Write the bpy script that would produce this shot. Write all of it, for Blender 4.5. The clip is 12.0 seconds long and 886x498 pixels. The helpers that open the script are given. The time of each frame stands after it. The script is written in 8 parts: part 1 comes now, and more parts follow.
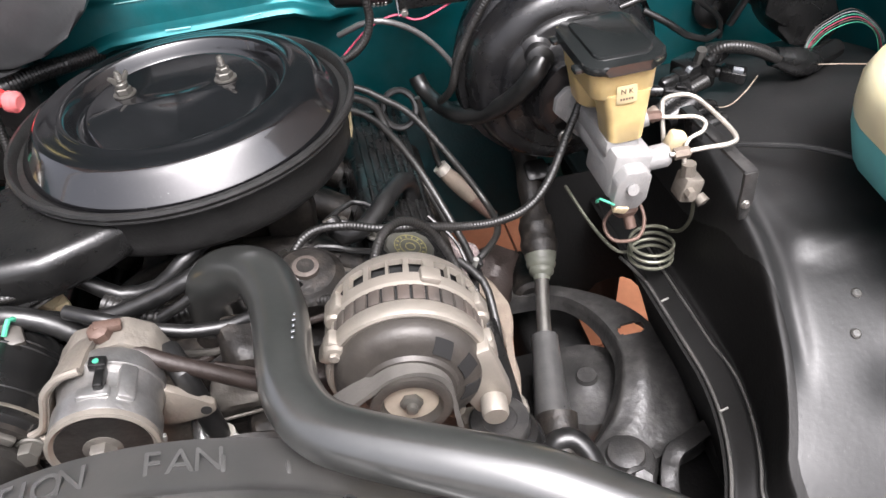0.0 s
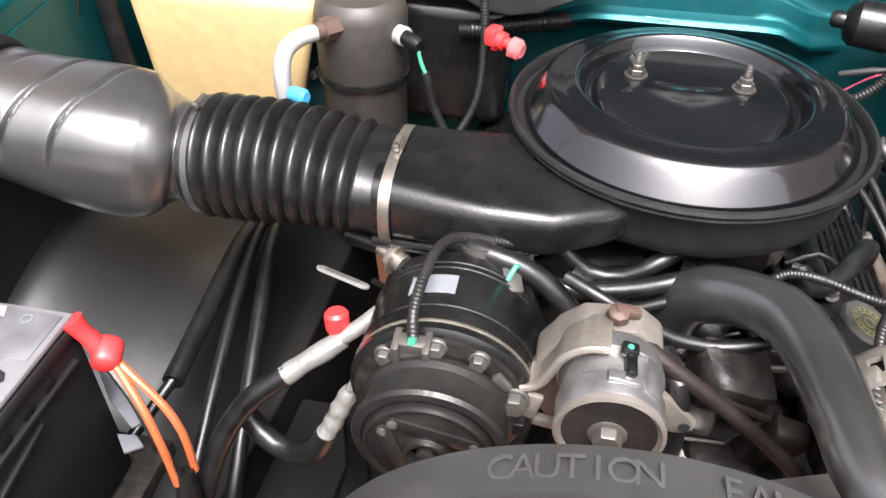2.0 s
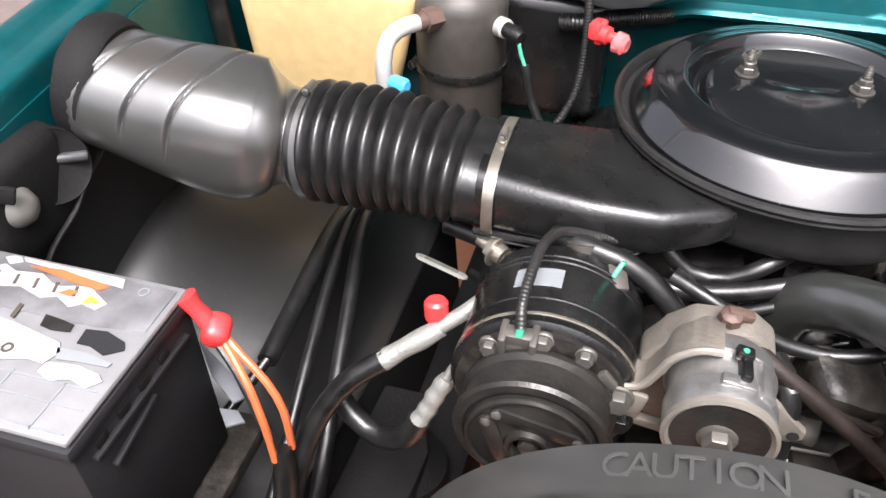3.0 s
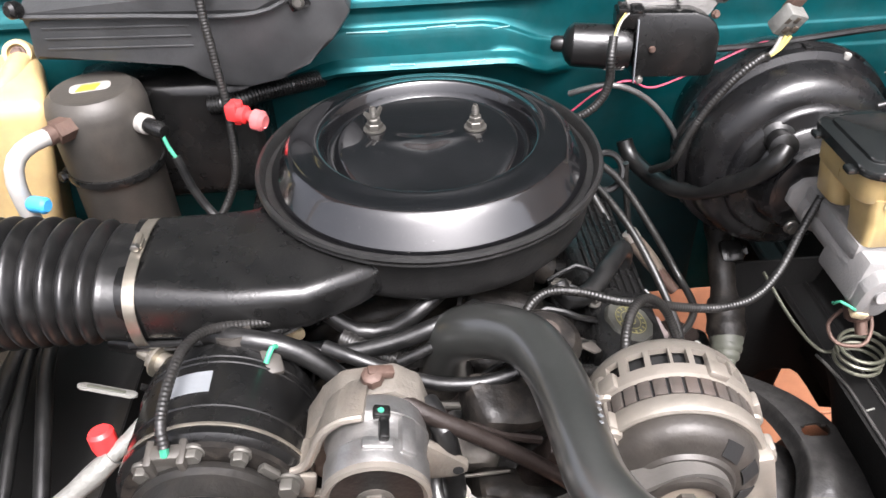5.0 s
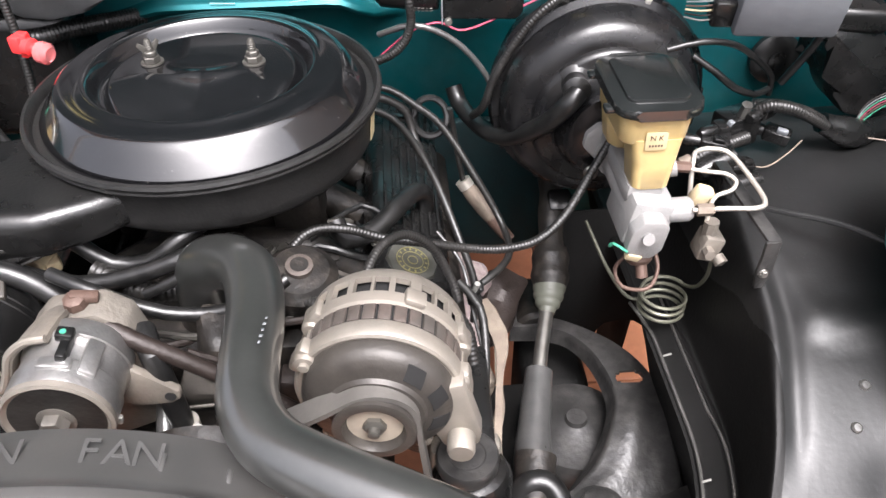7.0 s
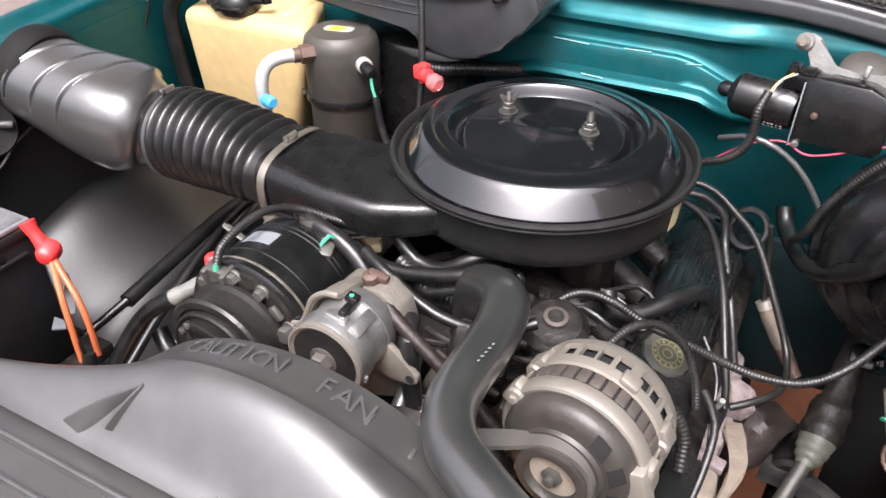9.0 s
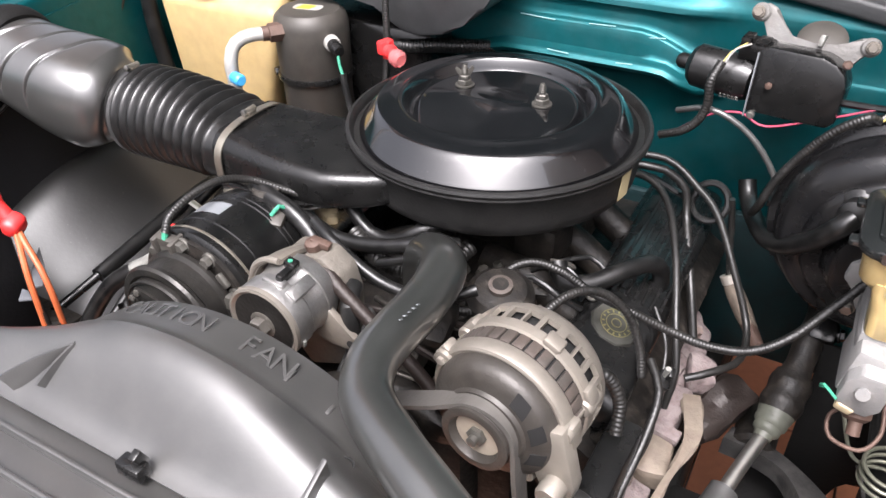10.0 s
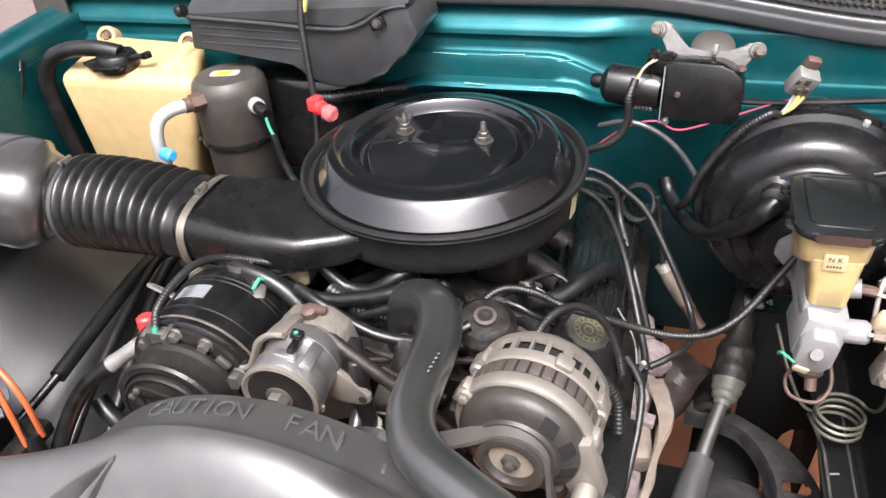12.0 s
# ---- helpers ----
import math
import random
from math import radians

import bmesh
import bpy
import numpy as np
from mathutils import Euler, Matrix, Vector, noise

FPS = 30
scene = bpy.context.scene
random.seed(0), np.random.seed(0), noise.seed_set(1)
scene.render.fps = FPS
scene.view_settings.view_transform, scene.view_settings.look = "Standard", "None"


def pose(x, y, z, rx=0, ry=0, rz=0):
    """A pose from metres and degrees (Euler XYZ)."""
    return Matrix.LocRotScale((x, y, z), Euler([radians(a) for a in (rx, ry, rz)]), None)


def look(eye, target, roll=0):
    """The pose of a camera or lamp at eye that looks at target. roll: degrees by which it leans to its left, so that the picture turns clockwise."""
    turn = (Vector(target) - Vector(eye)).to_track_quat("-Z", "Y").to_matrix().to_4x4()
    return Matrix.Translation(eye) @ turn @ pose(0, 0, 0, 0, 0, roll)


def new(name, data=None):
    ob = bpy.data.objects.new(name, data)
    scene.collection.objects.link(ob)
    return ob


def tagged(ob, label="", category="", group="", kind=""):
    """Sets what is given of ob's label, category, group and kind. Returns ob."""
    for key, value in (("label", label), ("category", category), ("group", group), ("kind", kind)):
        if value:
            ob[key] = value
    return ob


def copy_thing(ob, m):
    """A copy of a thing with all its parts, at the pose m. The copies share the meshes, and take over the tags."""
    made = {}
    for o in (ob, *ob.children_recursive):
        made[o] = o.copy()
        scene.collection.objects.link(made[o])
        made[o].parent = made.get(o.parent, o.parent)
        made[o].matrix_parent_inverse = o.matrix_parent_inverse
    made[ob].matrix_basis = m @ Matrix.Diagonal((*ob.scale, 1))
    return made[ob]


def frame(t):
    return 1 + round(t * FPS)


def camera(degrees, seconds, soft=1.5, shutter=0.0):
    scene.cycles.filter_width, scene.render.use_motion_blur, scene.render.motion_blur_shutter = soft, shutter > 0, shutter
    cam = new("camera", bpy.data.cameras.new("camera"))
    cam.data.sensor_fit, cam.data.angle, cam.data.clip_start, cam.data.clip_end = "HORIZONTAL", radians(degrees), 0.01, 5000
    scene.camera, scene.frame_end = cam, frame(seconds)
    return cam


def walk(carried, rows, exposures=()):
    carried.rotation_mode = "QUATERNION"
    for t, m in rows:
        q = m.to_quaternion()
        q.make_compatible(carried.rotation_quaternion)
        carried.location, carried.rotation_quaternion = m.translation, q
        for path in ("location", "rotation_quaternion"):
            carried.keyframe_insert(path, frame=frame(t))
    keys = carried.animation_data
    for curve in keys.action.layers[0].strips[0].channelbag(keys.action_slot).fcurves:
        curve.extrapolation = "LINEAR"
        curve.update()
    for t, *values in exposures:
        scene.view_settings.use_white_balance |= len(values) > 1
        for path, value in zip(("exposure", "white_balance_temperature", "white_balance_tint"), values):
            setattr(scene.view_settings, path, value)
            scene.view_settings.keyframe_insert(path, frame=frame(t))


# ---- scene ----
cam = camera(60.5, 12.0)
METRES, EYE, TILT, LEAN, TURN = 1.08, 1.4529, -40.8, 6.2, -12.0
BASE = (0.1516, -0.6962)
ROWS = [
    (0.0, 0.0, 0.0, 0.0, -0.0, 0.0, -0.0),
    (0.5, -0.0835, 0.0099, -0.004, -0.37, -0.69, -4.16),
    (1.0, -0.1411, 0.0194, 0.0007, 2.02, -0.34, -8.79),
    (1.5, -0.1855, 0.0101, -0.0093, 6.77, -0.61, -13.85),
    (2.0, -0.2414, -0.0014, -0.0326, 13.71, -2.69, -19.68),
    (2.5, -0.2751, -0.0148, -0.0542, 19.2, -5.45, -22.75),
    (4.5, -0.2107, 0.0086, 0.01, 8.44, 0.49, -12.62),
    (5.0, -0.1642, 0.0065, 0.0177, 3.48, 1.98, -8.37),
    (5.5, -0.1167, 0.0084, 0.0177, -1.35, 2.35, -4.01),
    (6.0, -0.0858, 0.0121, 0.0174, -4.98, 1.64, -1.03),
    (6.5, -0.0335, 0.0151, 0.0182, -5.2, 0.65, -2.24),
    (7.0, 0.0251, 0.0187, 0.0184, 2.49, -0.14, -9.2),
    (7.5, 0.0274, -0.0003, 0.008, 12.11, -0.28, -16.07),
    (9.5, 0.1282, -0.0211, 0.0474, 31.56, -5.2, -29.46),
    (10.0, 0.1568, 0.0049, 0.0504, 31.55, -5.94, -28.46),
    (10.5, 0.1706, 0.0146, 0.0433, 30.2, -5.92, -27.01),
    (11.0, 0.1629, 0.0026, 0.0504, 28.5, -5.38, -25.26),
    (11.5, 0.1233, -0.0433, 0.0584, 26.0, -3.94, -22.78),
    (12.0, 0.0898, -0.072, 0.0446, 21.25, -1.02, -19.13),
]
walk(cam, [(t, pose(BASE[0], BASE[1], EYE, TILT, LEAN, TURN) @ pose(METRES * x, METRES * y, METRES * z, 90 + pitch, roll, yaw)) for t, x, y, z, yaw, pitch, roll in ROWS], exposures=[(0.0, 1.84, 6330, 15), (2.0, 1.92, 6330, 15), (2.5, 1.88, 6330, 15), (6.0, 1.95, 6330, 15), (7.5, 1.88, 6330, 15), (9.5, 1.72, 6330, 16), (12.0, 1.74, 6330, 16)])

from mathutils import noise

# ---- world and light ----
world = bpy.data.worlds.new("sky")
scene.world = world
world.use_nodes = True
wn = world.node_tree.nodes
sky = wn.new("ShaderNodeTexSky")
sky.sky_type = 'NISHITA'
sky.sun_disc = False
sky.sun_elevation = radians(62)
sky.sun_rotation = radians(165)
sky.air_density, sky.dust_density, sky.ozone_density = 0.6, 10.0, 1.0
cloud = wn.new("ShaderNodeHueSaturation")
cloud.inputs["Saturation"].default_value = 0.30
world.node_tree.links.new(sky.outputs[0], cloud.inputs["Color"])
world.node_tree.links.new(cloud.outputs[0], wn["Background"].inputs[0])
wn["Background"].inputs[1].default_value = 0.13

sun_data = bpy.data.lights.new("sun", 'SUN')
sun_data.energy, sun_data.angle, sun_data.color = 1.4, radians(26), (1.0, 0.98, 0.95)
sun = new("sun", sun_data)
sun.matrix_world = look((0.41, -1.53, 3.98), (0, 0, 1))


# ---- materials ----
def mat(name, color, rough=0.5, metal=0.0, var=0.25, scale=60.0, bump=0.15, dust=0.0, dust_color=(0.32, 0.29, 0.25), coat=0.0,
        rough_var=0.15, coat_rough=0.08, bump_scale=None, alpha=None, coarse=9.0, trans=0.0, sss=0.0, island=0.0, dust_scale=22.0, dust_from=0.42, dust_to=0.75, ior=1.5):
    m = bpy.data.materials.new(name)
    m.use_nodes = True
    nt = m.node_tree
    N, L = nt.nodes, nt.links
    b = N["Principled BSDF"]
    tc = N.new("ShaderNodeTexCoord")
    geo = N.new("ShaderNodeNewGeometry")
    fine = N.new("ShaderNodeTexNoise")
    fine.inputs["Scale"].default_value = scale
    fine.inputs["Detail"].default_value = 5
    big = N.new("ShaderNodeTexNoise")
    big.inputs["Scale"].default_value = coarse
    big.inputs["Detail"].default_value = 4
    L.new(geo.outputs["Position"], fine.inputs["Vector"])
    L.new(geo.outputs["Position"], big.inputs["Vector"])
    mixf = N.new("ShaderNodeMath")
    mixf.operation = 'MULTIPLY_ADD'
    L.new(fine.outputs[0], mixf.inputs[0])
    mixf.inputs[1].default_value = 0.5
    half = N.new("ShaderNodeMath")
    half.operation = 'MULTIPLY'
    L.new(big.outputs[0], half.inputs[0])
    half.inputs[1].default_value = 0.5
    L.new(half.outputs[0], mixf.inputs[2])
    ramp = N.new("ShaderNodeValToRGB")
    lo = tuple(c * (1 - var) for c in color)
    hi = tuple(min(1.0, c * (1 + var)) for c in color)
    ramp.color_ramp.elements[0].position, ramp.color_ramp.elements[1].position = 0.34, 0.66
    ramp.color_ramp.elements[0].color, ramp.color_ramp.elements[1].color = (*lo, 1), (*hi, 1)
    L.new(mixf.outputs[0], ramp.inputs[0])
    col = ramp.outputs[0]
    if dust > 0:
        dn = N.new("ShaderNodeTexNoise")
        dn.inputs["Scale"].default_value = dust_scale
        dn.inputs["Detail"].default_value = 8
        dn.inputs["Roughness"].default_value = 0.65
        L.new(geo.outputs["Position"], dn.inputs["Vector"])
        dr = N.new("ShaderNodeValToRGB")
        dr.color_ramp.elements[0].position, dr.color_ramp.elements[1].position = dust_from, dust_to
        dr.color_ramp.elements[0].color, dr.color_ramp.elements[1].color = (0, 0, 0, 1), (dust, dust, dust, 1)
        L.new(dn.outputs[0], dr.inputs[0])
        mx = N.new("ShaderNodeMix")
        mx.data_type = 'RGBA'
        L.new(dr.outputs[0], mx.inputs[0])
        L.new(col, mx.inputs[6])
        mx.inputs[7].default_value = (*dust_color, 1)
        col = mx.outputs[2]
    if island > 0:
        oi = N.new("ShaderNodeObjectInfo")
        hs = N.new("ShaderNodeHueSaturation")
        mr = N.new("ShaderNodeMapRange")
        mr.inputs[3].default_value, mr.inputs[4].default_value = 1 - island, 1 + island
        L.new(oi.outputs["Random"], mr.inputs[0])
        L.new(mr.outputs[0], hs.inputs["Value"])
        L.new(col, hs.inputs["Color"])
        col = hs.outputs[0]
    L.new(col, b.inputs["Base Color"])
    rm = N.new("ShaderNodeMapRange")
    rm.inputs[3].default_value, rm.inputs[4].default_value = max(0.02, rough - rough_var), min(1.0, rough + rough_var)
    L.new(mixf.outputs[0], rm.inputs[0])
    L.new(rm.outputs[0], b.inputs["Roughness"])
    b.inputs["Metallic"].default_value = metal
    b.inputs["Coat Weight"].default_value = coat
    b.inputs["Coat Roughness"].default_value = coat_rough
    b.inputs["IOR"].default_value = b.inputs["Coat IOR"].default_value = ior
    b.inputs["Transmission Weight"].default_value = trans
    b.inputs["Subsurface Weight"].default_value = sss
    b.inputs["Subsurface Radius"].default_value = (0.02, 0.015, 0.008)
    if bump > 0:
        bn = N.new("ShaderNodeTexNoise")
        bn.inputs["Scale"].default_value = bump_scale or scale * 4
        bn.inputs["Detail"].default_value = 3
        L.new(geo.outputs["Position"], bn.inputs["Vector"])
        bp = N.new("ShaderNodeBump")
        bp.inputs["Strength"].default_value = bump
        bp.inputs["Distance"].default_value = 0.002
        L.new(bn.outputs[0], bp.inputs["Height"])
        L.new(bp.outputs[0], b.inputs["Normal"])
    return m


BOWLBLACK = mat("dusty_satin_bowl_paint", (0.009, 0.0088, 0.0085), 0.42, var=0.3, bump=0.2, bump_scale=340, dust=0.3, dust_color=(0.035, 0.034, 0.033), dust_scale=90, rough_var=0.14)
SATIN = mat("satin_black_paint", (0.005, 0.005, 0.005), 0.27, bump=0.08, bump_scale=320, dust=0.14, dust_color=(0.045, 0.043, 0.040), rough_var=0.13)
# Blacker, duller copy of the liner plastic, with shade in its colour.
FLANGEBLACK = mat("shaded_black_liner_plastic", (0.006, 0.0058, 0.0056), 0.50, bump=0.15, bump_scale=200, dust=0.35, dust_color=(0.06, 0.058, 0.055), dust_scale=260, dust_from=0.63, dust_to=0.75, rough_var=0.12, ior=1.3)
PLASTIC = mat("black_plastic", (0.005, 0.005, 0.005), 0.27, bump=0.09, bump_scale=320, dust=0.14, dust_color=(0.05, 0.048, 0.045), rough_var=0.13)
RUBBER = mat("black_rubber", (0.006, 0.006, 0.006), 0.33, bump=0.10, bump_scale=300, dust=0.22, dust_color=(0.045, 0.043, 0.040), dust_scale=60, rough_var=0.14)
WIREBLACK = mat("dull_black_wire_jacket", (0.010, 0.0096, 0.009), 0.38, bump=0.2, bump_scale=300, var=0.3, dust=0.25, dust_color=(0.05, 0.046, 0.042), rough_var=0.15)
HOSE = mat("dark_green_grey_rubber", (0.022, 0.0228, 0.0212), 0.32, coat=1.0, coat_rough=0.15, var=0.22, scale=35, coarse=14, bump=0.10, bump_scale=55, dust=0.15, dust_color=(0.055, 0.056, 0.053), dust_scale=160, rough_var=0.10, ior=1.75)
GRITLINER = mat("dusty_coated_liner_plastic", (0.010, 0.0098, 0.0095), 0.42, coat=0.30, coat_rough=0.32, bump=0.10, bump_scale=160, var=0.22, coarse=7.0, dust=0.5, dust_color=(0.10, 0.097, 0.092), dust_scale=240, dust_from=0.64, dust_to=0.74, rough_var=0.12, ior=1.48)
SHROUD = mat("grey_shroud_plastic", (0.032, 0.0315, 0.030), 0.40, coat=1.0, coat_rough=0.40, bump=0.06, bump_scale=240, var=0.2, coarse=12, dust=0.4, dust_color=(0.065, 0.062, 0.058), dust_scale=28, rough_var=0.10, ior=1.65)
LINER = mat("black_liner_plastic", (0.008, 0.008, 0.008), 0.44, coat=0.0, bump=0.12, bump_scale=160, dust=0.4, dust_color=(0.08, 0.078, 0.074), dust_scale=240, dust_from=0.62, dust_to=0.74, rough_var=0.14, ior=1.52)
DIRTY = mat("greasy_engine_black", (0.009, 0.0078, 0.0068), 0.48, bump=0.6, bump_scale=120, var=0.5, coarse=30, dust=0.5, dust_color=(0.052, 0.043, 0.035), dust_scale=70, dust_from=0.48, dust_to=0.68, ior=1.4)
IRON = mat("rusty_cast_iron", (0.10, 0.075, 0.065), 0.75, bump=0.6, bump_scale=150, dust=0.45, dust_color=(0.28, 0.20, 0.17))
MANIFOLD = mat("pinkish_rusty_manifold", (0.135, 0.102, 0.098), 0.88, bump=1.0, bump_scale=180, var=0.6, dust=0.95, dust_color=(0.20, 0.165, 0.160), scale=120, dust_scale=45, dust_from=0.40, dust_to=0.62)
SHIELD = mat("tan_heat_shield", (0.19, 0.158, 0.125), 0.65, metal=0.3, bump=0.4, var=0.3, dust=0.4, dust_color=(0.20, 0.14, 0.11))
ALLOY = mat("cast_aluminium", (0.245, 0.223, 0.193), 0.50, metal=0.55, bump=0.16, bump_scale=420, var=0.15, dust=0.25, dust_color=(0.30, 0.25, 0.2))
ALLOY_DULL = mat("dull_aluminium", (0.105, 0.097, 0.086), 0.50, metal=0.5, bump=0.25, var=0.25, dust=0.4, dust_color=(0.12, 0.10, 0.085))
SILVER = mat("silver_housing", (0.45, 0.445, 0.435), 0.36, metal=0.9, bump=0.22, bump_scale=300, var=0.18, dust=0.5, dust_color=(0.17, 0.15, 0.125), dust_scale=40)
BARE = mat("bare_steel", (0.30, 0.29, 0.27), 0.36, metal=0.95, bump=0.1, var=0.2, dust=0.2)
LAMIN = mat("dark_laminations", (0.070, 0.062, 0.055), 0.6, metal=0.4, bump=0.3, dust=0.3, dust_color=(0.16, 0.10, 0.08))
MCALLOY = mat("white_cast_aluminium", (0.235, 0.232, 0.228), 0.50, metal=0.15, bump=0.35, bump_scale=380, var=0.16, dust=0.4, dust_color=(0.22, 0.20, 0.18), dust_scale=60)
TANBRACKET = mat("dusty_tan_aluminium", (0.135, 0.122, 0.104), 0.6, metal=0.3, bump=0.4, var=0.3, dust=0.5, dust_color=(0.24, 0.2, 0.16))
TEAL = mat("teal_car_paint", (0.0, 0.080, 0.090), 0.40, metal=0.60, var=0.14, bump=0.06, coat=0.10, dust=0.05, rough_var=0.06)
CREAM = mat("cream_tank_plastic", (0.42, 0.31, 0.15), 0.42, var=0.12, bump=0.05, coarse=6, sss=0.25)
AMBER = mat("amber_reservoir_plastic", (0.46, 0.345, 0.16), 0.32, var=0.14, bump=0.05, coarse=14, sss=0.15)
WHITE = mat("off_white_plastic", (0.29, 0.28, 0.26), 0.5, var=0.08, bump=0.05)
LABEL = mat("paper_label", (0.40, 0.33, 0.19), 0.6, var=0.06, bump=0.0)
YELLOWLAB = mat("yellow_label", (0.60, 0.46, 0.03), 0.5, var=0.08, bump=0.0)
PRINT = mat("dark_print", (0.05, 0.04, 0.03), 0.6, var=0.1, bump=0.0)
GOLD = mat("gold_print", (0.17, 0.155, 0.06), 0.5, var=0.1, bump=0.0)
DM = mat("accumulator_grey", (0.045, 0.041, 0.036), 0.5, metal=0.2, var=0.2, bump=0.1, dust=0.3, dust_color=(0.09, 0.077, 0.062), dust_scale=40)
RED = mat("red_plastic", (0.72, 0.035, 0.035), 0.38, var=0.12, bump=0.05)
PINKWIRE = mat("pink_wire", (0.30, 0.035, 0.075), 0.45, var=0.1, bump=0.0)
ORANGE = mat("orange_wire", (0.42, 0.10, 0.035), 0.45, var=0.15, bump=0.0)
YELLOW = mat("yellow_wire", (0.50, 0.42, 0.13), 0.45, var=0.1, bump=0.0)
GREENW = mat("green_plastic", (0.04, 0.26, 0.16), 0.45, var=0.15, bump=0.0)
BLUE = mat("blue_cap_plastic", (0.05, 0.32, 0.62), 0.4, var=0.12, bump=0.05)
BEIGE = mat("beige_connector", (0.50, 0.41, 0.26), 0.5, var=0.2, bump=0.1)
COPPER = mat("rusty_brown_metal", (0.10, 0.062, 0.048), 0.6, metal=0.3, var=0.3, bump=0.4)
BRAKELINE = mat("zinc_brake_line", (0.60, 0.56, 0.50), 0.38, metal=0.7, var=0.15, bump=0.05)
SPRINGGREEN = mat("olive_zinc_line", (0.15, 0.15, 0.115), 0.42, metal=0.55, var=0.15, bump=0.05)
GREYCONN = mat("grey_connector", (0.16, 0.17, 0.18), 0.5, var=0.1, bump=0.1)
ECU = mat("grey_module_plastic", (0.10, 0.105, 0.115), 0.5, var=0.12, bump=0.15)
BATTOP = mat("battery_top_plastic", (0.135, 0.135, 0.138), 0.34, var=0.15, bump=0.12, dust=0.15, dust_color=(0.3, 0.3, 0.3))
SILVERLAB = mat("silver_label", (0.13, 0.13, 0.136), 0.32, metal=0.3, var=0.3, bump=0.05, coarse=18, dust=0.3, dust_color=(0.4, 0.4, 0.4))
PAPER = mat("white_paper_label", (0.34, 0.335, 0.325), 0.5, var=0.25, bump=0.1, dust=0.8, dust_color=(0.15, 0.15, 0.15), dust_scale=150, dust_from=0.55, dust_to=0.68)
BATCASE = mat("battery_case", (0.012, 0.012, 0.013), 0.65, var=0.2, bump=0.2, ior=1.3)
TILE = mat("terracotta_tile", (0.320, 0.132, 0.068), 0.6, var=0.12, bump=0.1, island=0.10)
GROUT = mat("dark_grout", (0.12, 0.09, 0.08), 0.85, var=0.2, bump=0.3)
WASHTEAL = mat("washer_fluid_plastic", (0.12, 0.42, 0.42), 0.4, var=0.08, bump=0.03, sss=0.2)
CREAMLIGHT = mat("cream_bottle_plastic", (0.64, 0.58, 0.38), 0.4, var=0.06, bump=0.03, sss=0.2)
CLEARRED = mat("clear_red_plastic", (0.75, 0.25, 0.25), 0.2, var=0.1, bump=0.0, trans=0.6)
BULBGLASS = mat("smoky_bulb_plastic", (0.16, 0.155, 0.14), 0.35, var=0.1, bump=0.05, trans=0.4)
MATTALU = mat("matte_aluminium", (0.50, 0.49, 0.46), 0.42, metal=0.45, bump=0.1, var=0.15, dust=0.2, dust_color=(0.3, 0.28, 0.25))
ARMGREY = mat("dusty_black_steel", (0.020, 0.0195, 0.019), 0.40, bump=0.4, bump_scale=140, var=0.35, dust=0.5, dust_color=(0.075, 0.071, 0.067), dust_scale=50, dust_from=0.45, dust_to=0.7)
DARKRUST = mat("dark_rusty_pipe", (0.020, 0.0142, 0.012), 0.5, metal=0.3, var=0.35, bump=0.3)
CRIMP = mat("greyish_white_crimp", (0.20, 0.20, 0.185), 0.45, metal=0.3, var=0.15, bump=0.5, dust=0.3, dust_color=(0.2, 0.19, 0.17))
DUCTGREY = mat("grey_black_duct_plastic", (0.030, 0.0295, 0.028), 0.34, bump=0.05, bump_scale=60, var=0.15, coarse=12, rough_var=0.08, coat=1.0, coat_rough=0.26, dust=0.2, dust_color=(0.07, 0.068, 0.064), dust_scale=45, ior=1.75)
DARKFACE = mat("dark_stained_plate", (0.020, 0.0185, 0.017), 0.42, metal=0.3, var=0.5, bump=0.2, coarse=40)
BELT = mat("belt_rubber", (0.075, 0.070, 0.064), 0.55, var=0.2, bump=0.2)
OILCAP = mat("dusty_olive_grey_cap", (0.035, 0.035, 0.030), 0.5, var=0.2, bump=0.15, dust=0.4, dust_color=(0.08, 0.078, 0.066), dust_scale=60)
BOOT = mat("olive_rubber_boot", (0.075, 0.078, 0.062), 0.5, var=0.2, bump=0.1)
VINYL = mat("cowl_grey_black", (0.026, 0.027, 0.028), 0.55, var=0.15, bump=0.15)
# Near-black for pieces that paint the shade inside holes and gaps.
HOLESHADE = mat("recess_shade_black", (0.004, 0.004, 0.004), 0.8)
LIDRUBBER = mat("shiny_black_lid_plastic", (0.007, 0.008, 0.008), 0.16, bump=0.05, bump_scale=200, var=0.2, dust=0.12, dust_color=(0.06, 0.06, 0.058), ior=1.75)


BEAD = mat("pale_grey_edge", (0.045, 0.044, 0.042), 0.32, bump=0.2, var=0.4, dust=0.3, dust_color=(0.2, 0.19, 0.17))
ALTSHELL = mat("brown_grey_alternator_shell", (0.038, 0.034, 0.030), 0.45, metal=0.25, bump=0.2, var=0.3, dust=0.3, dust_color=(0.10, 0.085, 0.07))
DISH = mat("pale_tan_dish", (0.36, 0.31, 0.25), 0.5, metal=0.3, bump=0.15, var=0.2, dust=0.3, dust_color=(0.2, 0.13, 0.1))
CASTGREY = mat("dusty_grey_casting", (0.135, 0.132, 0.126), 0.55, metal=0.3, bump=0.4, var=0.25, dust=0.4, dust_color=(0.16, 0.14, 0.12))
HEATER = mat("dark_grey_heater_plastic", (0.030, 0.031, 0.032), 0.42, bump=0.15, var=0.2, dust=0.2, dust_color=(0.10, 0.1, 0.1))
STEELBAND = mat("tarnished_steel_band", (0.30, 0.275, 0.23), 0.34, metal=0.8, bump=0.12, var=0.3, dust=0.2, dust_color=(0.16, 0.12, 0.09))
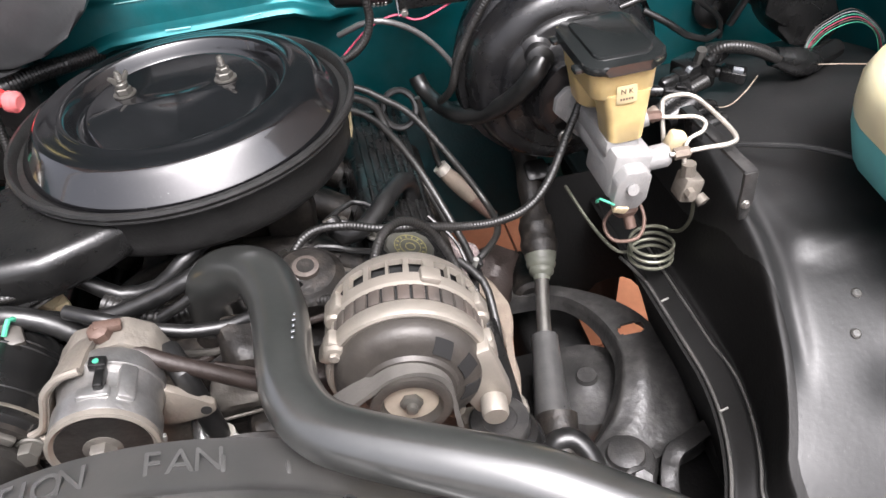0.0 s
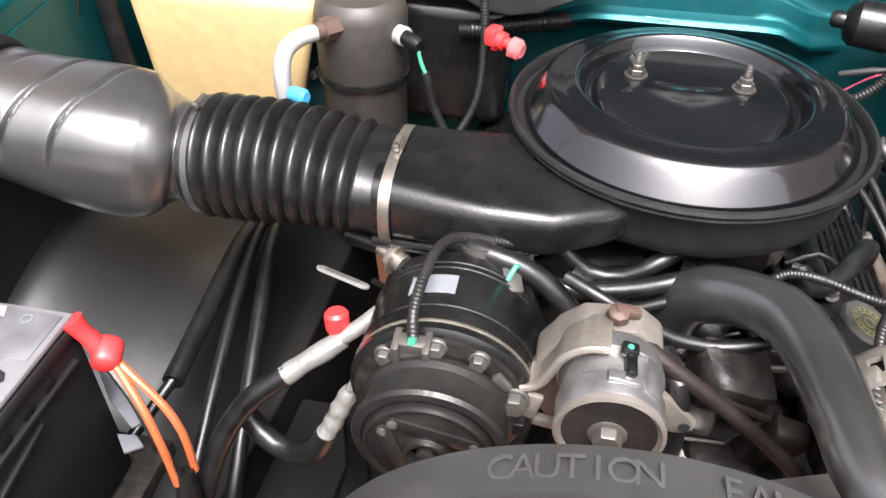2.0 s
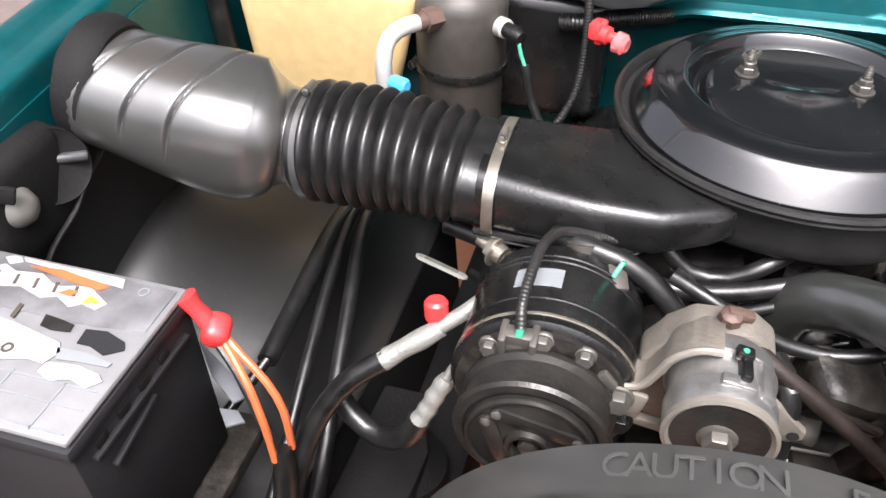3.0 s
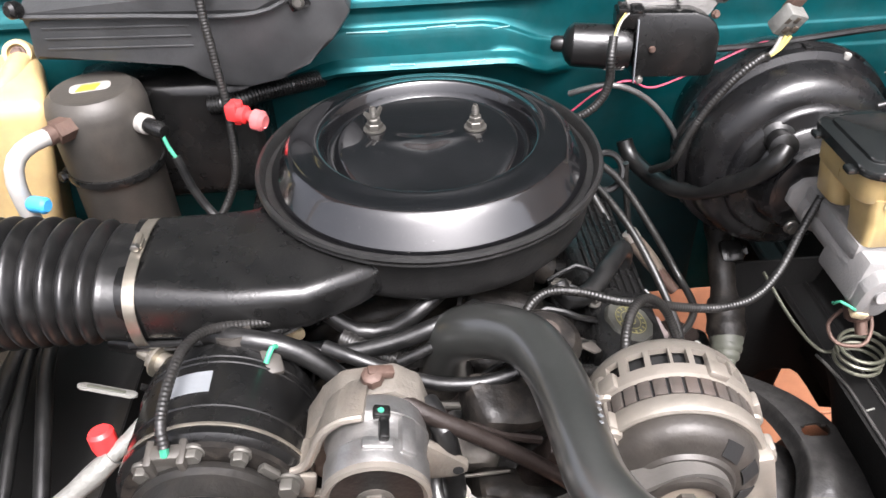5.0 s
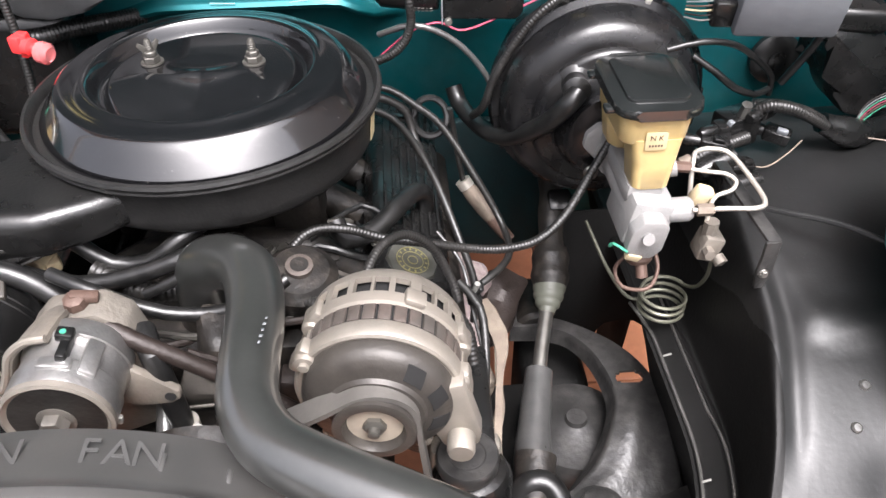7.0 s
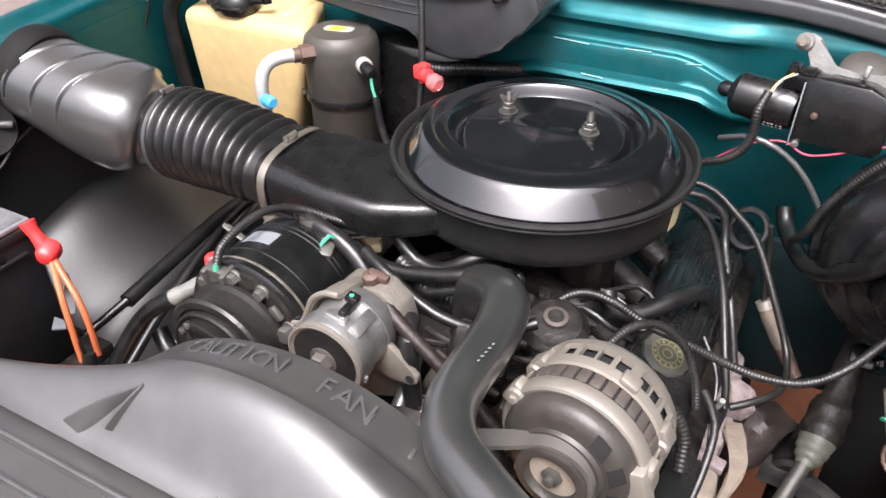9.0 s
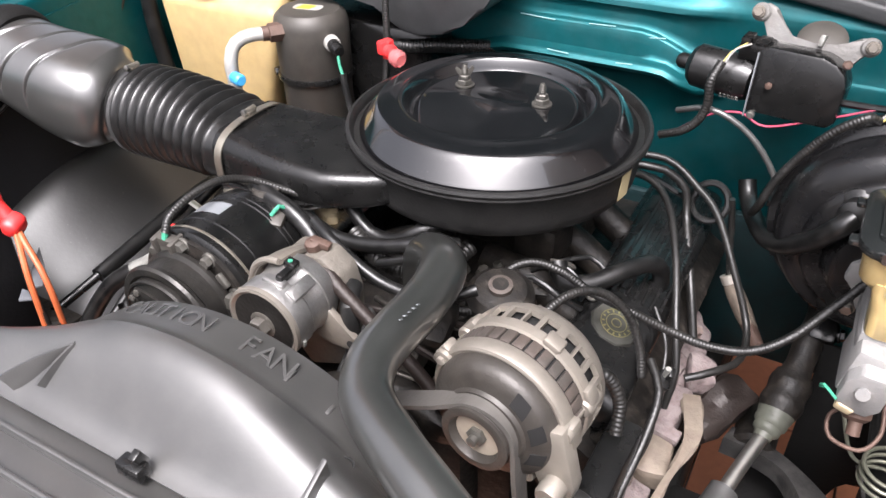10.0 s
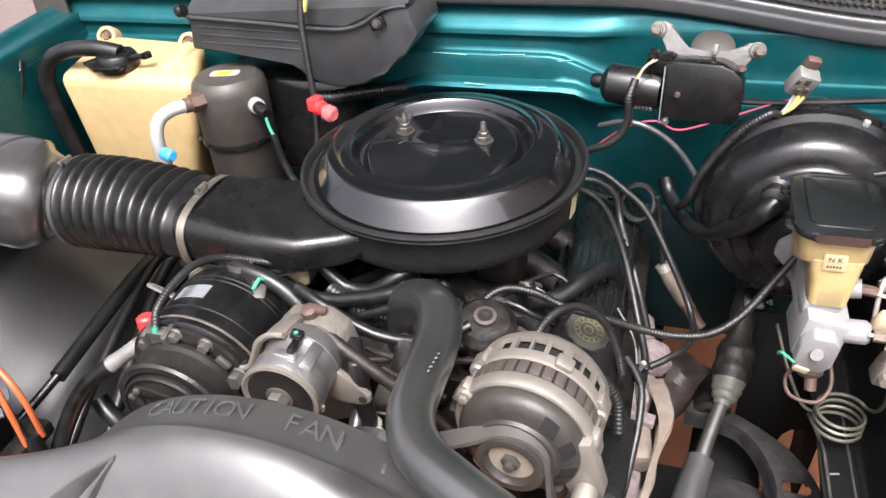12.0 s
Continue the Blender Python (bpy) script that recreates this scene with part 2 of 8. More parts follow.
STUD = mat("dull_zinc_stud", (0.10, 0.095, 0.085), 0.45, metal=0.6, bump=0.1, var=0.3)
# Black deepened so its colour also stands in for shade in the wells.
DARKWALL = mat("shade_deepened_black", (0.0045, 0.0043, 0.004), 0.75, bump=0.3, var=0.4, dust=0.2, dust_color=(0.014, 0.014, 0.014), ior=1.3)
CLUTCH = mat("dark_grey_clutch_steel", (0.022, 0.021, 0.0195), 0.38, metal=0.5, bump=0.25, var=0.3, dust=0.35, dust_color=(0.07, 0.062, 0.054), dust_scale=50)
BOOSTER = mat("black_booster_paint", (0.005, 0.005, 0.0055), 0.27, var=0.3, bump=0.05, bump_scale=300, coat=0.0, coat_rough=0.15, rough_var=0.08, dust=0.02, ior=1.5)
TUBEGREY = mat("satin_grey_steel_tube", (0.105, 0.104, 0.102), 0.32, metal=0.6, bump=0.12, var=0.2)
# Darker copy of the body teal; the underside's shade is in the colour.
HOODTEAL = mat("shade_dark_teal_hood_underside", (0.0, 0.016, 0.018), 0.5, metal=0.2, var=0.2, bump=0.1, dust=0.2, dust_color=(0.012, 0.012, 0.012))
LIDPAINT = mat("speckled_gloss_black", (0.004, 0.004, 0.0045), 0.14, var=0.3, bump=0.045, bump_scale=700, coat=1.0, coat_rough=0.07, rough_var=0.06, dust=0.30, dust_color=(0.20, 0.195, 0.185), dust_scale=460, dust_from=0.62, dust_to=0.70, ior=1.6)
SCUFF = mat("pale_teal_scuff", (0.25, 0.42, 0.42), 0.5, var=0.3, bump=0.1)
# Firewall teal darkened to paint shade near its foot.
PADTEAL = mat("shade_dark_teal", (0.001, 0.018, 0.021), 0.6, var=0.4, bump=0.2, dust=0.3, dust_color=(0.01, 0.01, 0.01))
ROOFPAINT = mat("pale_roof_paint", (0.45, 0.44, 0.42), 0.6, var=0.08, bump=0.1)

# ---- mesh builders ----
def finish(bm, angle=38):
    me = bpy.data.meshes.new("m")
    bmesh.ops.recalc_face_normals(bm, faces=bm.faces)
    bm.to_mesh(me)
    bm.free()
    for p in me.polygons:
        p.use_smooth = True
    me.set_sharp_from_angle(angle=radians(angle))
    return me


def part(name, bm, material, parent, label="", angle=38):
    me = finish(bm, angle)
    me.materials.append(material)
    ob = new(name, me)
    if parent is not None:
        ob.parent = parent
        base = parent.location.copy()
        p = parent.parent
        while p is not None:
            base += p.location
            p = p.parent
        ob.location = -base
    return tagged(ob, label)


def thing(name, at, label, category, group=""):
    ob = new(name)
    ob.location = at
    ob.empty_display_size = 0.02
    return tagged(ob, label, category, group)


def single(name, bm, material, label, category, group="", kind="", angle=38):
    me = finish(bm, angle)
    me.materials.append(material)
    return tagged(new(name, me), label, category, group, kind)


def merge(bm, other):
    vs = [bm.verts.new(v.co) for v in other.verts]
    other.verts.index_update()
    for f in other.faces:
        bm.faces.new([vs[v.index] for v in f.verts])
    other.free()
    return bm


def joined(*bms):
    bm = bmesh.new()
    for o in bms:
        merge(bm, o)
    return bm


def moved(bm, m):
    bmesh.ops.transform(bm, matrix=m, verts=bm.verts)
    return bm


def lathe(profile, m=None, seg=40, caps=True):
    """Turns (radius, height) pairs round the z axis."""
    bm = bmesh.new()
    rings = []
    for r, z in profile:
        if r < 1e-5:
            rings.append([bm.verts.new((0, 0, z))])
        else:
            rings.append([bm.verts.new((r * math.cos(2 * math.pi * i / seg), r * math.sin(2 * math.pi * i / seg), z)) for i in range(seg)])
    for a, b in zip(rings, rings[1:]):
        for i in range(seg):
            j = (i + 1) % seg
            q = [a[i % len(a)], a[j % len(a)], b[j % len(b)], b[i % len(b)]]
            q = list(dict.fromkeys(q))
            if len(q) > 2:
                bm.faces.new(q)
    if caps:
        for r in (rings[0], rings[-1]):
            if len(r) > 2:
                bm.faces.new(r)
    return moved(bm, m) if m is not None else bm


def box(sx, sy, sz, m=None, bev=0.003, seg=2):
    bm = bmesh.new()
    bmesh.ops.create_cube(bm, size=1, matrix=Matrix.Diagonal((sx, sy, sz, 1)))
    bev = min(bev, 0.45 * min(sx, sy, sz))
    if bev > 0:
        bmesh.ops.bevel(bm, geom=list(bm.edges), offset=bev, segments=seg, affect='EDGES', profile=0.5)
    return moved(bm, m) if m is not None else bm


def plate(outline, thick, m=None, bev=0.0015):
    """A flat plate from an outline in x, y, with its thickness along z."""
    bm = bmesh.new()
    n = len(outline)
    lo = [bm.verts.new((x, y, -thick / 2)) for x, y in outline]
    hi = [bm.verts.new((x, y, thick / 2)) for x, y in outline]
    bm.faces.new(lo[::-1])
    bm.faces.new(hi)
    for i in range(n):
        bm.faces.new([lo[i], lo[(i + 1) % n], hi[(i + 1) % n], hi[i]])
    if bev > 0:
        bmesh.ops.bevel(bm, geom=list(bm.edges), offset=min(bev, thick * 0.4), segments=2, affect='EDGES', profile=0.5)
    return moved(bm, m) if m is not None else bm


def rounded(w, h, r, k=5):
    """A rounded rectangle outline about the origin."""
    pts = []
    for cx, cy, a0 in ((w / 2 - r, h / 2 - r, 0), (-w / 2 + r, h / 2 - r, 90), (-w / 2 + r, -h / 2 + r, 180), (w / 2 - r, -h / 2 + r, 270)):
        for i in range(k + 1):
            a = radians(a0 + 90 * i / k)
            pts.append((cx + r * math.cos(a), cy + r * math.sin(a)))
    return pts


def spline(pts, step=0.012):
    """Points along a smooth curve through pts."""
    P = [Vector(p) for p in pts]
    P = [2 * P[0] - P[1]] + P + [2 * P[-1] - P[-2]]
    out = []
    for i in range(1, len(P) - 2):
        a, b, c, d = P[i - 1:i + 3]
        n = max(2, int((c - b).length / step))
        for k in range(n):
            t = k / n
            out.append(0.5 * ((2 * b) + (c - a) * t + (2 * a - 5 * b + 4 * c - d) * t * t + (3 * b - a - 3 * c + d) * t ** 3))
    out.append(P[-2])
    return out


def ringed(path, section, close=True, up=None):
    """Sweeps section(k, s) -> [(u, v)] along a path; s is the distance gone."""
    bm = bmesh.new()
    T = [(path[min(i + 1, len(path) - 1)] - path[max(i - 1, 0)]).normalized() for i in range(len(path))]
    ref = Vector(up) if up else (Vector((0, 0, 1)) if abs(T[0].z) < 0.9 else Vector((1, 0, 0)))
    n = (ref - T[0] * ref.dot(T[0])).normalized()
    rings, s = [], 0.0
    for i, p in enumerate(path):
        if i:
            s += (p - path[i - 1]).length
        n = ((Vector(up) if up else n) - T[i] * (Vector(up) if up else n).dot(T[i])).normalized()
        b = T[i].cross(n)
        rings.append([bm.verts.new(p + b * u + n * v) for u, v in section(i, s)])
    k = len(rings[0])
    for a, c in zip(rings, rings[1:]):
        for i in range(k):
            bm.faces.new([a[i], a[(i + 1) % k], c[(i + 1) % k], c[i]])
    if close:
        bm.faces.new(rings[0][::-1])
        bm.faces.new(rings[-1])
    return bm


def circle(r, n):
    return [(r * math.cos(2 * math.pi * i / n), r * math.sin(2 * math.pi * i / n)) for i in range(n)]


def tube(pts, r, n=10, step=0.012):
    return ringed(spline(pts, step), lambda i, s: circle(r, n))


def loom(pts, r, n=10, pitch=0.0034):
    """A corrugated split conduit."""
    path = spline(pts, pitch / 4)
    return ringed(path, lambda i, s: circle(r * (1.0 if (i % 4) < 2 else 0.92), n))


def taper(pts, radii, n=14, step=0.01):
    path = spline(pts, step)
    total = sum((b - a).length for a, b in zip(path, path[1:])) or 1

    def sec(i, s):
        f = s / total * (len(radii) - 1)
        k = min(int(f), len(radii) - 2)
        w = f - k
        w = w * w * (3 - 2 * w)
        return circle(radii[k] * (1 - w) + radii[k + 1] * w, n)
    return ringed(path, sec)


def hexbolt(at, d, r=0.007, h=0.006, flange=True):
    """A hex head whose axis points along d."""
    q = Vector(d).to_track_quat('Z', 'Y').to_matrix().to_4x4()
    m = Matrix.Translation(at) @ q
    bm = lathe([(r, 0), (r, h * 0.85), (r * 0.88, h), (0, h)], m, 6)
    if flange:
        merge(bm, lathe([(r * 1.35, -0.002), (r * 1.35, 0.0), (r * 1.2, 0.001), (0, 0.001)], m, 18))
    return bm


def text(string, size, m, depth=0.0006, spacing=1.0):
    """Raised letters as a mesh."""
    cu = bpy.data.curves.new("letters", 'FONT')
    cu.body, cu.size, cu.extrude, cu.align_x, cu.align_y = string, size, depth, 'CENTER', 'CENTER'
    cu.space_character = spacing
    cu.resolution_u = 3
    ob = bpy.data.objects.new("letters", cu)
    dg = bpy.context.evaluated_depsgraph_get()
    me = bpy.data.meshes.new_from_object(ob.evaluated_get(dg))
    bm = bmesh.new()
    bm.from_mesh(me)
    bpy.data.objects.remove(ob)
    bpy.data.meshes.remove(me)
    bpy.data.curves.remove(cu)
    return moved(bm, m)


def cable(name, bm, material, label, category="hose", group=""):
    return single(name, bm, material, label, category, group)


def aim(at, d):
    """A pose at a place whose z axis points along d."""
    return Matrix.Translation(at) @ Vector(d).to_track_quat('Z', 'Y').to_matrix().to_4x4()


def sheet(fn, nu, nv, thick=0.003):
    """A curved sheet with thickness: fn(u, v) gives a place for u, v in 0..1."""
    bm = bmesh.new()
    g = [[bm.verts.new(fn(i / nu, j / nv)) for j in range(nv + 1)] for i in range(nu + 1)]
    for i in range(nu):
        for j in range(nv):
            bm.faces.new([g[i][j], g[i + 1][j], g[i + 1][j + 1], g[i][j + 1]])
    bmesh.ops.recalc_face_normals(bm, faces=bm.faces)
    ret = bmesh.ops.solidify(bm, geom=list(bm.faces), thickness=thick)
    return bm


def smooth(a, b, x):
    t = min(1, max(0, (x - a) / (b - a)))
    return t * t * (3 - 2 * t)


# ---- setting: ground, firewall, fenders, liners ----
single("ground", box(60, 60, 0.1, pose(0, 0, -0.056), 0), GROUT, "dark grout bed under the tiled floor", "ground", kind="structure")


def firewall_profile(x):
    """(y, z) pairs up the firewall at a place across the car."""
    w = smooth(0.13, 0.20, x)
    drop = 0.022 * smooth(0.11, 0.17, x) + 0.02 * smooth(-0.09, -0.18, x)
    lip = 1.088 - drop
    mid = 1.128 - 0.030 * smooth(0.08, 0.18, x)
    dip = 0.045 * smooth(0.15, 0.55, x) + 0.02 * smooth(0.5, 0.9, x)
    return [(0.262, 0.66), (0.262, lip - 0.06), (0.256, lip - 0.014), (0.226 + 0.03 * w, lip - 0.006), (0.222 + 0.034 * w, lip), (0.226 + 0.032 * w, lip + 0.005), (0.240 + 0.018 * w, lip + 0.010), (0.244 + 0.015 * w, mid - 0.006), (0.246 + 0.014 * w, mid),
            (0.254 + 0.008 * w, mid + 0.004), (0.257 + 0.006 * w, 1.150), (0.250 + 0.013 * w, 1.156), (0.252 + 0.012 * w, 1.163), (0.270, 1.180 - 0.4 * dip), (0.284, 1.198 - dip), (0.290, 1.203 - dip)]


def firewall_sheet(u, v):
    x = -0.72 + 1.60 * u
    prof = firewall_profile(x)
    f = v * (len(prof) - 1)
    k = min(int(f), len(prof) - 2)
    w = f - k
    return Vector((x, prof[k][0] * (1 - w) + prof[k + 1][0] * w, prof[k][1] * (1 - w) + prof[k + 1][1] * w))


fw = single("firewall", sheet(firewall_sheet, 80, 45, 0.003), TEAL, "glossy teal painted steel firewall with pressed ledges", "firewall", kind="structure", angle=60)

# Added panel with pins; its dark teal stands in for shade low down.
pad = thing("firewall_pad", (0.2, 0.25, 0.66), "dark teal panel painted as shade low on the firewall", "pad")
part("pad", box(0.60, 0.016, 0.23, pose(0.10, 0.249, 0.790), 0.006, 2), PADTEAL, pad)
for px in (-0.16, 0.02, 0.20, 0.36):
    part("push_pin", lathe([(0.009, 0), (0.008, 0.002), (0.003, 0.004), (0, 0.004)], aim((px, 0.2405, 0.885), (0, -1, 0)), 16), DARKWALL, pad, "black push pin")
for sx, sy, sz, sl, rz in ((-0.02, 0.2225, 1.094, 0.030, 3), (0.07, 0.2245, 1.092, 0.022, -4), (-0.06, 0.2445, 1.128, 0.050, 2), (0.03, 0.2450, 1.130, 0.036, -2), (0.10, 0.2455, 1.1235, 0.026, -6), (0.40, 0.2585, 1.03, 0.02, 30), (0.36, 0.2585, 1.00, 0.03, -40), (0.44, 0.2585, 1.045, 0.02, 20)):
    part("scuff", box(sl, 0.0012, 0.0010, pose(sx, sy, sz, 0, rz, 0), 0.0002), SCUFF, fw, "pale scuff in the paint")
cowl = thing("cowl_panel", (0, 0.31, 1.21), "dark grey plastic cowl panel under the windshield", "cowl panel")
part("seal_strip", ringed([Vector((-0.85 + 0.05 * i, 0.268, 1.204 - 0.045 * smooth(0.15, 0.55, -0.85 + 0.05 * i) - 0.02 * smooth(0.5, 0.9, -0.85 + 0.05 * i))) for i in range(35)],
     lambda i, s: rounded(0.026, 0.022, 0.006), up=(0, 0, 1)), VINYL, cowl, "dark grey rubber seal strip")
part("round_lip", tube([(-0.85 + 0.05 * i, 0.288, 1.211 - 0.045 * smooth(0.15, 0.55, -0.85 + 0.05 * i) - 0.02 * smooth(0.5, 0.9, -0.85 + 0.05 * i)) for i in range(35)], 0.011, 12, 0.03), SATIN, cowl, "smooth black rubber lip")
part("panel", sheet(lambda u, v: Vector((-0.85 + 1.7 * u, 0.292 + 0.36 * v, 1.207 + 0.10 * v - (1 - v) * (0.045 * smooth(0.15, 0.55, -0.85 + 1.7 * u) + 0.02 * smooth(0.5, 0.9, -0.85 + 1.7 * u)))), 20, 6, 0.004), VINYL, cowl)
g = bmesh.new()
for i in range(46):
    mx = 0.20 + 0.009 * i
    dip = 0.045 * smooth(0.15, 0.55, mx) + 0.02 * smooth(0.5, 0.9, mx)
    merge(g, box(0.0036, 0.056, 0.003, pose(mx, 0.344, 1.2245 - 0.86 * dip, 15.5, 0, 0), 0))
    for j in range(5):
        merge(g, box(0.009, 0.0036, 0.003, pose(mx + 0.0045, 0.322 + 0.011 * j, 1.2185 + 0.003 * j - 0.86 * dip, 15.5, 0, 0), 0))
part("vent_mesh", g, BARE, cowl, "fine metal vent mesh")

# unseen carport, added to block sky light from behind and one side
carport = thing("carport", (0, 1.8, 0), "unseen added carport blocking sky light over the back of the car", "carport")
part("roof_deck", box(4.0, 3.7, 0.08, pose(-0.25, 1.75, 2.79), 0.01), ROOFPAINT, carport)
part("side_wall", box(0.10, 4.3, 2.75, pose(1.75, 1.45, 1.375), 0.004), ROOFPAINT, carport)
part("back_wall", box(3.9, 0.10, 2.75, pose(-0.25, 3.55, 1.375), 0.004), ROOFPAINT, carport)
for py in (0.0, 3.45):
    part("post", box(0.09, 0.09, 2.75, pose(-2.15, py, 1.375), 0.006), ROOFPAINT, carport)

# hood, propped open over the bay
hood = thing("hood", (0, 0.42, 1.30), "open teal hood propped up over the bay", "hood")
# Inner panel takes the teal with shade painted in.
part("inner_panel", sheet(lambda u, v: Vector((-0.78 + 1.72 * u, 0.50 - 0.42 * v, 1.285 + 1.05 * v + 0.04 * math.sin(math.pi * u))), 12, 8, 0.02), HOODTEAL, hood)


hinge = part("hinge", moved(plate([(-0.030, 0.10), (0.026, 0.10), (0.034, 0.03), (0.020, -0.012), (-0.006, -0.016), (-0.024, 0.02)], 0.006, None, 0.0015), Matrix.Translation((-0.735, 0.245, 1.125)) @ pose(0, 0, 0, 90, 6, 8)), DM, hood, "dull taupe steel hinge arm")
part("pivot", hexbolt((-0.730, 0.238, 1.135), (0.1, -1, 0.1), 0.009, 0.006), STUD, hinge)


def left_fender(u, v):
    y = -0.75 + 1.05 * v
    x = -0.655 - 0.03 * smooth(-0.1, 0.3, y)
    top = 1.095 + 0.072 * smooth(-0.75, 0.05, y)
    prof = [(0.004, 0.55), (0.004, 0.80), (0.002, 1.0), (0.0, top - 0.016), (-0.001, top - 0.004), (-0.004, top), (-0.012, top + 0.001), (-0.026, top + 0.001), (-0.032, top + 0.004), (-0.038, top + 0.010), (-0.052, top + 0.012), (-0.060, top + 0.006), (-0.066, top - 0.06), (-0.07, 0.8)]
    f = u * (len(prof) - 1)
    k = min(int(f), len(prof) - 2)
    w = f - k
    return Vector((x + prof[k][0] * (1 - w) + prof[k + 1][0] * w, y, prof[k][1] * (1 - w) + prof[k + 1][1] * w))


def right_fender(u, v):
    p = left_fender(u, v)
    return Vector((0.16 - p.x, p.y, p.z))


for fx, fn in ((-0.69, left_fender), (0.85, right_fender)):
    fen = thing("fender", (fx, -0.2, 0.6), "glossy teal painted front fender with folded top edge", "fender", "front fenders")
    part("inner_panel", sheet(lambda u, v: fn(u * 0.225, v), 8, 30, 0.002), TEAL, fen, angle=60)
    part("top_flange", sheet(lambda u, v: fn(0.224 + u * 0.63, v), 20, 30, 0.002), TEAL, fen, angle=60)
    part("outer_skin", sheet(lambda u, v: fn(0.852 + u * 0.148, v), 6, 30, 0.002), TEAL, fen, angle=60)


def liner_edge(y):
    """x of the inner edge of the wheelhouse liner by the brake cylinder."""
    return 0.453 - 1.7 * min(0.16, max(0.0, -0.22 - y)) ** 2


def right_liner(u, v):
    """The wheelhouse liner by the brake cylinder: a flange with two beads, a steep wall, then the arch over the wheel."""
    y = -0.75 + 0.99 * v
    x0 = liner_edge(y)
    # rows lie closer together over the flange and the wall
    d = 0.10 * u / 0.6 if u < 0.6 else 0.10 + (0.73 - x0) * (u - 0.6) / 0.4 * 0.98
    x = x0 + d
    arch = 0.36 + math.sqrt(max(0.02, 0.609 ** 2 - (y + 0.03) ** 2)) - 0.004
    low = 0.812 - 0.25 * max(0.0, -0.36 - y)
    foot = 0.035 + 0.004 * smooth(-0.30, -0.15, y)
    top = 0.049 + 0.016 * smooth(-0.28, -0.17, y) + 0.014 * smooth(-0.17, -0.05, y)
    w = smooth(foot, top, d)
    z = low + 0.006 * smooth(0.0, 0.03, d) + (arch - low - 0.006) * w
    z += 0.003 * math.exp(-((d - 0.003) / 0.003) ** 2) + 0.003 * math.exp(-((d - 0.031) / 0.003) ** 2)
    # a rounded rib with a groove beside it along the top of the wall
    along = smooth(-0.34, -0.29, y) * smooth(-0.10, -0.16, y)
    z += 0.002 * along * math.exp(-((d - top - 0.004) / 0.006) ** 2)
    z -= 0.004 * along * math.exp(-((d - top - 0.020) / 0.009) ** 2)
    # pressed lip, a dent and slight waves in the arch
    lip = y + 0.222 + 0.25 * (x - 0.60)
    z += 0.009 * smooth(0.535, 0.565, x) * smooth(0.70, 0.62, x) * (smooth(-0.016, 0.0, lip) - smooth(0.0, 0.05, lip))
    z -= 0.012 * math.exp(-((x - 0.592) / 0.035) ** 2 - ((y + 0.342) / 0.022) ** 2)
    z += 0.0025 * w * noise.noise(Vector((x * 14, y * 14, 3.0)))
    return Vector((x, y, z))


def liner_top(x, y):
    """Height of the liner at a place."""
    d = x - liner_edge(y)
    u = 0.6 * d / 0.10 if d < 0.10 else 0.6 + 0.4 * (d - 0.10) / (0.98 * (0.73 - liner_edge(y)))
    return right_liner(u, (y + 0.75) / 0.99).z


def liner_wall(u, v):
    p = right_liner(0, v)
    low = 0.42 + 0.27 * smooth(-0.09, -0.02, p.y) * smooth(0.14, 0.10, p.y)
    return Vector((p.x + 0.060 * math.sin(u * 1.6), p.y, p.z + (low - p.z) * u))


liner_r = thing("wheelhouse_liner", (0.62, -0.2, 0.86), "black plastic wheelhouse liner with a domed top", "liner", "wheelhouse liners")
# Flange and wall share the arch's plastic; the darker copy paints their shade.
part("flange", sheet(lambda u, v: right_liner(0.345 * u, v), 60, 90, 0.003), FLANGEBLACK, liner_r, "flange and inner wall in blacker liner plastic, shade painted in", angle=70)
part("arch", sheet(lambda u, v: right_liner(0.344 + 0.656 * u, v), 70, 90, 0.003), LINER, liner_r, angle=70)
# Liner's own wall, in the black that holds the well's shade.
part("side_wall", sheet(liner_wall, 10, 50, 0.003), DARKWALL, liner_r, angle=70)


for rx, ry in ((0.581, -0.2655), (0.563, -0.298), (0.607, -0.300), (0.640, -0.285)):
    rz = liner_top(rx, ry)
    part("rivet", lathe([(0.0050, -0.003), (0.0050, 0.0015), (0.0034, 0.0032), (0, 0.0034)], aim((rx, ry, rz), (0, -0.45, 0.9)), 14), BEAD, liner_r, "tarnished rivet")


def bead(d):
    pts = []
    for k in range(46):
        y = -0.62 + 0.58 * k / 45
        x = liner_edge(y) + d * (1 - 0.12 * smooth(-0.26, -0.20, y) if d > 0.02 else 1)
        if d < 0.02:
            x -= 0.8 * max(0.0, y + 0.10) ** 1.5
        pts.append((x, y, liner_top(max(x, liner_edge(y)), y) + 0.0004))
    return pts


part("edge_bead", tube(bead(0.003), 0.0019, 8, 0.02), BEAD, liner_r)
part("edge_bead", tube(bead(0.031), 0.0016, 8, 0.02), BEAD, liner_r)


def left_liner(u, v):
    y = -0.72 + 0.94 * v
    x0 = -0.39 - 0.03 * smooth(-0.1, -0.4, y)
    x = x0 - 0.27 * u
    d = x0 - x
    arch = 0.33 + math.sqrt(max(0.02, 0.609 ** 2 - (y + 0.03) ** 2))
    z = 0.76 + (arch - 0.085 - 0.76) * smooth(0.012, 0.105, d) + 0.085 * smooth(0.08, 0.25, d) ** 1.3
    z += 0.004 * noise.noise(Vector((x * 11, y * 11, 7.0))) * smooth(0.05, 0.12, d)
    return Vector((x, y, z))


liner_l = thing("wheelhouse_liner", (-0.56, -0.2, 0.86), "black plastic wheelhouse liner beside the battery", "liner", "wheelhouse liners")
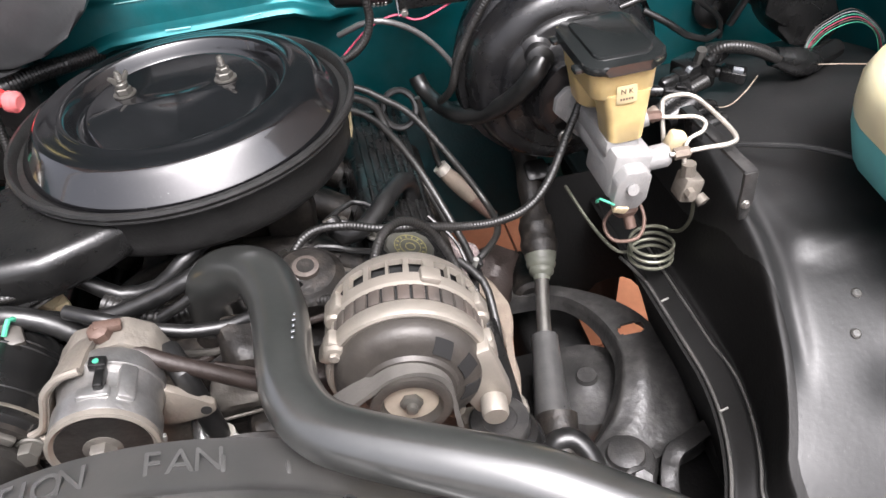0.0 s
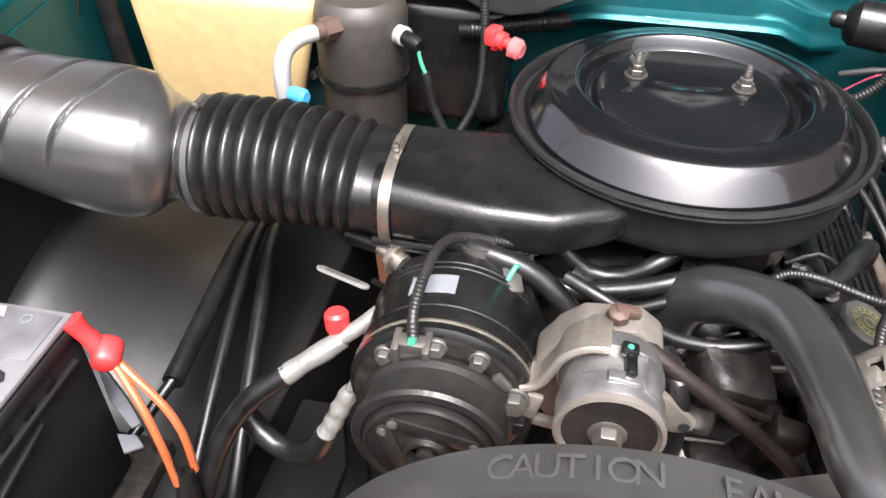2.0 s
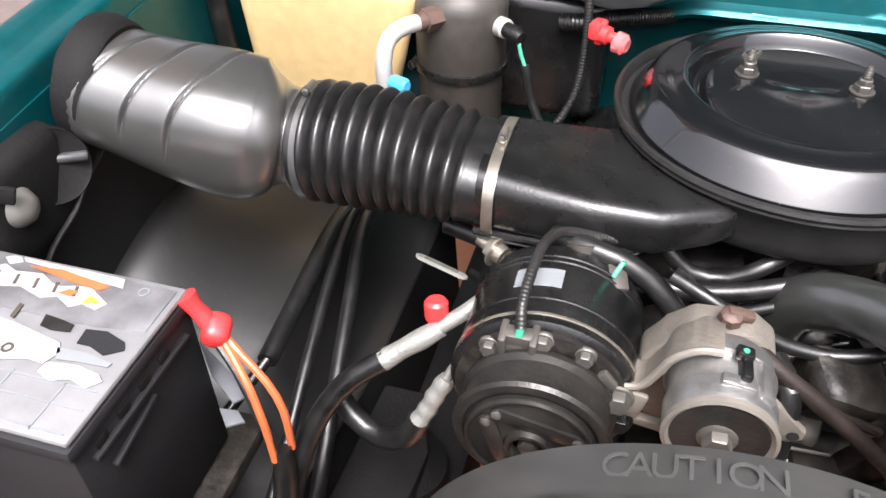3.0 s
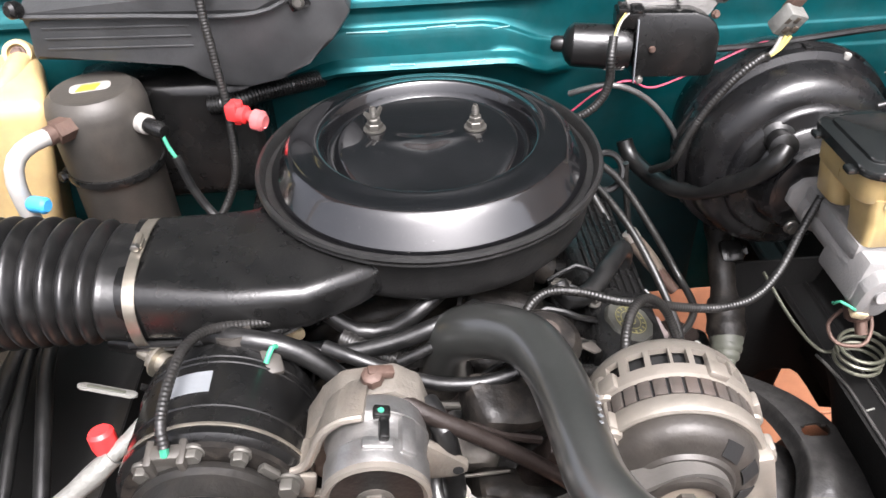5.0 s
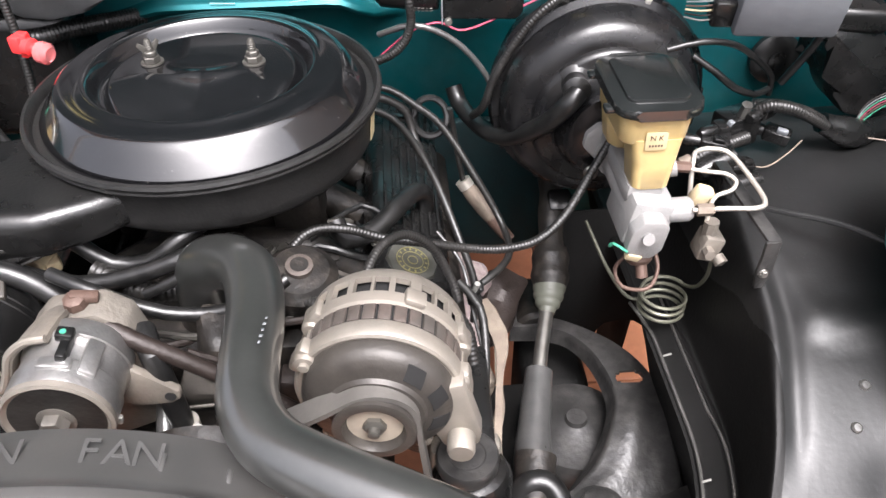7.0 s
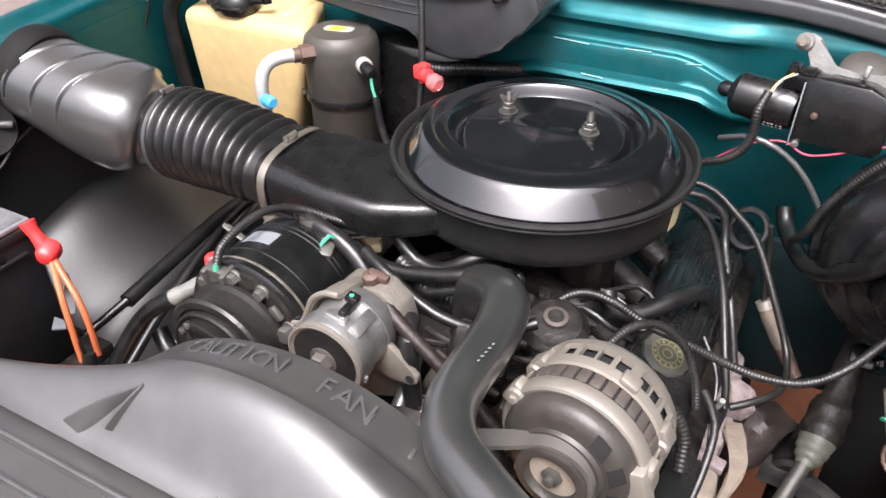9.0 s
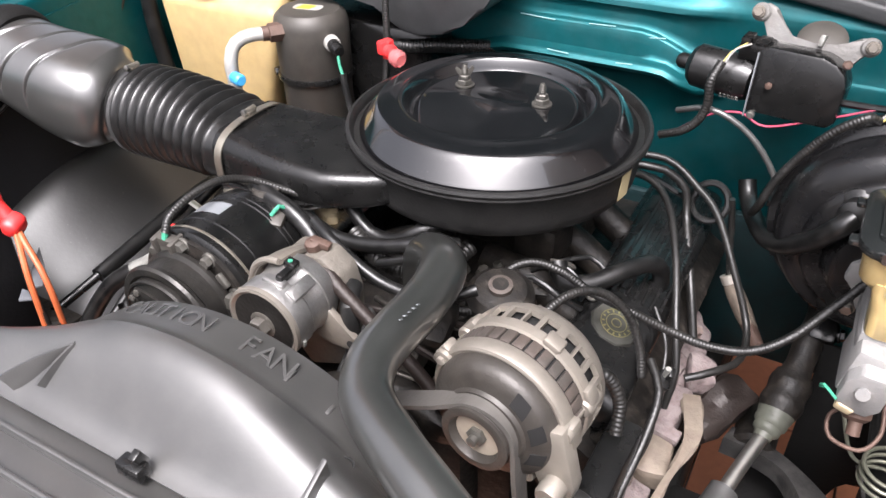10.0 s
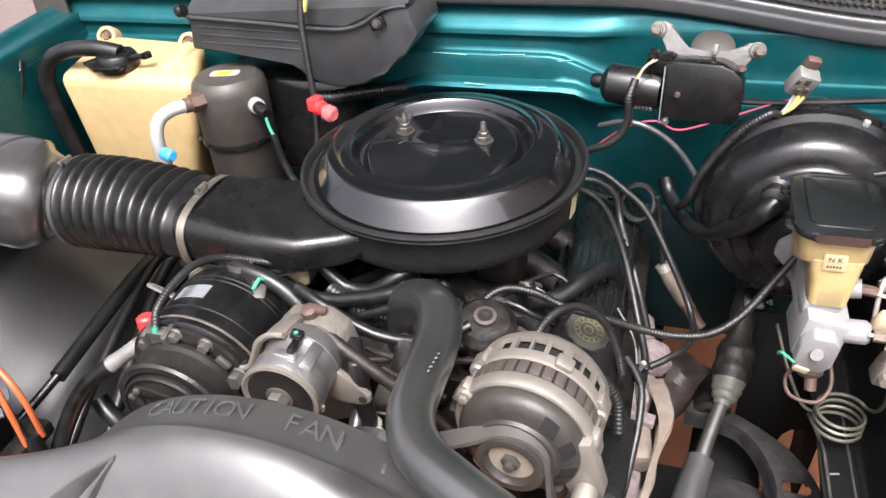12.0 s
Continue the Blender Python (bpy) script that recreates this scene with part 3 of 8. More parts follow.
part("shell", sheet(left_liner, 50, 60, 0.003), GRITLINER, liner_l, angle=70)
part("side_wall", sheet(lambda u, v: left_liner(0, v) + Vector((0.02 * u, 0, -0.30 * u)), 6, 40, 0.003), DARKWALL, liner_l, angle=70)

for ty, td in ((-0.287, 0.003), (-0.128, 0.006)):
    part("clip_end", box(0.010, 0.0022, 0.0022, pose(liner_edge(ty) + td + 0.004, ty, liner_top(liner_edge(ty) + td, ty) + 0.003, 0, -8, 8), 0.0006), CRIMP, liner_r, "pale clip end on the bead")

# ---- radiator end: shroud and top cover ----
shroud = thing("fan_shroud", (0, -0.46, 0.9), "grey plastic fan shroud with moulded caution lettering", "fan shroud")


def arc(cx, cz, r, a):
    return cx + r * math.sin(a), cz + r * math.cos(a)


def shroud_ring(u, v):
    a = radians(-100 + 200 * u)
    if v < 0.8:
        w = v / 0.8
        x, z = arc(-0.035, 0.868 + 0.014 * w, 0.226, a)
        return Vector((x, -0.392 - 0.045 * w, z))
    w = (v - 0.8) / 0.2
    x, z = arc(-0.035, 0.882, 0.226 + 0.0035 * math.sin(math.pi * w * 0.5), a)
    return Vector((x, -0.437 - 0.004 * w, z))


part("ring", sheet(shroud_ring, 80, 10, 0.003), SHROUD, shroud, angle=50)


def shroud_face(u, v):
    a = radians(-100 + 200 * u)
    x0, z0 = arc(-0.035, 0.882, 0.2295, a)
    fx = -0.035 + 0.36 * max(-1, min(1, math.sin(a) * 1.25))
    fz = min(1.058, 0.60 + 0.50 * math.cos(a) + 0.06) if abs(a) > radians(50) else 1.058
    w = smooth(0, 1, v) * 0.75 + 0.25 * v
    bulge = 0.006 * math.sin(math.pi * min(1, v * 1.2))
    return Vector((x0 + (fx - x0) * w, -0.441 - 0.072 * v, z0 + (fz - z0) * w + bulge))


part("cowl_face", sheet(shroud_face, 80, 14, 0.003), SHROUD, shroud, angle=50)
for gx in (0.109,):
    part("gusset", plate([(-0.052, -0.004), (0.045, -0.004), (0.045, 0.040)], 0.004, Matrix.Translation((gx, -0.512, 1.055)) @ pose(0, 0, 0, 90, 0, 90), 0.001), SHROUD, shroud)
for rib in ([(-0.118, -0.468, 1.092), (-0.140, -0.489, 1.084), (-0.161, -0.508, 1.072)], [(-0.118, -0.469, 1.092), (-0.125, -0.484, 1.082), (-0.131, -0.498, 1.070)]):
    part("gusset", ringed(spline(rib, 0.006), lambda i, s: [(-0.002, -0.014), (0.002, -0.014), (0.0012, 0.003), (-0.0012, 0.003)], up=(0, 0, 1)), SHROUD, shroud, "thin moulded gusset")
for ch, deg in zip("CAUTION  FAN", [-22.6 + 3.5 * i for i in range(7)] + [0, 0, 9.5, 13.5, 17.5]):
    if ch == " ":
        continue
    a = radians(deg)
    x, z = arc(-0.035, 0.876, 0.2265, a)
    part("letter", text(ch, 0.024, Matrix.Translation((x, -0.414, z)) @ pose(0, 0, 0, 0, math.degrees(a), 0), 0.0004), SHROUD, shroud, "moulded raised letter")
for a, b, c in ((19.5, 0.003, 0.018), (22.0, 0.014, 0.003), (26.5, 0.016, 0.003), (29.0, 0.003, 0.012)):
    x, z = arc(-0.035, 0.876, 0.2266, radians(a))
    part("moulded_mark", box(b, c, 0.002, Matrix.Translation((x, -0.420 + 0.5 * (0.018 - c) * (-1 if b > c else 0), z)) @ pose(0, 0, 0, 0, a, 0), 0.0005), SHROUD, shroud)
# The hole is a black ring laid on, its shade painted.
part("screw", joined(lathe([(0.0055, -0.002), (0.0055, 0.0006), (0.0042, 0.0006), (0.0040, -0.001)], aim((0.1067, -0.4458, 1.0640), (0.5, -0.1, 0.85)), 18)), HOLESHADE, shroud, "black ring painted as the shade in a screw hole")

cover = thing("radiator_cover", (-0.1, -0.58, 1.04), "grey moulded plastic radiator top cover with ribs", "radiator cover")
part("deck", box(0.80, 0.165, 0.008, pose(-0.03, -0.590, 1.048), 0.002), SHROUD, cover)
part("rib", box(0.78, 0.004, 0.009, pose(-0.03, -0.530, 1.055), 0.0015), SHROUD, cover)
part("rib", box(0.78, 0.004, 0.007, pose(-0.03, -0.556, 1.054), 0.0015), SHROUD, cover)
for x in (-0.32, -0.18, -0.05, 0.08, 0.21):
    part("cross_rib", box(0.004, 0.09, 0.007, pose(x, -0.605, 1.054), 0.001), SHROUD, cover)
# Discs and bars lie on the deck, painted as shaded holes and slots.
for x in (-0.27, -0.12, 0.03, 0.18):
    part("screw_hole", lathe([(0.0032, 1.0515), (0.0032, 1.0526), (0, 1.0526)], pose(x, -0.575, 0), 14), HOLESHADE, cover, "small black disc painted as the shade in a screw hole")
for x in (-0.22, 0.0):
    part("slot", box(0.016, 0.004, 0.002, pose(x, -0.543, 1.0520), 0.0005), HOLESHADE, cover, "narrow black bar painted as the shade in a slot")
part("catch", joined(box(0.022, 0.012, 0.012, pose(-0.017, -0.515, 1.064), 0.002), box(0.006, 0.008, 0.014, pose(-0.012, -0.512, 1.073, 20), 0.001)), SATIN, cover, "small black latch tab")

# radiator behind the shroud, below the cover
part("radiator_core", box(0.66, 0.05, 0.42, pose(-0.03, -0.56, 0.82), 0.004), DIRTY, cover)

# ---- air cleaner ----
ac = thing("air_cleaner", (0, 0, 1.043), "round gloss black steel air cleaner with a domed lid", "air cleaner")
part("bowl", lathe([(0.02, 1.041), (0.142, 1.041), (0.151, 1.044), (0.1555, 1.050), (0.1570, 1.060), (0.1588, 1.086), (0.1605, 1.0895), (0.1650, 1.0905), (0.1665, 1.0925), (0.1660, 1.0945), (0.1668, 1.0960), (0.1680, 1.0985), (0.1668, 1.1015), (0.1635, 1.1022),
                   (0.1610, 1.099), (0.1595, 1.092), (0.10, 1.088)], None, 120), BOWLBLACK, ac)


def lid_height(r, a):
    prof = [(0, 1.1005), (0.084, 1.1005), (0.093, 1.1025), (0.0985, 1.1105), (0.1025, 1.1215), (0.1050, 1.1256), (0.1075, 1.1266), (0.1105, 1.1256), (0.1135, 1.1242), (0.126, 1.1238), (0.1315, 1.1228), (0.1355, 1.1195),
            (0.1395, 1.1148), (0.1500, 1.1005), (0.1528, 1.0965), (0.1532, 1.092)]
    for (r0, z0), (r1, z1) in zip(prof, prof[1:]):
        if r <= r1:
            z = z0 + (z1 - z0) * (r - r0) / (r1 - r0)
            break
    else:
        z = prof[-1][1]
    return z


def build_lid():
    radii = [0] + [0.004 * k for k in range(1, 22)] + [0.087, 0.090, 0.093, 0.096, 0.0985, 0.1005, 0.1025, 0.1038, 0.1050, 0.1075, 0.1105, 0.1135, 0.120, 0.126, 0.129, 0.1315, 0.1337, 0.1355, 0.1377, 0.1395, 0.145, 0.150, 0.1518, 0.1528, 0.1532]
    seg = 240
    bm = bmesh.new()
    rings = []
    for r in radii:
        ring = []
        for i in range(seg if r > 0 else 1):
            a = 2 * math.pi * i / seg
            x, y = r * math.cos(a), r * math.sin(a)
            z = lid_height(r, a)
            if r < 0.098:
                # the back of the recess, with the studs, stands higher; it ramps down to the front, with a round tongue between the studs
                f = smooth(0.098, 0.084, r)
                q = 0.5 * abs(x + 0.002) + 0.87 * y
                h = smooth(-0.066, 0.030, q)
                e = ((x + 0.002) / 0.037) ** 2 + ((y - 0.012) / 0.020) ** 2
                h = max(h, min(1.0, h + 0.22 * smooth(2.4, 0.5, e)))
                e = ((x + 0.002) / 0.027) ** 2 + ((y - 0.014) / 0.013) ** 2
                h -= 0.06 * smooth(1.8, 0.1, e)
                z += 0.0190 * f * h
            ring.append(bm.verts.new((x, y, z)))
        rings.append(ring)
    for p, q in zip(rings, rings[1:]):
        for i in range(seg):
            j = (i + 1) % seg
            f = list(dict.fromkeys([p[i % len(p)], p[j % len(p)], q[j % len(q)], q[i % len(q)]]))
            bm.faces.new(f)
    return bm


part("lid", build_lid(), LIDPAINT, ac, "gloss black lid with dust specks", angle=55)
for i, (sx, sy) in enumerate(((-0.051, 0.019), (0.047, 0.010))):
    st = part("stud", joined(lathe([(0.0032, 1.115), (0.0032, 1.142), (0.0022, 1.144), (0, 1.144)], pose(sx, sy, 0), 14),
                             *[lathe([(0.0034, 1.134 + 0.0022 * k), (0.0039, 1.135 + 0.0022 * k), (0.0034, 1.136 + 0.0022 * k)], pose(sx, sy, 0), 12, False) for k in range(3)]), STUD, ac, "threaded steel stud")
    part("washer", lathe([(0.0, 1.1200), (0.011, 1.1200), (0.011, 1.1215), (0.0, 1.1215)], pose(sx, sy, 0), 24), STUD, st)
    part("nut", lathe([(0.0078, 1.1216), (0.0084, 1.1222), (0.0084, 1.1268), (0.0074, 1.1276), (0.003, 1.1276)], pose(sx, sy, 0), 6), STUD, st, "steel hex nut")
    part("lock_nut", lathe([(0.0058, 1.1278), (0.0064, 1.1283), (0.0064, 1.1318), (0.0056, 1.1326), (0.003, 1.1326)], pose(sx, sy, 0, 0, 0, 20), 6 if i else 14), STUD, st)
    if i == 0:
        for sgn in (-1, 1):
            part("wing", plate([(0, 0), (0.004, 0), (0.011, 0.012), (0.009, 0.015), (0.004, 0.011), (0, 0.006)], 0.0022, Matrix.Translation((sx, sy, 1.1275)) @ pose(0, 0, 0, 90, 0, 35 + (0 if sgn > 0 else 180)), 0.0005), STUD, st)
part("sticker", sheet(lambda u, v: Vector(((0.1582 + 0.0022 * v) * math.cos(radians(-13 + 7 * u)), (0.1582 + 0.0022 * v) * math.sin(radians(-13 + 7 * u)), 1.054 + 0.030 * v)), 6, 2, 0.0006), LABEL, ac, "small pale paper sticker")


def snorkel():
    path = [(-0.068, -0.078), (-0.105, -0.095), (-0.13, -0.113), (-0.165, -0.120), (-0.20, -0.120), (-0.228, -0.119), (-0.262, -0.118)]
    dims = [(0.120, 0.036), (0.136, 0.040), (0.140, 0.044), (0.132, 0.050), (0.126, 0.054), (0.122, 0.059), (0.116, 0.066)]
    pts = [Vector((x, y, 1.069 - 0.0008 * k)) for k, (x, y) in enumerate(path)]
    bm = bmesh.new()
    rings = []
    for k, (p, (w, h)) in enumerate(zip(pts, dims)):
        rad = min(w, h) * (0.28 + 0.01 * k)
        slant = 0.55 if k < 2 else (0.30 if k == 2 else 0)
        rings.append([bm.verts.new((p.x - u * slant * 1.0, p.y + u, p.z + v)) for u, v in rounded(w, h, rad, 5)])
    n = len(rings[0])
    for a, b in zip(rings, rings[1:]):
        for i in range(n):
            bm.faces.new([a[i], a[(i + 1) % n], b[(i + 1) % n], b[i]])
    bm.faces.new(rings[0])
    bm.faces.new(rings[-1])
    bmesh.ops.subdivide_edges(bm, edges=[e for e in bm.edges if abs(e.verts[0].co.x - e.verts[1].co.x) > 0.012 and abs(e.verts[0].co.z - e.verts[1].co.z) < 0.02], cuts=1, smooth=0.6)
    return bm


sn = part("snorkel", snorkel(), PLASTIC, ac, "black moulded plastic intake snorkel")
part("seam", tube([(-0.262, -0.1745, 1.038), (-0.20, -0.1800, 1.041), (-0.165, -0.1850, 1.044), (-0.135, -0.1815, 1.049), (-0.085, -0.155, 1.055)], 0.0036, 8), PLASTIC, sn)
part("seam", tube([(-0.258, -0.1730, 1.0315), (-0.20, -0.1790, 1.0345), (-0.165, -0.1835, 1.0375), (-0.135, -0.1800, 1.0425), (-0.088, -0.154, 1.049)], 0.0020, 8), BEAD, sn)


def oval_ring(x, y, z, ry, rz, w, t, e=1.0):
    def at(i):
        c, k = math.cos(2 * math.pi * i / 48), math.sin(2 * math.pi * i / 48)
        return Vector((x, y + ry * math.copysign(abs(c) ** e, c), z + rz * math.copysign(abs(k) ** e, k)))
    return ringed([at(i) for i in range(49)], lambda i, s: [(-t, -w), (t, -w), (t, w), (-t, w)], close=False, up=(1, 0, 0))


bell = thing("intake_bellows", (-0.35, -0.12, 1.01), "black corrugated rubber intake bellows with steel clamps", "intake hose")


def bellows():
    path = []
    n = 13
    for i in range(n * 12 + 1):
        f = i / (n * 12)
        path.append(Vector((-0.2465 - 0.1905 * f, -0.119 + 0.003 * f, 1.061 + 0.005 * f + 0.004 * math.sin(math.pi * f))))

    def sec(i, s):
        f = i / (n * 12)
        ph = (i % 12) / 12
        w = smooth(0.15, 0.20, f) * smooth(0.97, 0.93, f)
        c = (0.5 + 0.5 * math.cos(2 * math.pi * ph)) ** 0.5
        ry = 0.058 - 0.001 * f + 0.0036 * w * 2.0 * (c - 0.5)
        rz = 0.0355 + 0.0175 * smooth(0, 0.7, f) + 0.004 * w * 2.0 * (c - 0.5)
        out = []
        for k in range(40):
            a = 2 * math.pi * k / 40
            e = 1 - 0.25 * (1 - smooth(0, 0.6, f))
            ca, sa = math.cos(a), math.sin(a)
            out.append((ry * math.copysign(abs(ca) ** e, ca), rz * math.copysign(abs(sa) ** e, sa)))
        return out
    return ringed(path, sec, up=(0, 0, 1))


part("hose", bellows(), RUBBER, bell, angle=80)
for cx, ry, rz, e in ((-0.2500, 0.0630, 0.0394, 0.72), (-0.428, 0.0582, 0.0542, 0.98)):
    cl = part("clamp", oval_ring(cx, -0.119 if cx > -0.3 else -0.116, 1.0615 if cx > -0.3 else 1.066, ry, rz, 0.0048, 0.0008, e), STEELBAND if cx > -0.3 else TUBEGREY, bell, "tarnished steel hose clamp")
    sm = Matrix.Translation((cx, -0.121, (1.0615 if cx > -0.3 else 1.066) + rz + 0.0030)) @ pose(0, 0, 0, 0, 0, 0)
    part("clamp_housing", moved(joined(box(0.0085, 0.013, 0.0045, None, 0.001), lathe([(0.0034, -0.008), (0.0034, 0.007)], pose(0, 0, 0.0022, 90, 0, 0), 10)), sm), STEELBAND, cl)
    part("clamp_screw", moved(lathe([(0.0038, 0), (0.0038, 0.0035), (0.003, 0.004), (0, 0.004)], pose(0, -0.0075, 0.0022, 90, 0, 0), 6), sm), BARE, cl)


def inlet():
    path = spline([(-0.426, -0.116, 1.066), (-0.445, -0.116, 1.067), (-0.465, -0.120, 1.070), (-0.485, -0.129, 1.077), (-0.51, -0.134, 1.084), (-0.56, -0.139, 1.095), (-0.60, -0.142, 1.105), (-0.63, -0.143, 1.112)], 0.0007)

    def sec(i, s):
        b = 0.046 + 0.004 * smooth(0.026, 0.020, s) + 0.018 * smooth(0.026, 0.066, s) - 0.006 * smooth(0.08, 0.2, s)
        e = 0.92 - 0.20 * smooth(0.034, 0.07, s) * smooth(0.2, 0.08, s)
        out = []
        for k in range(72):
            a = 2 * math.pi * k / 72
            ca, sa = math.cos(a), math.sin(a)
            r = b
            # grooves cut across the upper half only, slanting forward at the back
            for g0, gd in ((0.098, 0.0050), (0.140, 0.0050), (0.180, 0.0040)):
                d = s - g0 + 0.022 * ca
                r -= gd * smooth(-0.15, 0.25, sa) * math.exp(-(d / 0.0016) ** 2)
            out.append((r * 1.06 * math.copysign(abs(ca) ** e, ca), r * 0.93 * math.copysign(abs(sa) ** e, sa)))
        return out
    return ringed(path, sec, up=(0, 0, 1))


inl = thing("intake_duct", (-0.55, -0.13, 1.0), "grey-black moulded intake duct running to the fender", "intake duct")
part("duct", inlet(), DUCTGREY, inl, angle=70)
part("collar", lathe([(0.050, -0.012), (0.058, -0.012), (0.061, -0.008), (0.063, 0.000), (0.064, 0.010), (0.062, 0.020), (0.036, 0.024), (0.034, 0.045)], aim((-0.622, -0.141, 1.1105), (-1, -0.03, 0.18)), 40), DARKWALL, inl, "soft black rubber collar")

# ---- accumulator, coolant tank, heater box ----
dry = thing("ac_accumulator", (-0.353, 0.128, 0.90), "dark grey-brown cylindrical air conditioning accumulator", "accumulator")

part("can", lathe([(0.048, 0.86), (0.050, 0.88), (0.050, 1.046), (0.0520, 1.050), (0.0530, 1.120), (0.050, 1.132), (0.042, 1.139), (0.0, 1.141)], pose(-0.353, 0.128, -0.007), 40), DM, dry)
part("band", lathe([(0.0505, 1.046), (0.0545, 1.047), (0.0555, 1.051), (0.0545, 1.055), (0.0505, 1.056)], pose(-0.353, 0.128, -0.010), 40), SATIN, dry, "black steel strap")
part("sticker", plate([(-0.012, -0.008), (0.008, -0.008), (0.013, 0.006), (-0.006, 0.007)], 0.0008, pose(-0.355, 0.124, 1.1350, 0, 0, 12), 0.0002), YELLOWLAB, dry, "yellow and white sticker")
part("sticker_edge", plate(rounded(0.042, 0.021, 0.007), 0.0006, pose(-0.353, 0.126, 1.1340, 0, 0, 12), 0.0002), WHITE, dry)
part("clamp_bolt", joined(hexbolt((-0.402, 0.108, 1.040), (-0.5, -0.8, 0), 0.006, 0.010), box(0.012, 0.012, 0.014, pose(-0.398, 0.112, 1.041, 0, 0, 30), 0.002)), SATIN, dry)
part("switch", joined(lathe([(0.011, -0.004), (0.011, 0.014), (0.009, 0.016), (0.0, 0.016)], aim((-0.306, 0.108, 1.098), (0.7, -0.6, 0.1)), 16)), WHITE, dry, "white pressure switch")
part("switch_plug", lathe([(0.0085, 0), (0.009, 0.016), (0.007, 0.024), (0.0, 0.025)], aim((-0.295, 0.098, 1.0995), (0.75, -0.5, -0.1)), 14), SATIN, dry)
part("fitting", joined(lathe([(0.013, 0), (0.013, 0.020), (0.010, 0.022)], aim((-0.366, 0.084, 1.112), (-0.6, -0.75, 0)), 6), lathe([(0.010, 0.018), (0.010, 0.030), (0.0, 0.03)], aim((-0.366, 0.084, 1.112), (-0.6, -0.75, 0)), 16)), COPPER, dry, "corroded hex fitting")
part("union_nut", lathe([(0.0, -0.002), (0.0125, -0.002), (0.0135, 0.0), (0.0135, 0.008), (0.012, 0.010)], aim((-0.359, 0.093, 1.112), (-0.6, -0.75, 0)), 6), CRIMP, dry, "pale tarnished union nut")
part("outlet_pipe", tube([(-0.380, 0.066, 1.112), (-0.394, 0.048, 1.113), (-0.406, 0.031, 1.106), (-0.410, 0.020, 1.085), (-0.408, 0.018, 1.04), (-0.400, 0.015, 0.95)], 0.0092, 14), MATTALU, dry, "bare aluminium refrigerant pipe")
part("service_cap", lathe([(0.007, 0), (0.0085, 0.003), (0.0085, 0.018), (0.006, 0.021), (0.0, 0.021)], aim((-0.398, 0.008, 1.068), (1, -0.35, 0)), 14), BLUE, dry, "blue service port cap")
cable("wire", tube([(-0.279, 0.086, 1.096), (-0.274, 0.081, 1.08), (-0.268, 0.078, 1.068)], 0.0022, 8), GREENW, "short green sensor wires", "wire")
cable("wire", tube([(-0.268, 0.078, 1.070), (-0.257, 0.072, 1.03), (-0.24, 0.065, 1.00), (-0.22, 0.05, 0.985)], 0.005, 8), RUBBER, "black taped sensor wire", "wire")

tank = thing("coolant_tank", (-0.50, 0.15, 0.92), "cream translucent plastic coolant tank", "coolant tank")


def tank_body():
    """A tapered moulded tank, narrower below and at the back of one side, its top sloping to the front."""
    bm = bmesh.new()
    low = [(-0.615, 0.112), (-0.452, 0.112), (-0.462, 0.210), (-0.615, 0.228)]
    top = [(-0.630, 0.104, 1.126), (-0.391, 0.104, 1.128), (-0.432, 0.214, 1.146), (-0.630, 0.234, 1.146)]
    a = [bm.verts.new((x, y, 0.90)) for x, y in low]
    b = [bm.verts.new(p) for p in top]
    bm.faces.new(a[::-1])
    bm.faces.new(b)
    for i in range(4):
        bm.faces.new([a[i], a[(i + 1) % 4], b[(i + 1) % 4], b[i]])
    bmesh.ops.bevel(bm, geom=list(bm.edges), offset=0.018, segments=4, affect='EDGES', profile=0.5)
    return bm


part("body", tank_body(), CREAM, tank, angle=50)
part("shoulder", ringed(spline([(-0.474, 0.112, 1.106), (-0.464, 0.135, 1.121), (-0.452, 0.165, 1.131), (-0.448, 0.196, 1.138)], 0.006), lambda i, s: circle(0.010 + 0.004 * min(1, s / 0.08), 14)), CREAM, tank)
for bx, by, bz in ((-0.610, 0.216, 1.144), (-0.450, 0.198, 1.146)):
    boss = part("mount_boss", lathe([(0.0165, -0.014), (0.0170, 0.0), (0.0155, 0.006), (0.0105, 0.006), (0.0095, 0.001), (0, 0.001)], aim((bx, by, bz), (0.15, -0.85, 0.5)), 20), CREAM, tank)
    part("mount_bolt", hexbolt((bx + 0.001, by - 0.002, bz + 0.001), (0.15, -0.85, 0.5), 0.0065, 0.006), COPPER, boss, "rusty brown mounting bolt")
part("cap", joined(lathe([(0.028, 1.130), (0.030, 1.136), (0.030, 1.148), (0.026, 1.154), (0.012, 1.158), (0, 1.158)], pose(-0.532, 0.132, 0), 28), moved(plate([(-0.050, -0.010), (-0.018, -0.028), (0.022, -0.022), (0.026, 0.010), (-0.030, 0.018)], 0.006, None, 0.002), pose(-0.532, 0.126, 1.142, 6, 0, 0))), PLASTIC, tank, "black plastic filler cap")
part("cap_tab", joined(box(0.026, 0.008, 0.008, pose(-0.492, 0.128, 1.151, 0, -8, 12), 0.002), lathe([(0.007, -0.004), (0.007, 0.004), (0, 0.004)], pose(-0.478, 0.131, 1.153, 0, -8, 0), 14)), PLASTIC, tank)
part("hose", tube([(-0.520, 0.128, 1.156), (-0.555, 0.124, 1.163), (-0.600, 0.120, 1.160), (-0.636, 0.115, 1.146), (-0.652, 0.110, 1.115), (-0.652, 0.108, 1.06), (-0.645, 0.11, 0.98)], 0.0120, 14), RUBBER, tank, "black overflow hose")

hv = thing("heater_box", (-0.26, 0.2, 1.10), "black plastic heater and blower box on the firewall", "heater box")


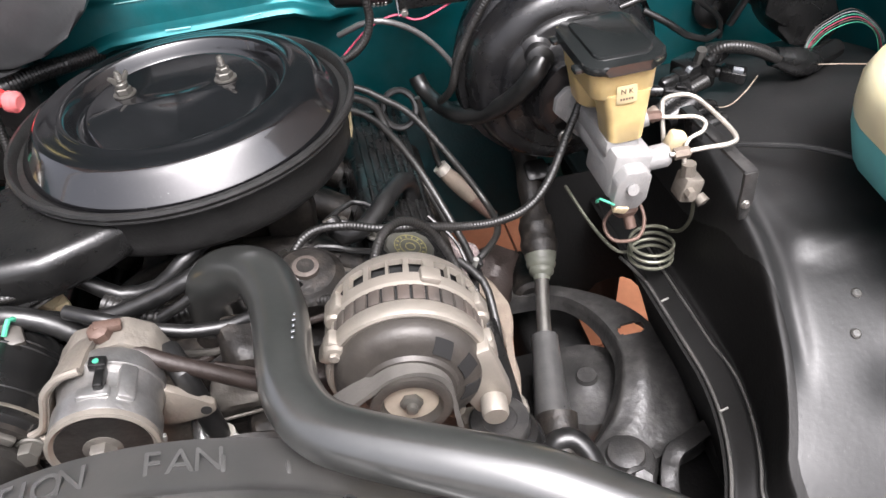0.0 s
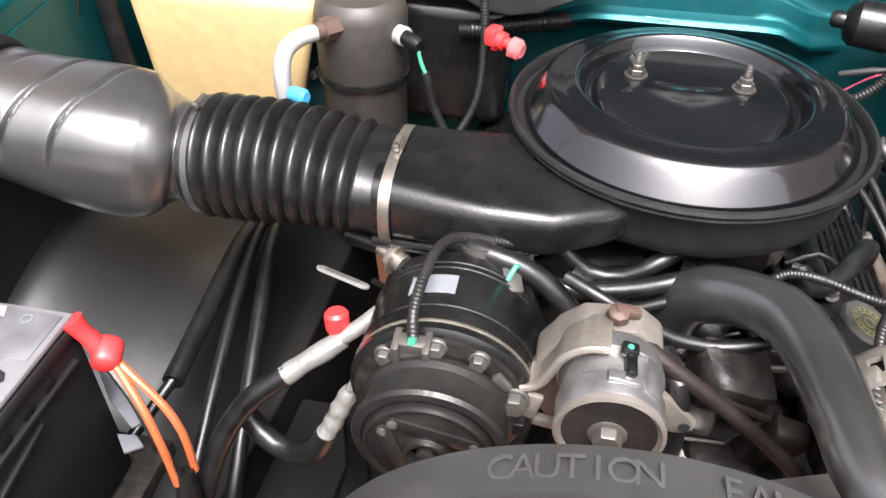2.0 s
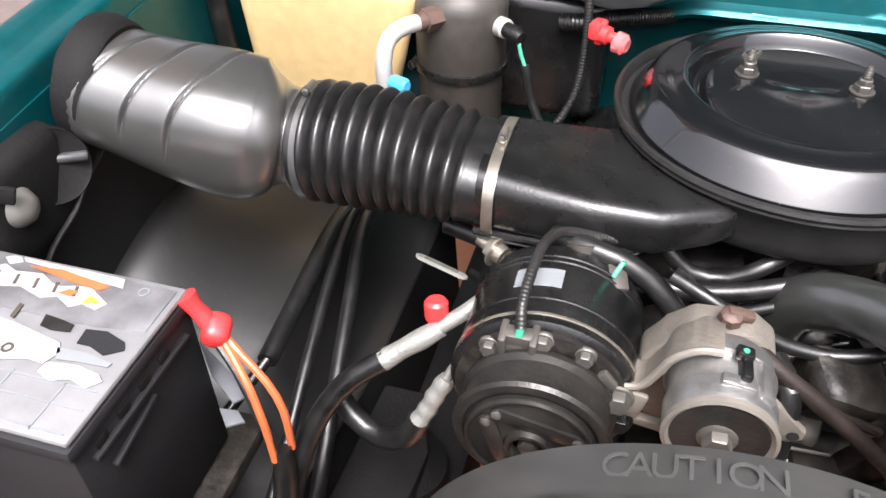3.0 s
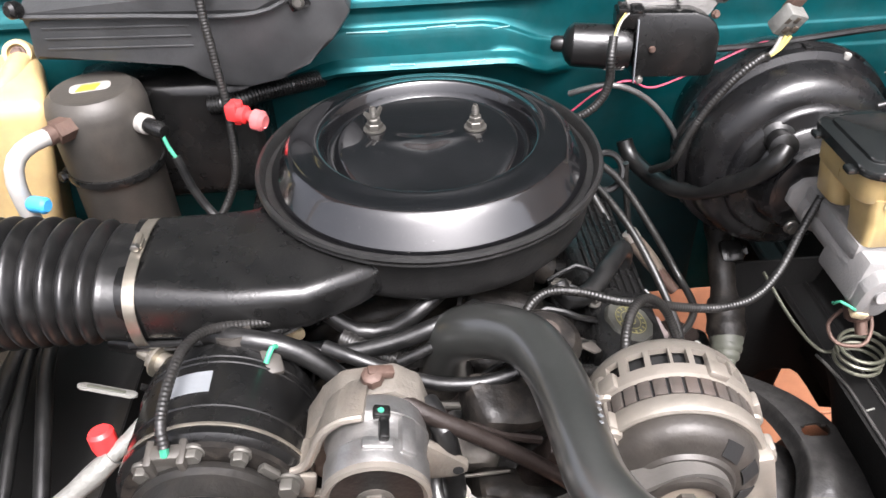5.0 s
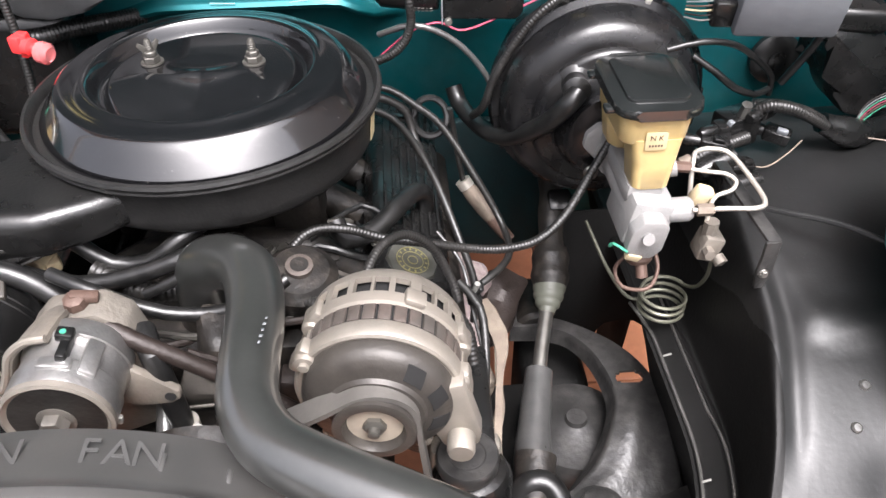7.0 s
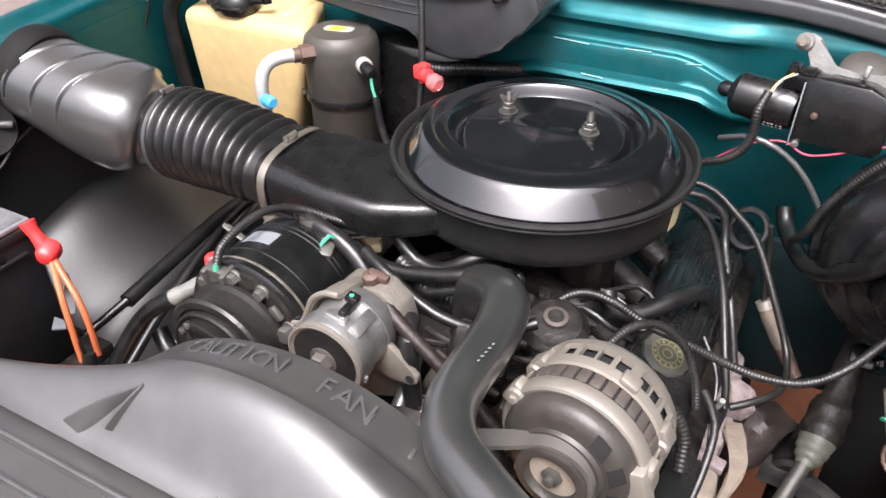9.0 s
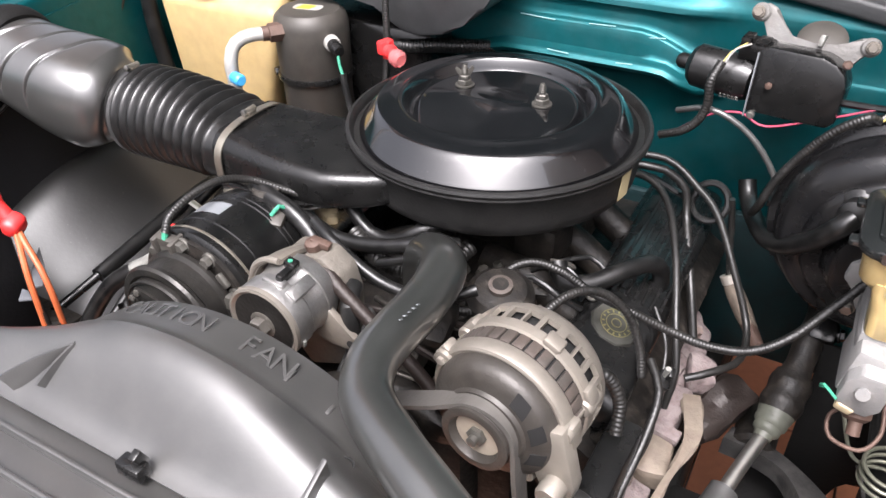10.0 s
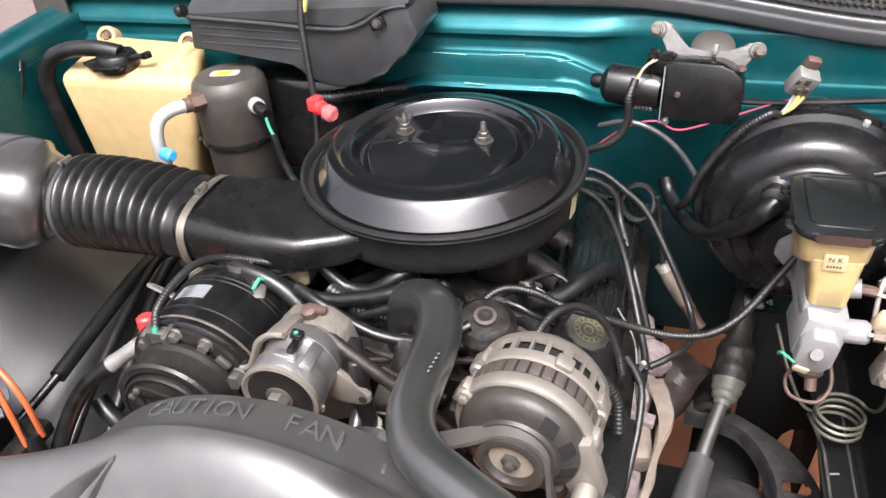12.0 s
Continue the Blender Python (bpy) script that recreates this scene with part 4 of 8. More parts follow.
def heater_front():
    bm = plate([(-0.402, 1.207), (-0.410, 1.158), (-0.252, 1.149), (-0.245, 1.130), (-0.218, 1.116), (-0.188, 1.112), (-0.150, 1.119), (-0.120, 1.137), (-0.092, 1.160), (-0.069, 1.191), (-0.082, 1.226), (-0.111, 1.223), (-0.169, 1.196)], 0.10, None, 0.006)
    return moved(bm, Matrix.Translation((0, 0.195, 0)) @ pose(0, 0, 0, 90, 0, 0))


def heater_lid():
    bm = bmesh.new()
    for p in ((-0.405, 0.142, 1.2105), (-0.168, 0.142, 1.2005), (-0.110, 0.142, 1.2275), (-0.080, 0.146, 1.231), (-0.085, 0.255, 1.262), (-0.405, 0.255, 1.262), (-0.405, 0.150, 1.190), (-0.168, 0.150, 1.185), (-0.085, 0.255, 1.19), (-0.405, 0.255, 1.19)):
        bm.verts.new(p)
    bmesh.ops.convex_hull(bm, input=bm.verts)
    return bm


part("case", heater_front(), HEATER, hv)
part("lid", heater_lid(), HEATER, hv, angle=20)
part("flange", tube([(-0.405, 0.142, 1.207), (-0.30, 0.141, 1.202), (-0.169, 0.141, 1.197), (-0.111, 0.142, 1.224), (-0.082, 0.144, 1.228)], 0.0026, 8), HEATER, hv)
for k in range(3):
    part("rib", box(0.150, 0.002, 0.0018, pose(-0.315, 0.1448, 1.168 + 0.011 * k, 0, 2, 0), 0.0006), HEATER, hv)
pk = part("screw_pocket", box(0.022, 0.006, 0.016, pose(-0.122, 0.1425, 1.206, 0, -18, 0), 0.003), SATIN, hv, "dark screw pocket")
part("screw", hexbolt((-0.122, 0.139, 1.206), (0, -1, 0.2), 0.005, 0.005), STUD, pk)
part("knob", joined(lathe([(0.007, 0), (0.009, 0.004), (0.009, 0.012), (0.006, 0.015), (0, 0.015)], aim((-0.404, 0.146, 1.214), (-0.5, -0.8, 0.2)), 14)), SATIN, hv)
part("blower_case", box(0.22, 0.10, 0.16, pose(-0.30, 0.225, 1.03), 0.02, 3), PLASTIC, hv)
cable("heater_hose", loom([(-0.245, 0.170, 1.082), (-0.215, 0.168, 1.086), (-0.185, 0.185, 1.087), (-0.155, 0.205, 1.084), (-0.12, 0.235, 1.078)], 0.0108, 12, 0.0038), RUBBER, "black ribbed heater hose behind the air cleaner")
cable("wire_loom", loom([(-0.214, 0.132, 1.262), (-0.216, 0.118, 1.215), (-0.212, 0.108, 1.165), (-0.208, 0.098, 1.10), (-0.212, 0.085, 1.04), (-0.235, 0.07, 0.995), (-0.26, 0.06, 0.985)], 0.0048), WIREBLACK, "black corrugated wire loom hanging from the heater box", "wire loom")
cable("wire", tube([(-0.196, 0.135, 1.275), (-0.206, 0.128, 1.250), (-0.213, 0.124, 1.225)], 0.0038, 8), YELLOW, "yellow taped wires at the loom's end", "wire")
vac = thing("vacuum_valve", (-0.195, 0.09, 1.09), "bright red vacuum check valve with a clear end", "valve")
part("body", joined(lathe([(0.009, 0), (0.0095, 0.018), (0.006, 0.020), (0.006, 0.026), (0, 0.026)], aim((-0.200, 0.080, 1.118), (0.9, -0.4, -0.1)), 14), box(0.013, 0.020, 0.018, pose(-0.196, 0.078, 1.120, 0, 0, -20), 0.003), box(0.008, 0.008, 0.026, pose(-0.192, 0.076, 1.118, 0, 10, 0), 0.002)), RED, vac)
part("clear_end", lathe([(0.006, 0), (0.011, 0.003), (0.011, 0.012), (0.007, 0.016), (0, 0.016)], aim((-0.178, 0.069, 1.114), (0.9, -0.4, -0.1)), 16), CLEARRED, vac)

# ---- A/C compressor ----
comp = thing("ac_compressor", (-0.176, -0.28, 0.93), "black cylindrical air conditioning compressor with a steel clutch", "compressor")
CX, CZ = -0.177, 1.000
F = lambda x, y, z: pose(x, y, z, 90, 0, 0)
part("body", lathe([(0.030, -0.205), (0.062, -0.205), (0.069, -0.212), (0.070, -0.218), (0.070, -0.292), (0.0715, -0.294), (0.0715, -0.300), (0.068, -0.303), (0.050, -0.305)], Matrix.Translation((CX, 0, CZ)) @ Matrix(((1, 0, 0, 0), (0, 0, 1, 0), (0, 1, 0, 0), (0, 0, 0, 1))), 56), SATIN, comp, "satin black painted shell")
AXY = Matrix(((1, 0, 0, 0), (0, 0, 1, 0), (0, 1, 0, 0), (0, 0, 0, 1)))


def turned(profile, x, z, seg=48):
    """A lathe whose axis runs along y through (x, z); profile in (radius, y)."""
    return lathe(profile, Matrix.Translation((x, 0, z)) @ AXY, seg)


part("weld_ring", turned([(0.0700, -0.2895), (0.0716, -0.2905), (0.0716, -0.2925), (0.0700, -0.2935)], CX, CZ, 56), STEELBAND, comp, "bare metal seam ring")
part("pulley", turned([(0.030, -0.312), (0.056, -0.312), (0.0575, -0.315), (0.0575, -0.318), (0.0535, -0.321), (0.0535, -0.338), (0.0575, -0.341), (0.0580, -0.345), (0.056, -0.348), (0.050, -0.3485), (0.048, -0.346), (0.030, -0.346)], CX, CZ, 56), CLUTCH, comp, "dull steel belt pulley")
cl = part("clutch_plate", turned([(0.047, -0.347), (0.047, -0.351), (0.045, -0.3525), (0.022, -0.3525), (0.020, -0.354), (0.012, -0.354), (0.011, -0.350), (0, -0.350)], CX, CZ, 48), CLUTCH, comp)
for k in range(3):
    a = radians(78 + 120 * k)
    part("spring_strap", moved(plate(rounded(0.068, 0.012, 0.005), 0.0022, None, 0.0006), Matrix.Translation((CX + 0.0225 * math.cos(a), -0.3540 - 0.0012 * k, CZ + 0.0225 * math.sin(a))) @ pose(0, 0, 0, 90, 0, 0) @ pose(0, 0, 0, 0, 0, math.degrees(a) + 90)), CLUTCH, cl)
    for off in (-0.9, 0.9):
        part("rivet", lathe([(0.0038, 0), (0.0038, 0.0016), (0.002, 0.0026), (0, 0.0026)], Matrix.Translation((CX + 0.0375 * math.cos(a + off), -0.3552 - 0.0012 * k, CZ + 0.0375 * math.sin(a + off))) @ pose(0, 0, 0, 90, 0, 0), 12), STUD, cl)
part("outer_lip", turned([(0.0435, -0.3520), (0.0445, -0.3545), (0.0465, -0.3545), (0.0472, -0.3520)], CX, CZ, 56), CLUTCH, cl)
part("hub_ring", turned([(0.012, -0.3520), (0.0135, -0.3590), (0.0165, -0.3590), (0.0185, -0.3520)], CX, CZ, 40), CLUTCH, cl)
for yy in (-0.226, -0.232, -0.274):
    part("shell_ridge", turned([(0.0700, yy - 0.0012), (0.0708, yy - 0.0005), (0.0708, yy + 0.0005), (0.0700, yy + 0.0012)], CX, CZ, 56), SATIN, comp)
for a in (40, 112):
    part("retaining_clip", moved(box(0.016, 0.006, 0.008, None, 0.002), Matrix.Translation((CX + 0.060 * math.cos(radians(a)), -0.312, CZ + 0.060 * math.sin(radians(a)))) @ pose(0, 0, 0, 0, 90 - a, 0)), STUD, comp)
part("hub_nut", turned([(0.0075, -0.350), (0.0075, -0.357), (0.005, -0.3585), (0, -0.3585)], CX, CZ, 6), BARE, comp, "bright hub nut")
for k, a in enumerate((62, 92, 132, 20)):
    part("bolt", hexbolt((CX + 0.060 * math.cos(radians(a)), -0.308, CZ + 0.060 * math.sin(radians(a))), (0, -1, 0), 0.0062, 0.007), STUD, comp)
part("front_plate", turned([(0.030, -0.303), (0.066, -0.303), (0.066, -0.308), (0.030, -0.312)], CX, CZ, 40), DIRTY, comp)
part("plug", joined(box(0.026, 0.012, 0.020, pose(-0.196, -0.309, 1.058, 10), 0.003), box(0.006, 0.02, 0.024, pose(-0.207, -0.309, 1.056, 10), 0.002), box(0.006, 0.02, 0.024, pose(-0.185, -0.309, 1.056, 10), 0.002)), DM, comp, "grey clutch coil plug")
part("label", sheet(lambda u, v: Vector((CX + 0.0706 * math.sin(radians(-28 + 30 * u)), -0.262 + 0.020 * v, CZ + 0.0706 * math.cos(radians(-28 + 30 * u)))), 8, 2, 0.0004), GREYCONN, comp, "worn pale sticker")
part("port_block", joined(lathe([(0.014, 0), (0.014, 0.012), (0.0, 0.012)], aim((-0.165, -0.205, 1.058), (-0.1, 0.3, 1)), 18), box(0.03, 0.03, 0.02, pose(-0.215, -0.21, 1.035, 0, -30, 0), 0.005)), DM, comp)
cable("wire_loom", loom([(-0.195, -0.312, 1.072), (-0.197, -0.300, 1.084), (-0.196, -0.270, 1.091), (-0.192, -0.235, 1.090), (-0.180, -0.205, 1.078), (-0.150, -0.185, 1.062), (-0.12, -0.175, 1.055)], 0.0042), WIREBLACK, "corrugated loom over the compressor", "wire loom")
cable("wire", tube([(-0.196, -0.313, 1.066), (-0.195, -0.311, 1.074)], 0.0032, 8), GREENW, "green wire end at the compressor plug", "wire")
con = thing("connector_plug", (-0.137, -0.222, 1.05), "small grey connector with green wires", "connector")
part("shell", box(0.016, 0.024, 0.016, pose(-0.137, -0.222, 1.052, 20, 10, 20), 0.003), DM, con)
part("wire_end", tube([(-0.139, -0.228, 1.060), (-0.134, -0.220, 1.068), (-0.131, -0.214, 1.062)], 0.0022, 8), GREENW, con, "green wires")
sw = thing("pressure_switch", (-0.255, -0.17, 1.01), "steel pressure switch with red and black leads", "switch")
part("body", joined(lathe([(0.009, 0), (0.009, 0.014), (0.006, 0.016), (0.006, 0.030), (0, 0.03)], aim((-0.232, -0.185, 1.022), (-0.8, 0.5, 0.1)), 12), hexbolt((-0.240, -0.180, 1.024), (-0.8, 0.5, 0.1), 0.011, 0.008)), STEELBAND, sw)
part("lead", tube([(-0.256, -0.166, 1.026), (-0.262, -0.160, 1.032), (-0.258, -0.150, 1.030)], 0.004, 8), RED, sw)

# A/C lines at the compressor
l1 = thing("ac_hose", (-0.30, -0.26, 0.95), "black refrigerant hose with white crimped fitting", "hose", "refrigerant hoses")
part("pipe", tube([(-0.232, -0.225, 1.018), (-0.255, -0.240, 1.000), (-0.285, -0.258, 0.982)], 0.0068, 12), CRIMP, l1, "whitish aluminium pipe")
part("crimp", taper([(-0.270, -0.250, 0.990), (-0.285, -0.259, 0.981), (-0.300, -0.267, 0.972), (-0.315, -0.275, 0.962)], [0.0082, 0.0095, 0.0085, 0.0098], 14, 0.004), CRIMP, l1)
part("hose", tube([(-0.312, -0.273, 0.964), (-0.345, -0.290, 0.940), (-0.37, -0.31, 0.90), (-0.38, -0.34, 0.86), (-0.38, -0.39, 0.80)], 0.0098, 14), RUBBER, l1)
part("valve_cap", joined(lathe([(0.0095, 0), (0.0105, 0.004), (0.0105, 0.016), (0.008, 0.019), (0, 0.019)], aim((-0.276, -0.243, 0.992), (-0.1, 0.2, 1)), 12), lathe([(0.006, -0.01), (0.006, 0.0)], aim((-0.276, -0.243, 0.992), (-0.1, 0.2, 1)), 10)), RED, l1, "red service port cap")
l2 = thing("ac_hose", (-0.27, -0.28, 0.92), "lower black refrigerant hose with white crimped fitting", "hose", "refrigerant hoses")
part("pipe", tube([(-0.243, -0.262, 0.985), (-0.255, -0.272, 0.965), (-0.262, -0.277, 0.95)], 0.004, 10), CRIMP, l2)
part("crimp", taper([(-0.258, -0.274, 0.956), (-0.266, -0.280, 0.94), (-0.272, -0.284, 0.925), (-0.280, -0.290, 0.910)], [0.0070, 0.0088, 0.0078, 0.0090, 0.0078, 0.0090, 0.0080, 0.0092], 14, 0.0025), CRIMP, l2)
part("hose", tube([(-0.279, -0.289, 0.912), (-0.292, -0.292, 0.885), (-0.32, -0.285, 0.865), (-0.35, -0.275, 0.875), (-0.365, -0.268, 0.89)], 0.0105, 14), RUBBER, l2)
dip = thing("dipstick_tag", (-0.278, -0.19, 1.0), "pale dipstick loop with a yellow label strip", "tag")
part("strip", plate(rounded(0.052, 0.009, 0.004), 0.003, pose(-0.287, -0.190, 1.003, -25, 8, -12), 0.001), CRIMP, dip)
part("tube", tube([(-0.262, -0.184, 0.998), (-0.250, -0.180, 0.985), (-0.238, -0.170, 0.95), (-0.225, -0.15, 0.88)], 0.0030, 8), SATIN, dip, "black dipstick tube")
part("label", plate(rounded(0.034, 0.005, 0.002), 0.001, pose(-0.287, -0.1905, 1.0055, -25, 8, -12), 0.0002), BOOT, dip)

# ---- belt tensioner housing (silver) ----
PX, PZ = -0.056, 1.040
pump = thing("belt_tensioner", (PX, -0.31, 1.0), "silver aluminium belt tensioner with a rusty centre bolt", "tensioner")
part("housing", turned([(0.020, -0.280), (0.034, -0.280), (0.036, -0.283), (0.0365, -0.300), (0.0352, -0.302), (0.0352, -0.318), (0.0368, -0.320), (0.0368, -0.340), (0.0355, -0.343), (0.0335, -0.343), (0.0325, -0.340), (0.0, -0.338)], PX, PZ, 56), SILVER, pump)
part("seam_ring", turned([(0.0362, -0.2985), (0.0376, -0.2975), (0.0376, -0.2950), (0.0362, -0.2940)], PX, PZ, 56), SILVER, pump)
part("groove", box(0.0012, 0.018, 0.003, Matrix.Translation((PX + 0.0225, -0.308, PZ + 0.0282)) @ pose(0, 0, 0, 0, 38, 0), 0.0005), DARKFACE, pump, "dark seam groove")
part("tab", box(0.007, 0.004, 0.006, Matrix.Translation((PX + 0.034, -0.334, PZ - 0.014)) @ pose(0, 0, 0, 0, 100, 0), 0.001), CRIMP, pump, "pale retaining tab")
part("face", turned([(0.0322, -0.3405), (0.0315, -0.3425), (0.0, -0.3425)], PX, PZ, 40), DARKFACE, pump, "rust-stained dark face plate")
part("rim", turned([(0.0320, -0.342), (0.0345, -0.3445), (0.0372, -0.3435), (0.0372, -0.339), (0.0345, -0.338)], PX, PZ, 56), ALLOY, pump, "brassy rolled rim")
part("centre_bolt", hexbolt((PX - 0.001, -0.343, PZ - 0.001), (0, -1, 0), 0.0098, 0.009), ALLOY_DULL, pump, "tarnished hex bolt")
part("clip", joined(box(0.007, 0.022, 0.012, pose(PX + 0.008, -0.314, PZ + 0.037, 0, 12, 0), 0.002), box(0.012, 0.010, 0.007, pose(PX + 0.007, -0.304, PZ + 0.042, 0, 12, 0), 0.002)), SATIN, pump, "small black clip with a green dot")
part("dot", lathe([(0.0022, 0), (0.0022, 0.001), (0, 0.001)], pose(PX + 0.007, -0.305, PZ + 0.0452), 10), GREENW, pump)
part("boss", joined(box(0.022, 0.010, 0.006, pose(PX + 0.004, -0.3245, PZ + 0.0355, 0, 8, 0), 0.002), box(0.012, 0.03, 0.01, pose(PX + 0.022, -0.315, PZ + 0.027, 0, 38, 0), 0.002)), SILVER, pump)
em = Matrix.Translation((PX + 0.026, -0.296, PZ - 0.024)) @ pose(0, 0, 0, 90, 25, 0)
ear = part("ear", plate([(-0.004, -0.016), (0.016, -0.014), (0.036, -0.004), (0.041, 0.004), (0.038, 0.012), (0.028, 0.014), (0.010, 0.020), (-0.004, 0.026)], 0.007, em, 0.002), TANBRACKET, pump, "cast mounting ear")
# Both bolt holes are black discs standing in for shade.
part("hole", moved(lathe([(0.0042, 0), (0.0042, 0.0008), (0, 0.0008)], pose(0.033, 0.004, 0.0035), 16), em), HOLESHADE, ear, "black disc painted as the shade in a bolt hole")
part("hole", moved(lathe([(0.0042, 0), (0.0042, 0.0008), (0, 0.0008)], pose(0.033, 0.004, -0.0043), 16), em), HOLESHADE, ear)
brk = thing("accessory_bracket", (-0.08, -0.26, 0.97), "dusty tan cast aluminium accessory bracket", "bracket")
part("web", moved(plate([(-0.112, 0.985), (-0.110, 1.030), (-0.096, 1.050), (-0.080, 1.068), (-0.040, 1.072), (-0.022, 1.058), (-0.016, 1.03), (-0.02, 0.95), (-0.07, 0.93)], 0.030, None, 0.004), Matrix.Translation((0, -0.262, 0)) @ pose(0, 0, 0, 90, 0, 0)), TANBRACKET, brk)
front_curve = spline([(-0.134, -0.306, 1.024), (-0.120, -0.306, 1.028), (-0.108, -0.306, 1.033), (-0.100, -0.306, 1.048), (-0.092, -0.306, 1.066), (-0.078, -0.306, 1.078), (-0.062, -0.306, 1.081)], 0.003)
part("arm", sheet(lambda u, v: front_curve[int(u * (len(front_curve) - 1))] + Vector((0.004 * v, 0.056 * v, -0.016 * v * v)), 40, 6, 0.004), TANBRACKET, brk)
part("rim", ringed(front_curve, lambda i, s: circle(0.0028, 8)), ALLOY, brk, "paler aluminium bracket edge")
part("bolt", hexbolt((-0.121, -0.310, 1.019), (0, -1, 0.1), 0.0085, 0.010), STUD, brk, "dark hex bolt")
part("tab", box(0.034, 0.006, 0.026, pose(-0.119, -0.306, 1.014, 0, 12, 0), 0.003), TANBRACKET, brk)
part("bolt", hexbolt((-0.116, -0.308, 0.992), (0, -1, 0.1), 0.007, 0.008), SATIN, brk)
part("lower_arm", box(0.045, 0.008, 0.008, pose(-0.105, -0.300, 0.990, 0, 10, 0), 0.002), TANBRACKET, brk)
part("knob", joined(lathe([(0.008, 0), (0.009, 0.004), (0.008, 0.009), (0.005, 0.011), (0, 0.011)], pose(-0.056, -0.264, 1.070, 10), 8), box(0.020, 0.009, 0.007, pose(-0.050, -0.262, 1.077, 0, 15, 10), 0.002)), COPPER, brk, "rusty brown bolt head")
cable("coolant_pipe", tube([(-0.060, -0.262, 1.062), (-0.040, -0.272, 1.060), (-0.021, -0.280, 1.050), (0.015, -0.284, 1.026), (0.057, -0.286, 0.993), (0.100, -0.290, 0.955)], 0.0066, 12), DARKRUST, "brown rusty steel pipe under the hose", "pipe")
cable("bypass_hose", tube([(-0.018, -0.262, 1.040), (-0.008, -0.284, 1.034), (-0.003, -0.290, 1.000), (-0.001, -0.291, 0.968), (-0.002, -0.290, 0.945), (0.004, -0.284, 0.90)], 0.0090, 12), RUBBER, "black bypass hose below the tensioner")
bc = thing("hose_clip", (0.000, -0.291, 0.955), "bright steel spring hose clip", "clip")
part("band", lathe([(0.0115, -0.005), (0.0125, -0.005), (0.0125, 0.005), (0.0115, 0.005)], aim((-0.001, -0.2905, 0.957), (0.0, 0.0, -1)), 20), BRAKELINE, bc)
part("ear", box(0.010, 0.008, 0.006, pose(0.012, -0.297, 0.960, 0, 20, -30), 0.0015), WHITE, bc, "pale clip ear")

# ---- upper radiator hose ----
uh = thing("radiator_hose", (0.08, -0.35, 1.0), "thick dark grey-green rubber upper radiator hose", "radiator hose")
part("hose", taper([(0.000, -0.164, 0.970), (0.003, -0.170, 1.000), (0.011, -0.180, 1.026), (0.026, -0.194, 1.044), (0.045, -0.212, 1.058), (0.062, -0.236, 1.069), (0.072, -0.268, 1.075), (0.077, -0.305, 1.080), (0.079, -0.345, 1.085), (0.083, -0.378, 1.086),
                    (0.100, -0.408, 1.086), (0.138, -0.434, 1.087), (0.178, -0.456, 1.087), (0.215, -0.476, 1.084), (0.26, -0.502, 1.07), (0.285, -0.517, 1.06)], [0.0245, 0.0235, 0.022, 0.0205, 0.0195, 0.0195, 0.0195, 0.0195, 0.020], 28, 0.006), HOSE, uh)
part("printed_mark", joined(*[box(0.0052, 0.0016 + 0.0008 * (k % 2), 0.0006, Matrix.Translation((0.0888 + 0.0006 * k, -0.345 + 0.0052 * k, 1.1060)) @ pose(0, 0, 0, 0, 32, 95), 0.0002) for k in range(5)]), GREYCONN, uh, "worn pale printed bars")
th = thing("thermostat_housing", (-0.01, -0.23, 0.98), "dark cast thermostat housing on the intake manifold", "housing")
part("neck", taper([(-0.002, -0.160, 0.930), (0.000, -0.163, 0.958), (0.002, -0.167, 0.990)], [0.034, 0.026, 0.0225], 24), DIRTY, th)
part("flange", box(0.09, 0.055, 0.012, pose(0.0, -0.162, 0.948, 0, 0, 20), 0.005), DIRTY, th)

# ---- alternator ----
AX, AZ = 0.154, 1.020
alt = thing("alternator", (AX, -0.29, 0.95), "cast aluminium alternator with dark stator and belt pulley", "alternator")
part("front_housing", turned([(0.020, -0.3400), (0.034, -0.3405), (0.036, -0.3375), (0.044, -0.3360), (0.0500, -0.3335), (0.0535, -0.3300), (0.0552, -0.3260), (0.0558, -0.3200), (0.0558, -0.312)], AX, AZ, 56), ALTSHELL, alt, "brown-grey front shell")
part("front_ring", turned([(0.0555, -0.3200), (0.0585, -0.3215), (0.0608, -0.3205), (0.0618, -0.3185), (0.0622, -0.3085), (0.0610, -0.3065), (0.055, -0.306)], AX, AZ, 72), ALLOY, alt, "pale cast front ring")
part("stator", turned([(0.055, -0.308), (0.0580, -0.307), (0.0585, -0.305), (0.0585, -0.290), (0.0580, -0.288), (0.055, -0.287)], AX, AZ, 72), HOLESHADE, alt, "dark laminated stator band")


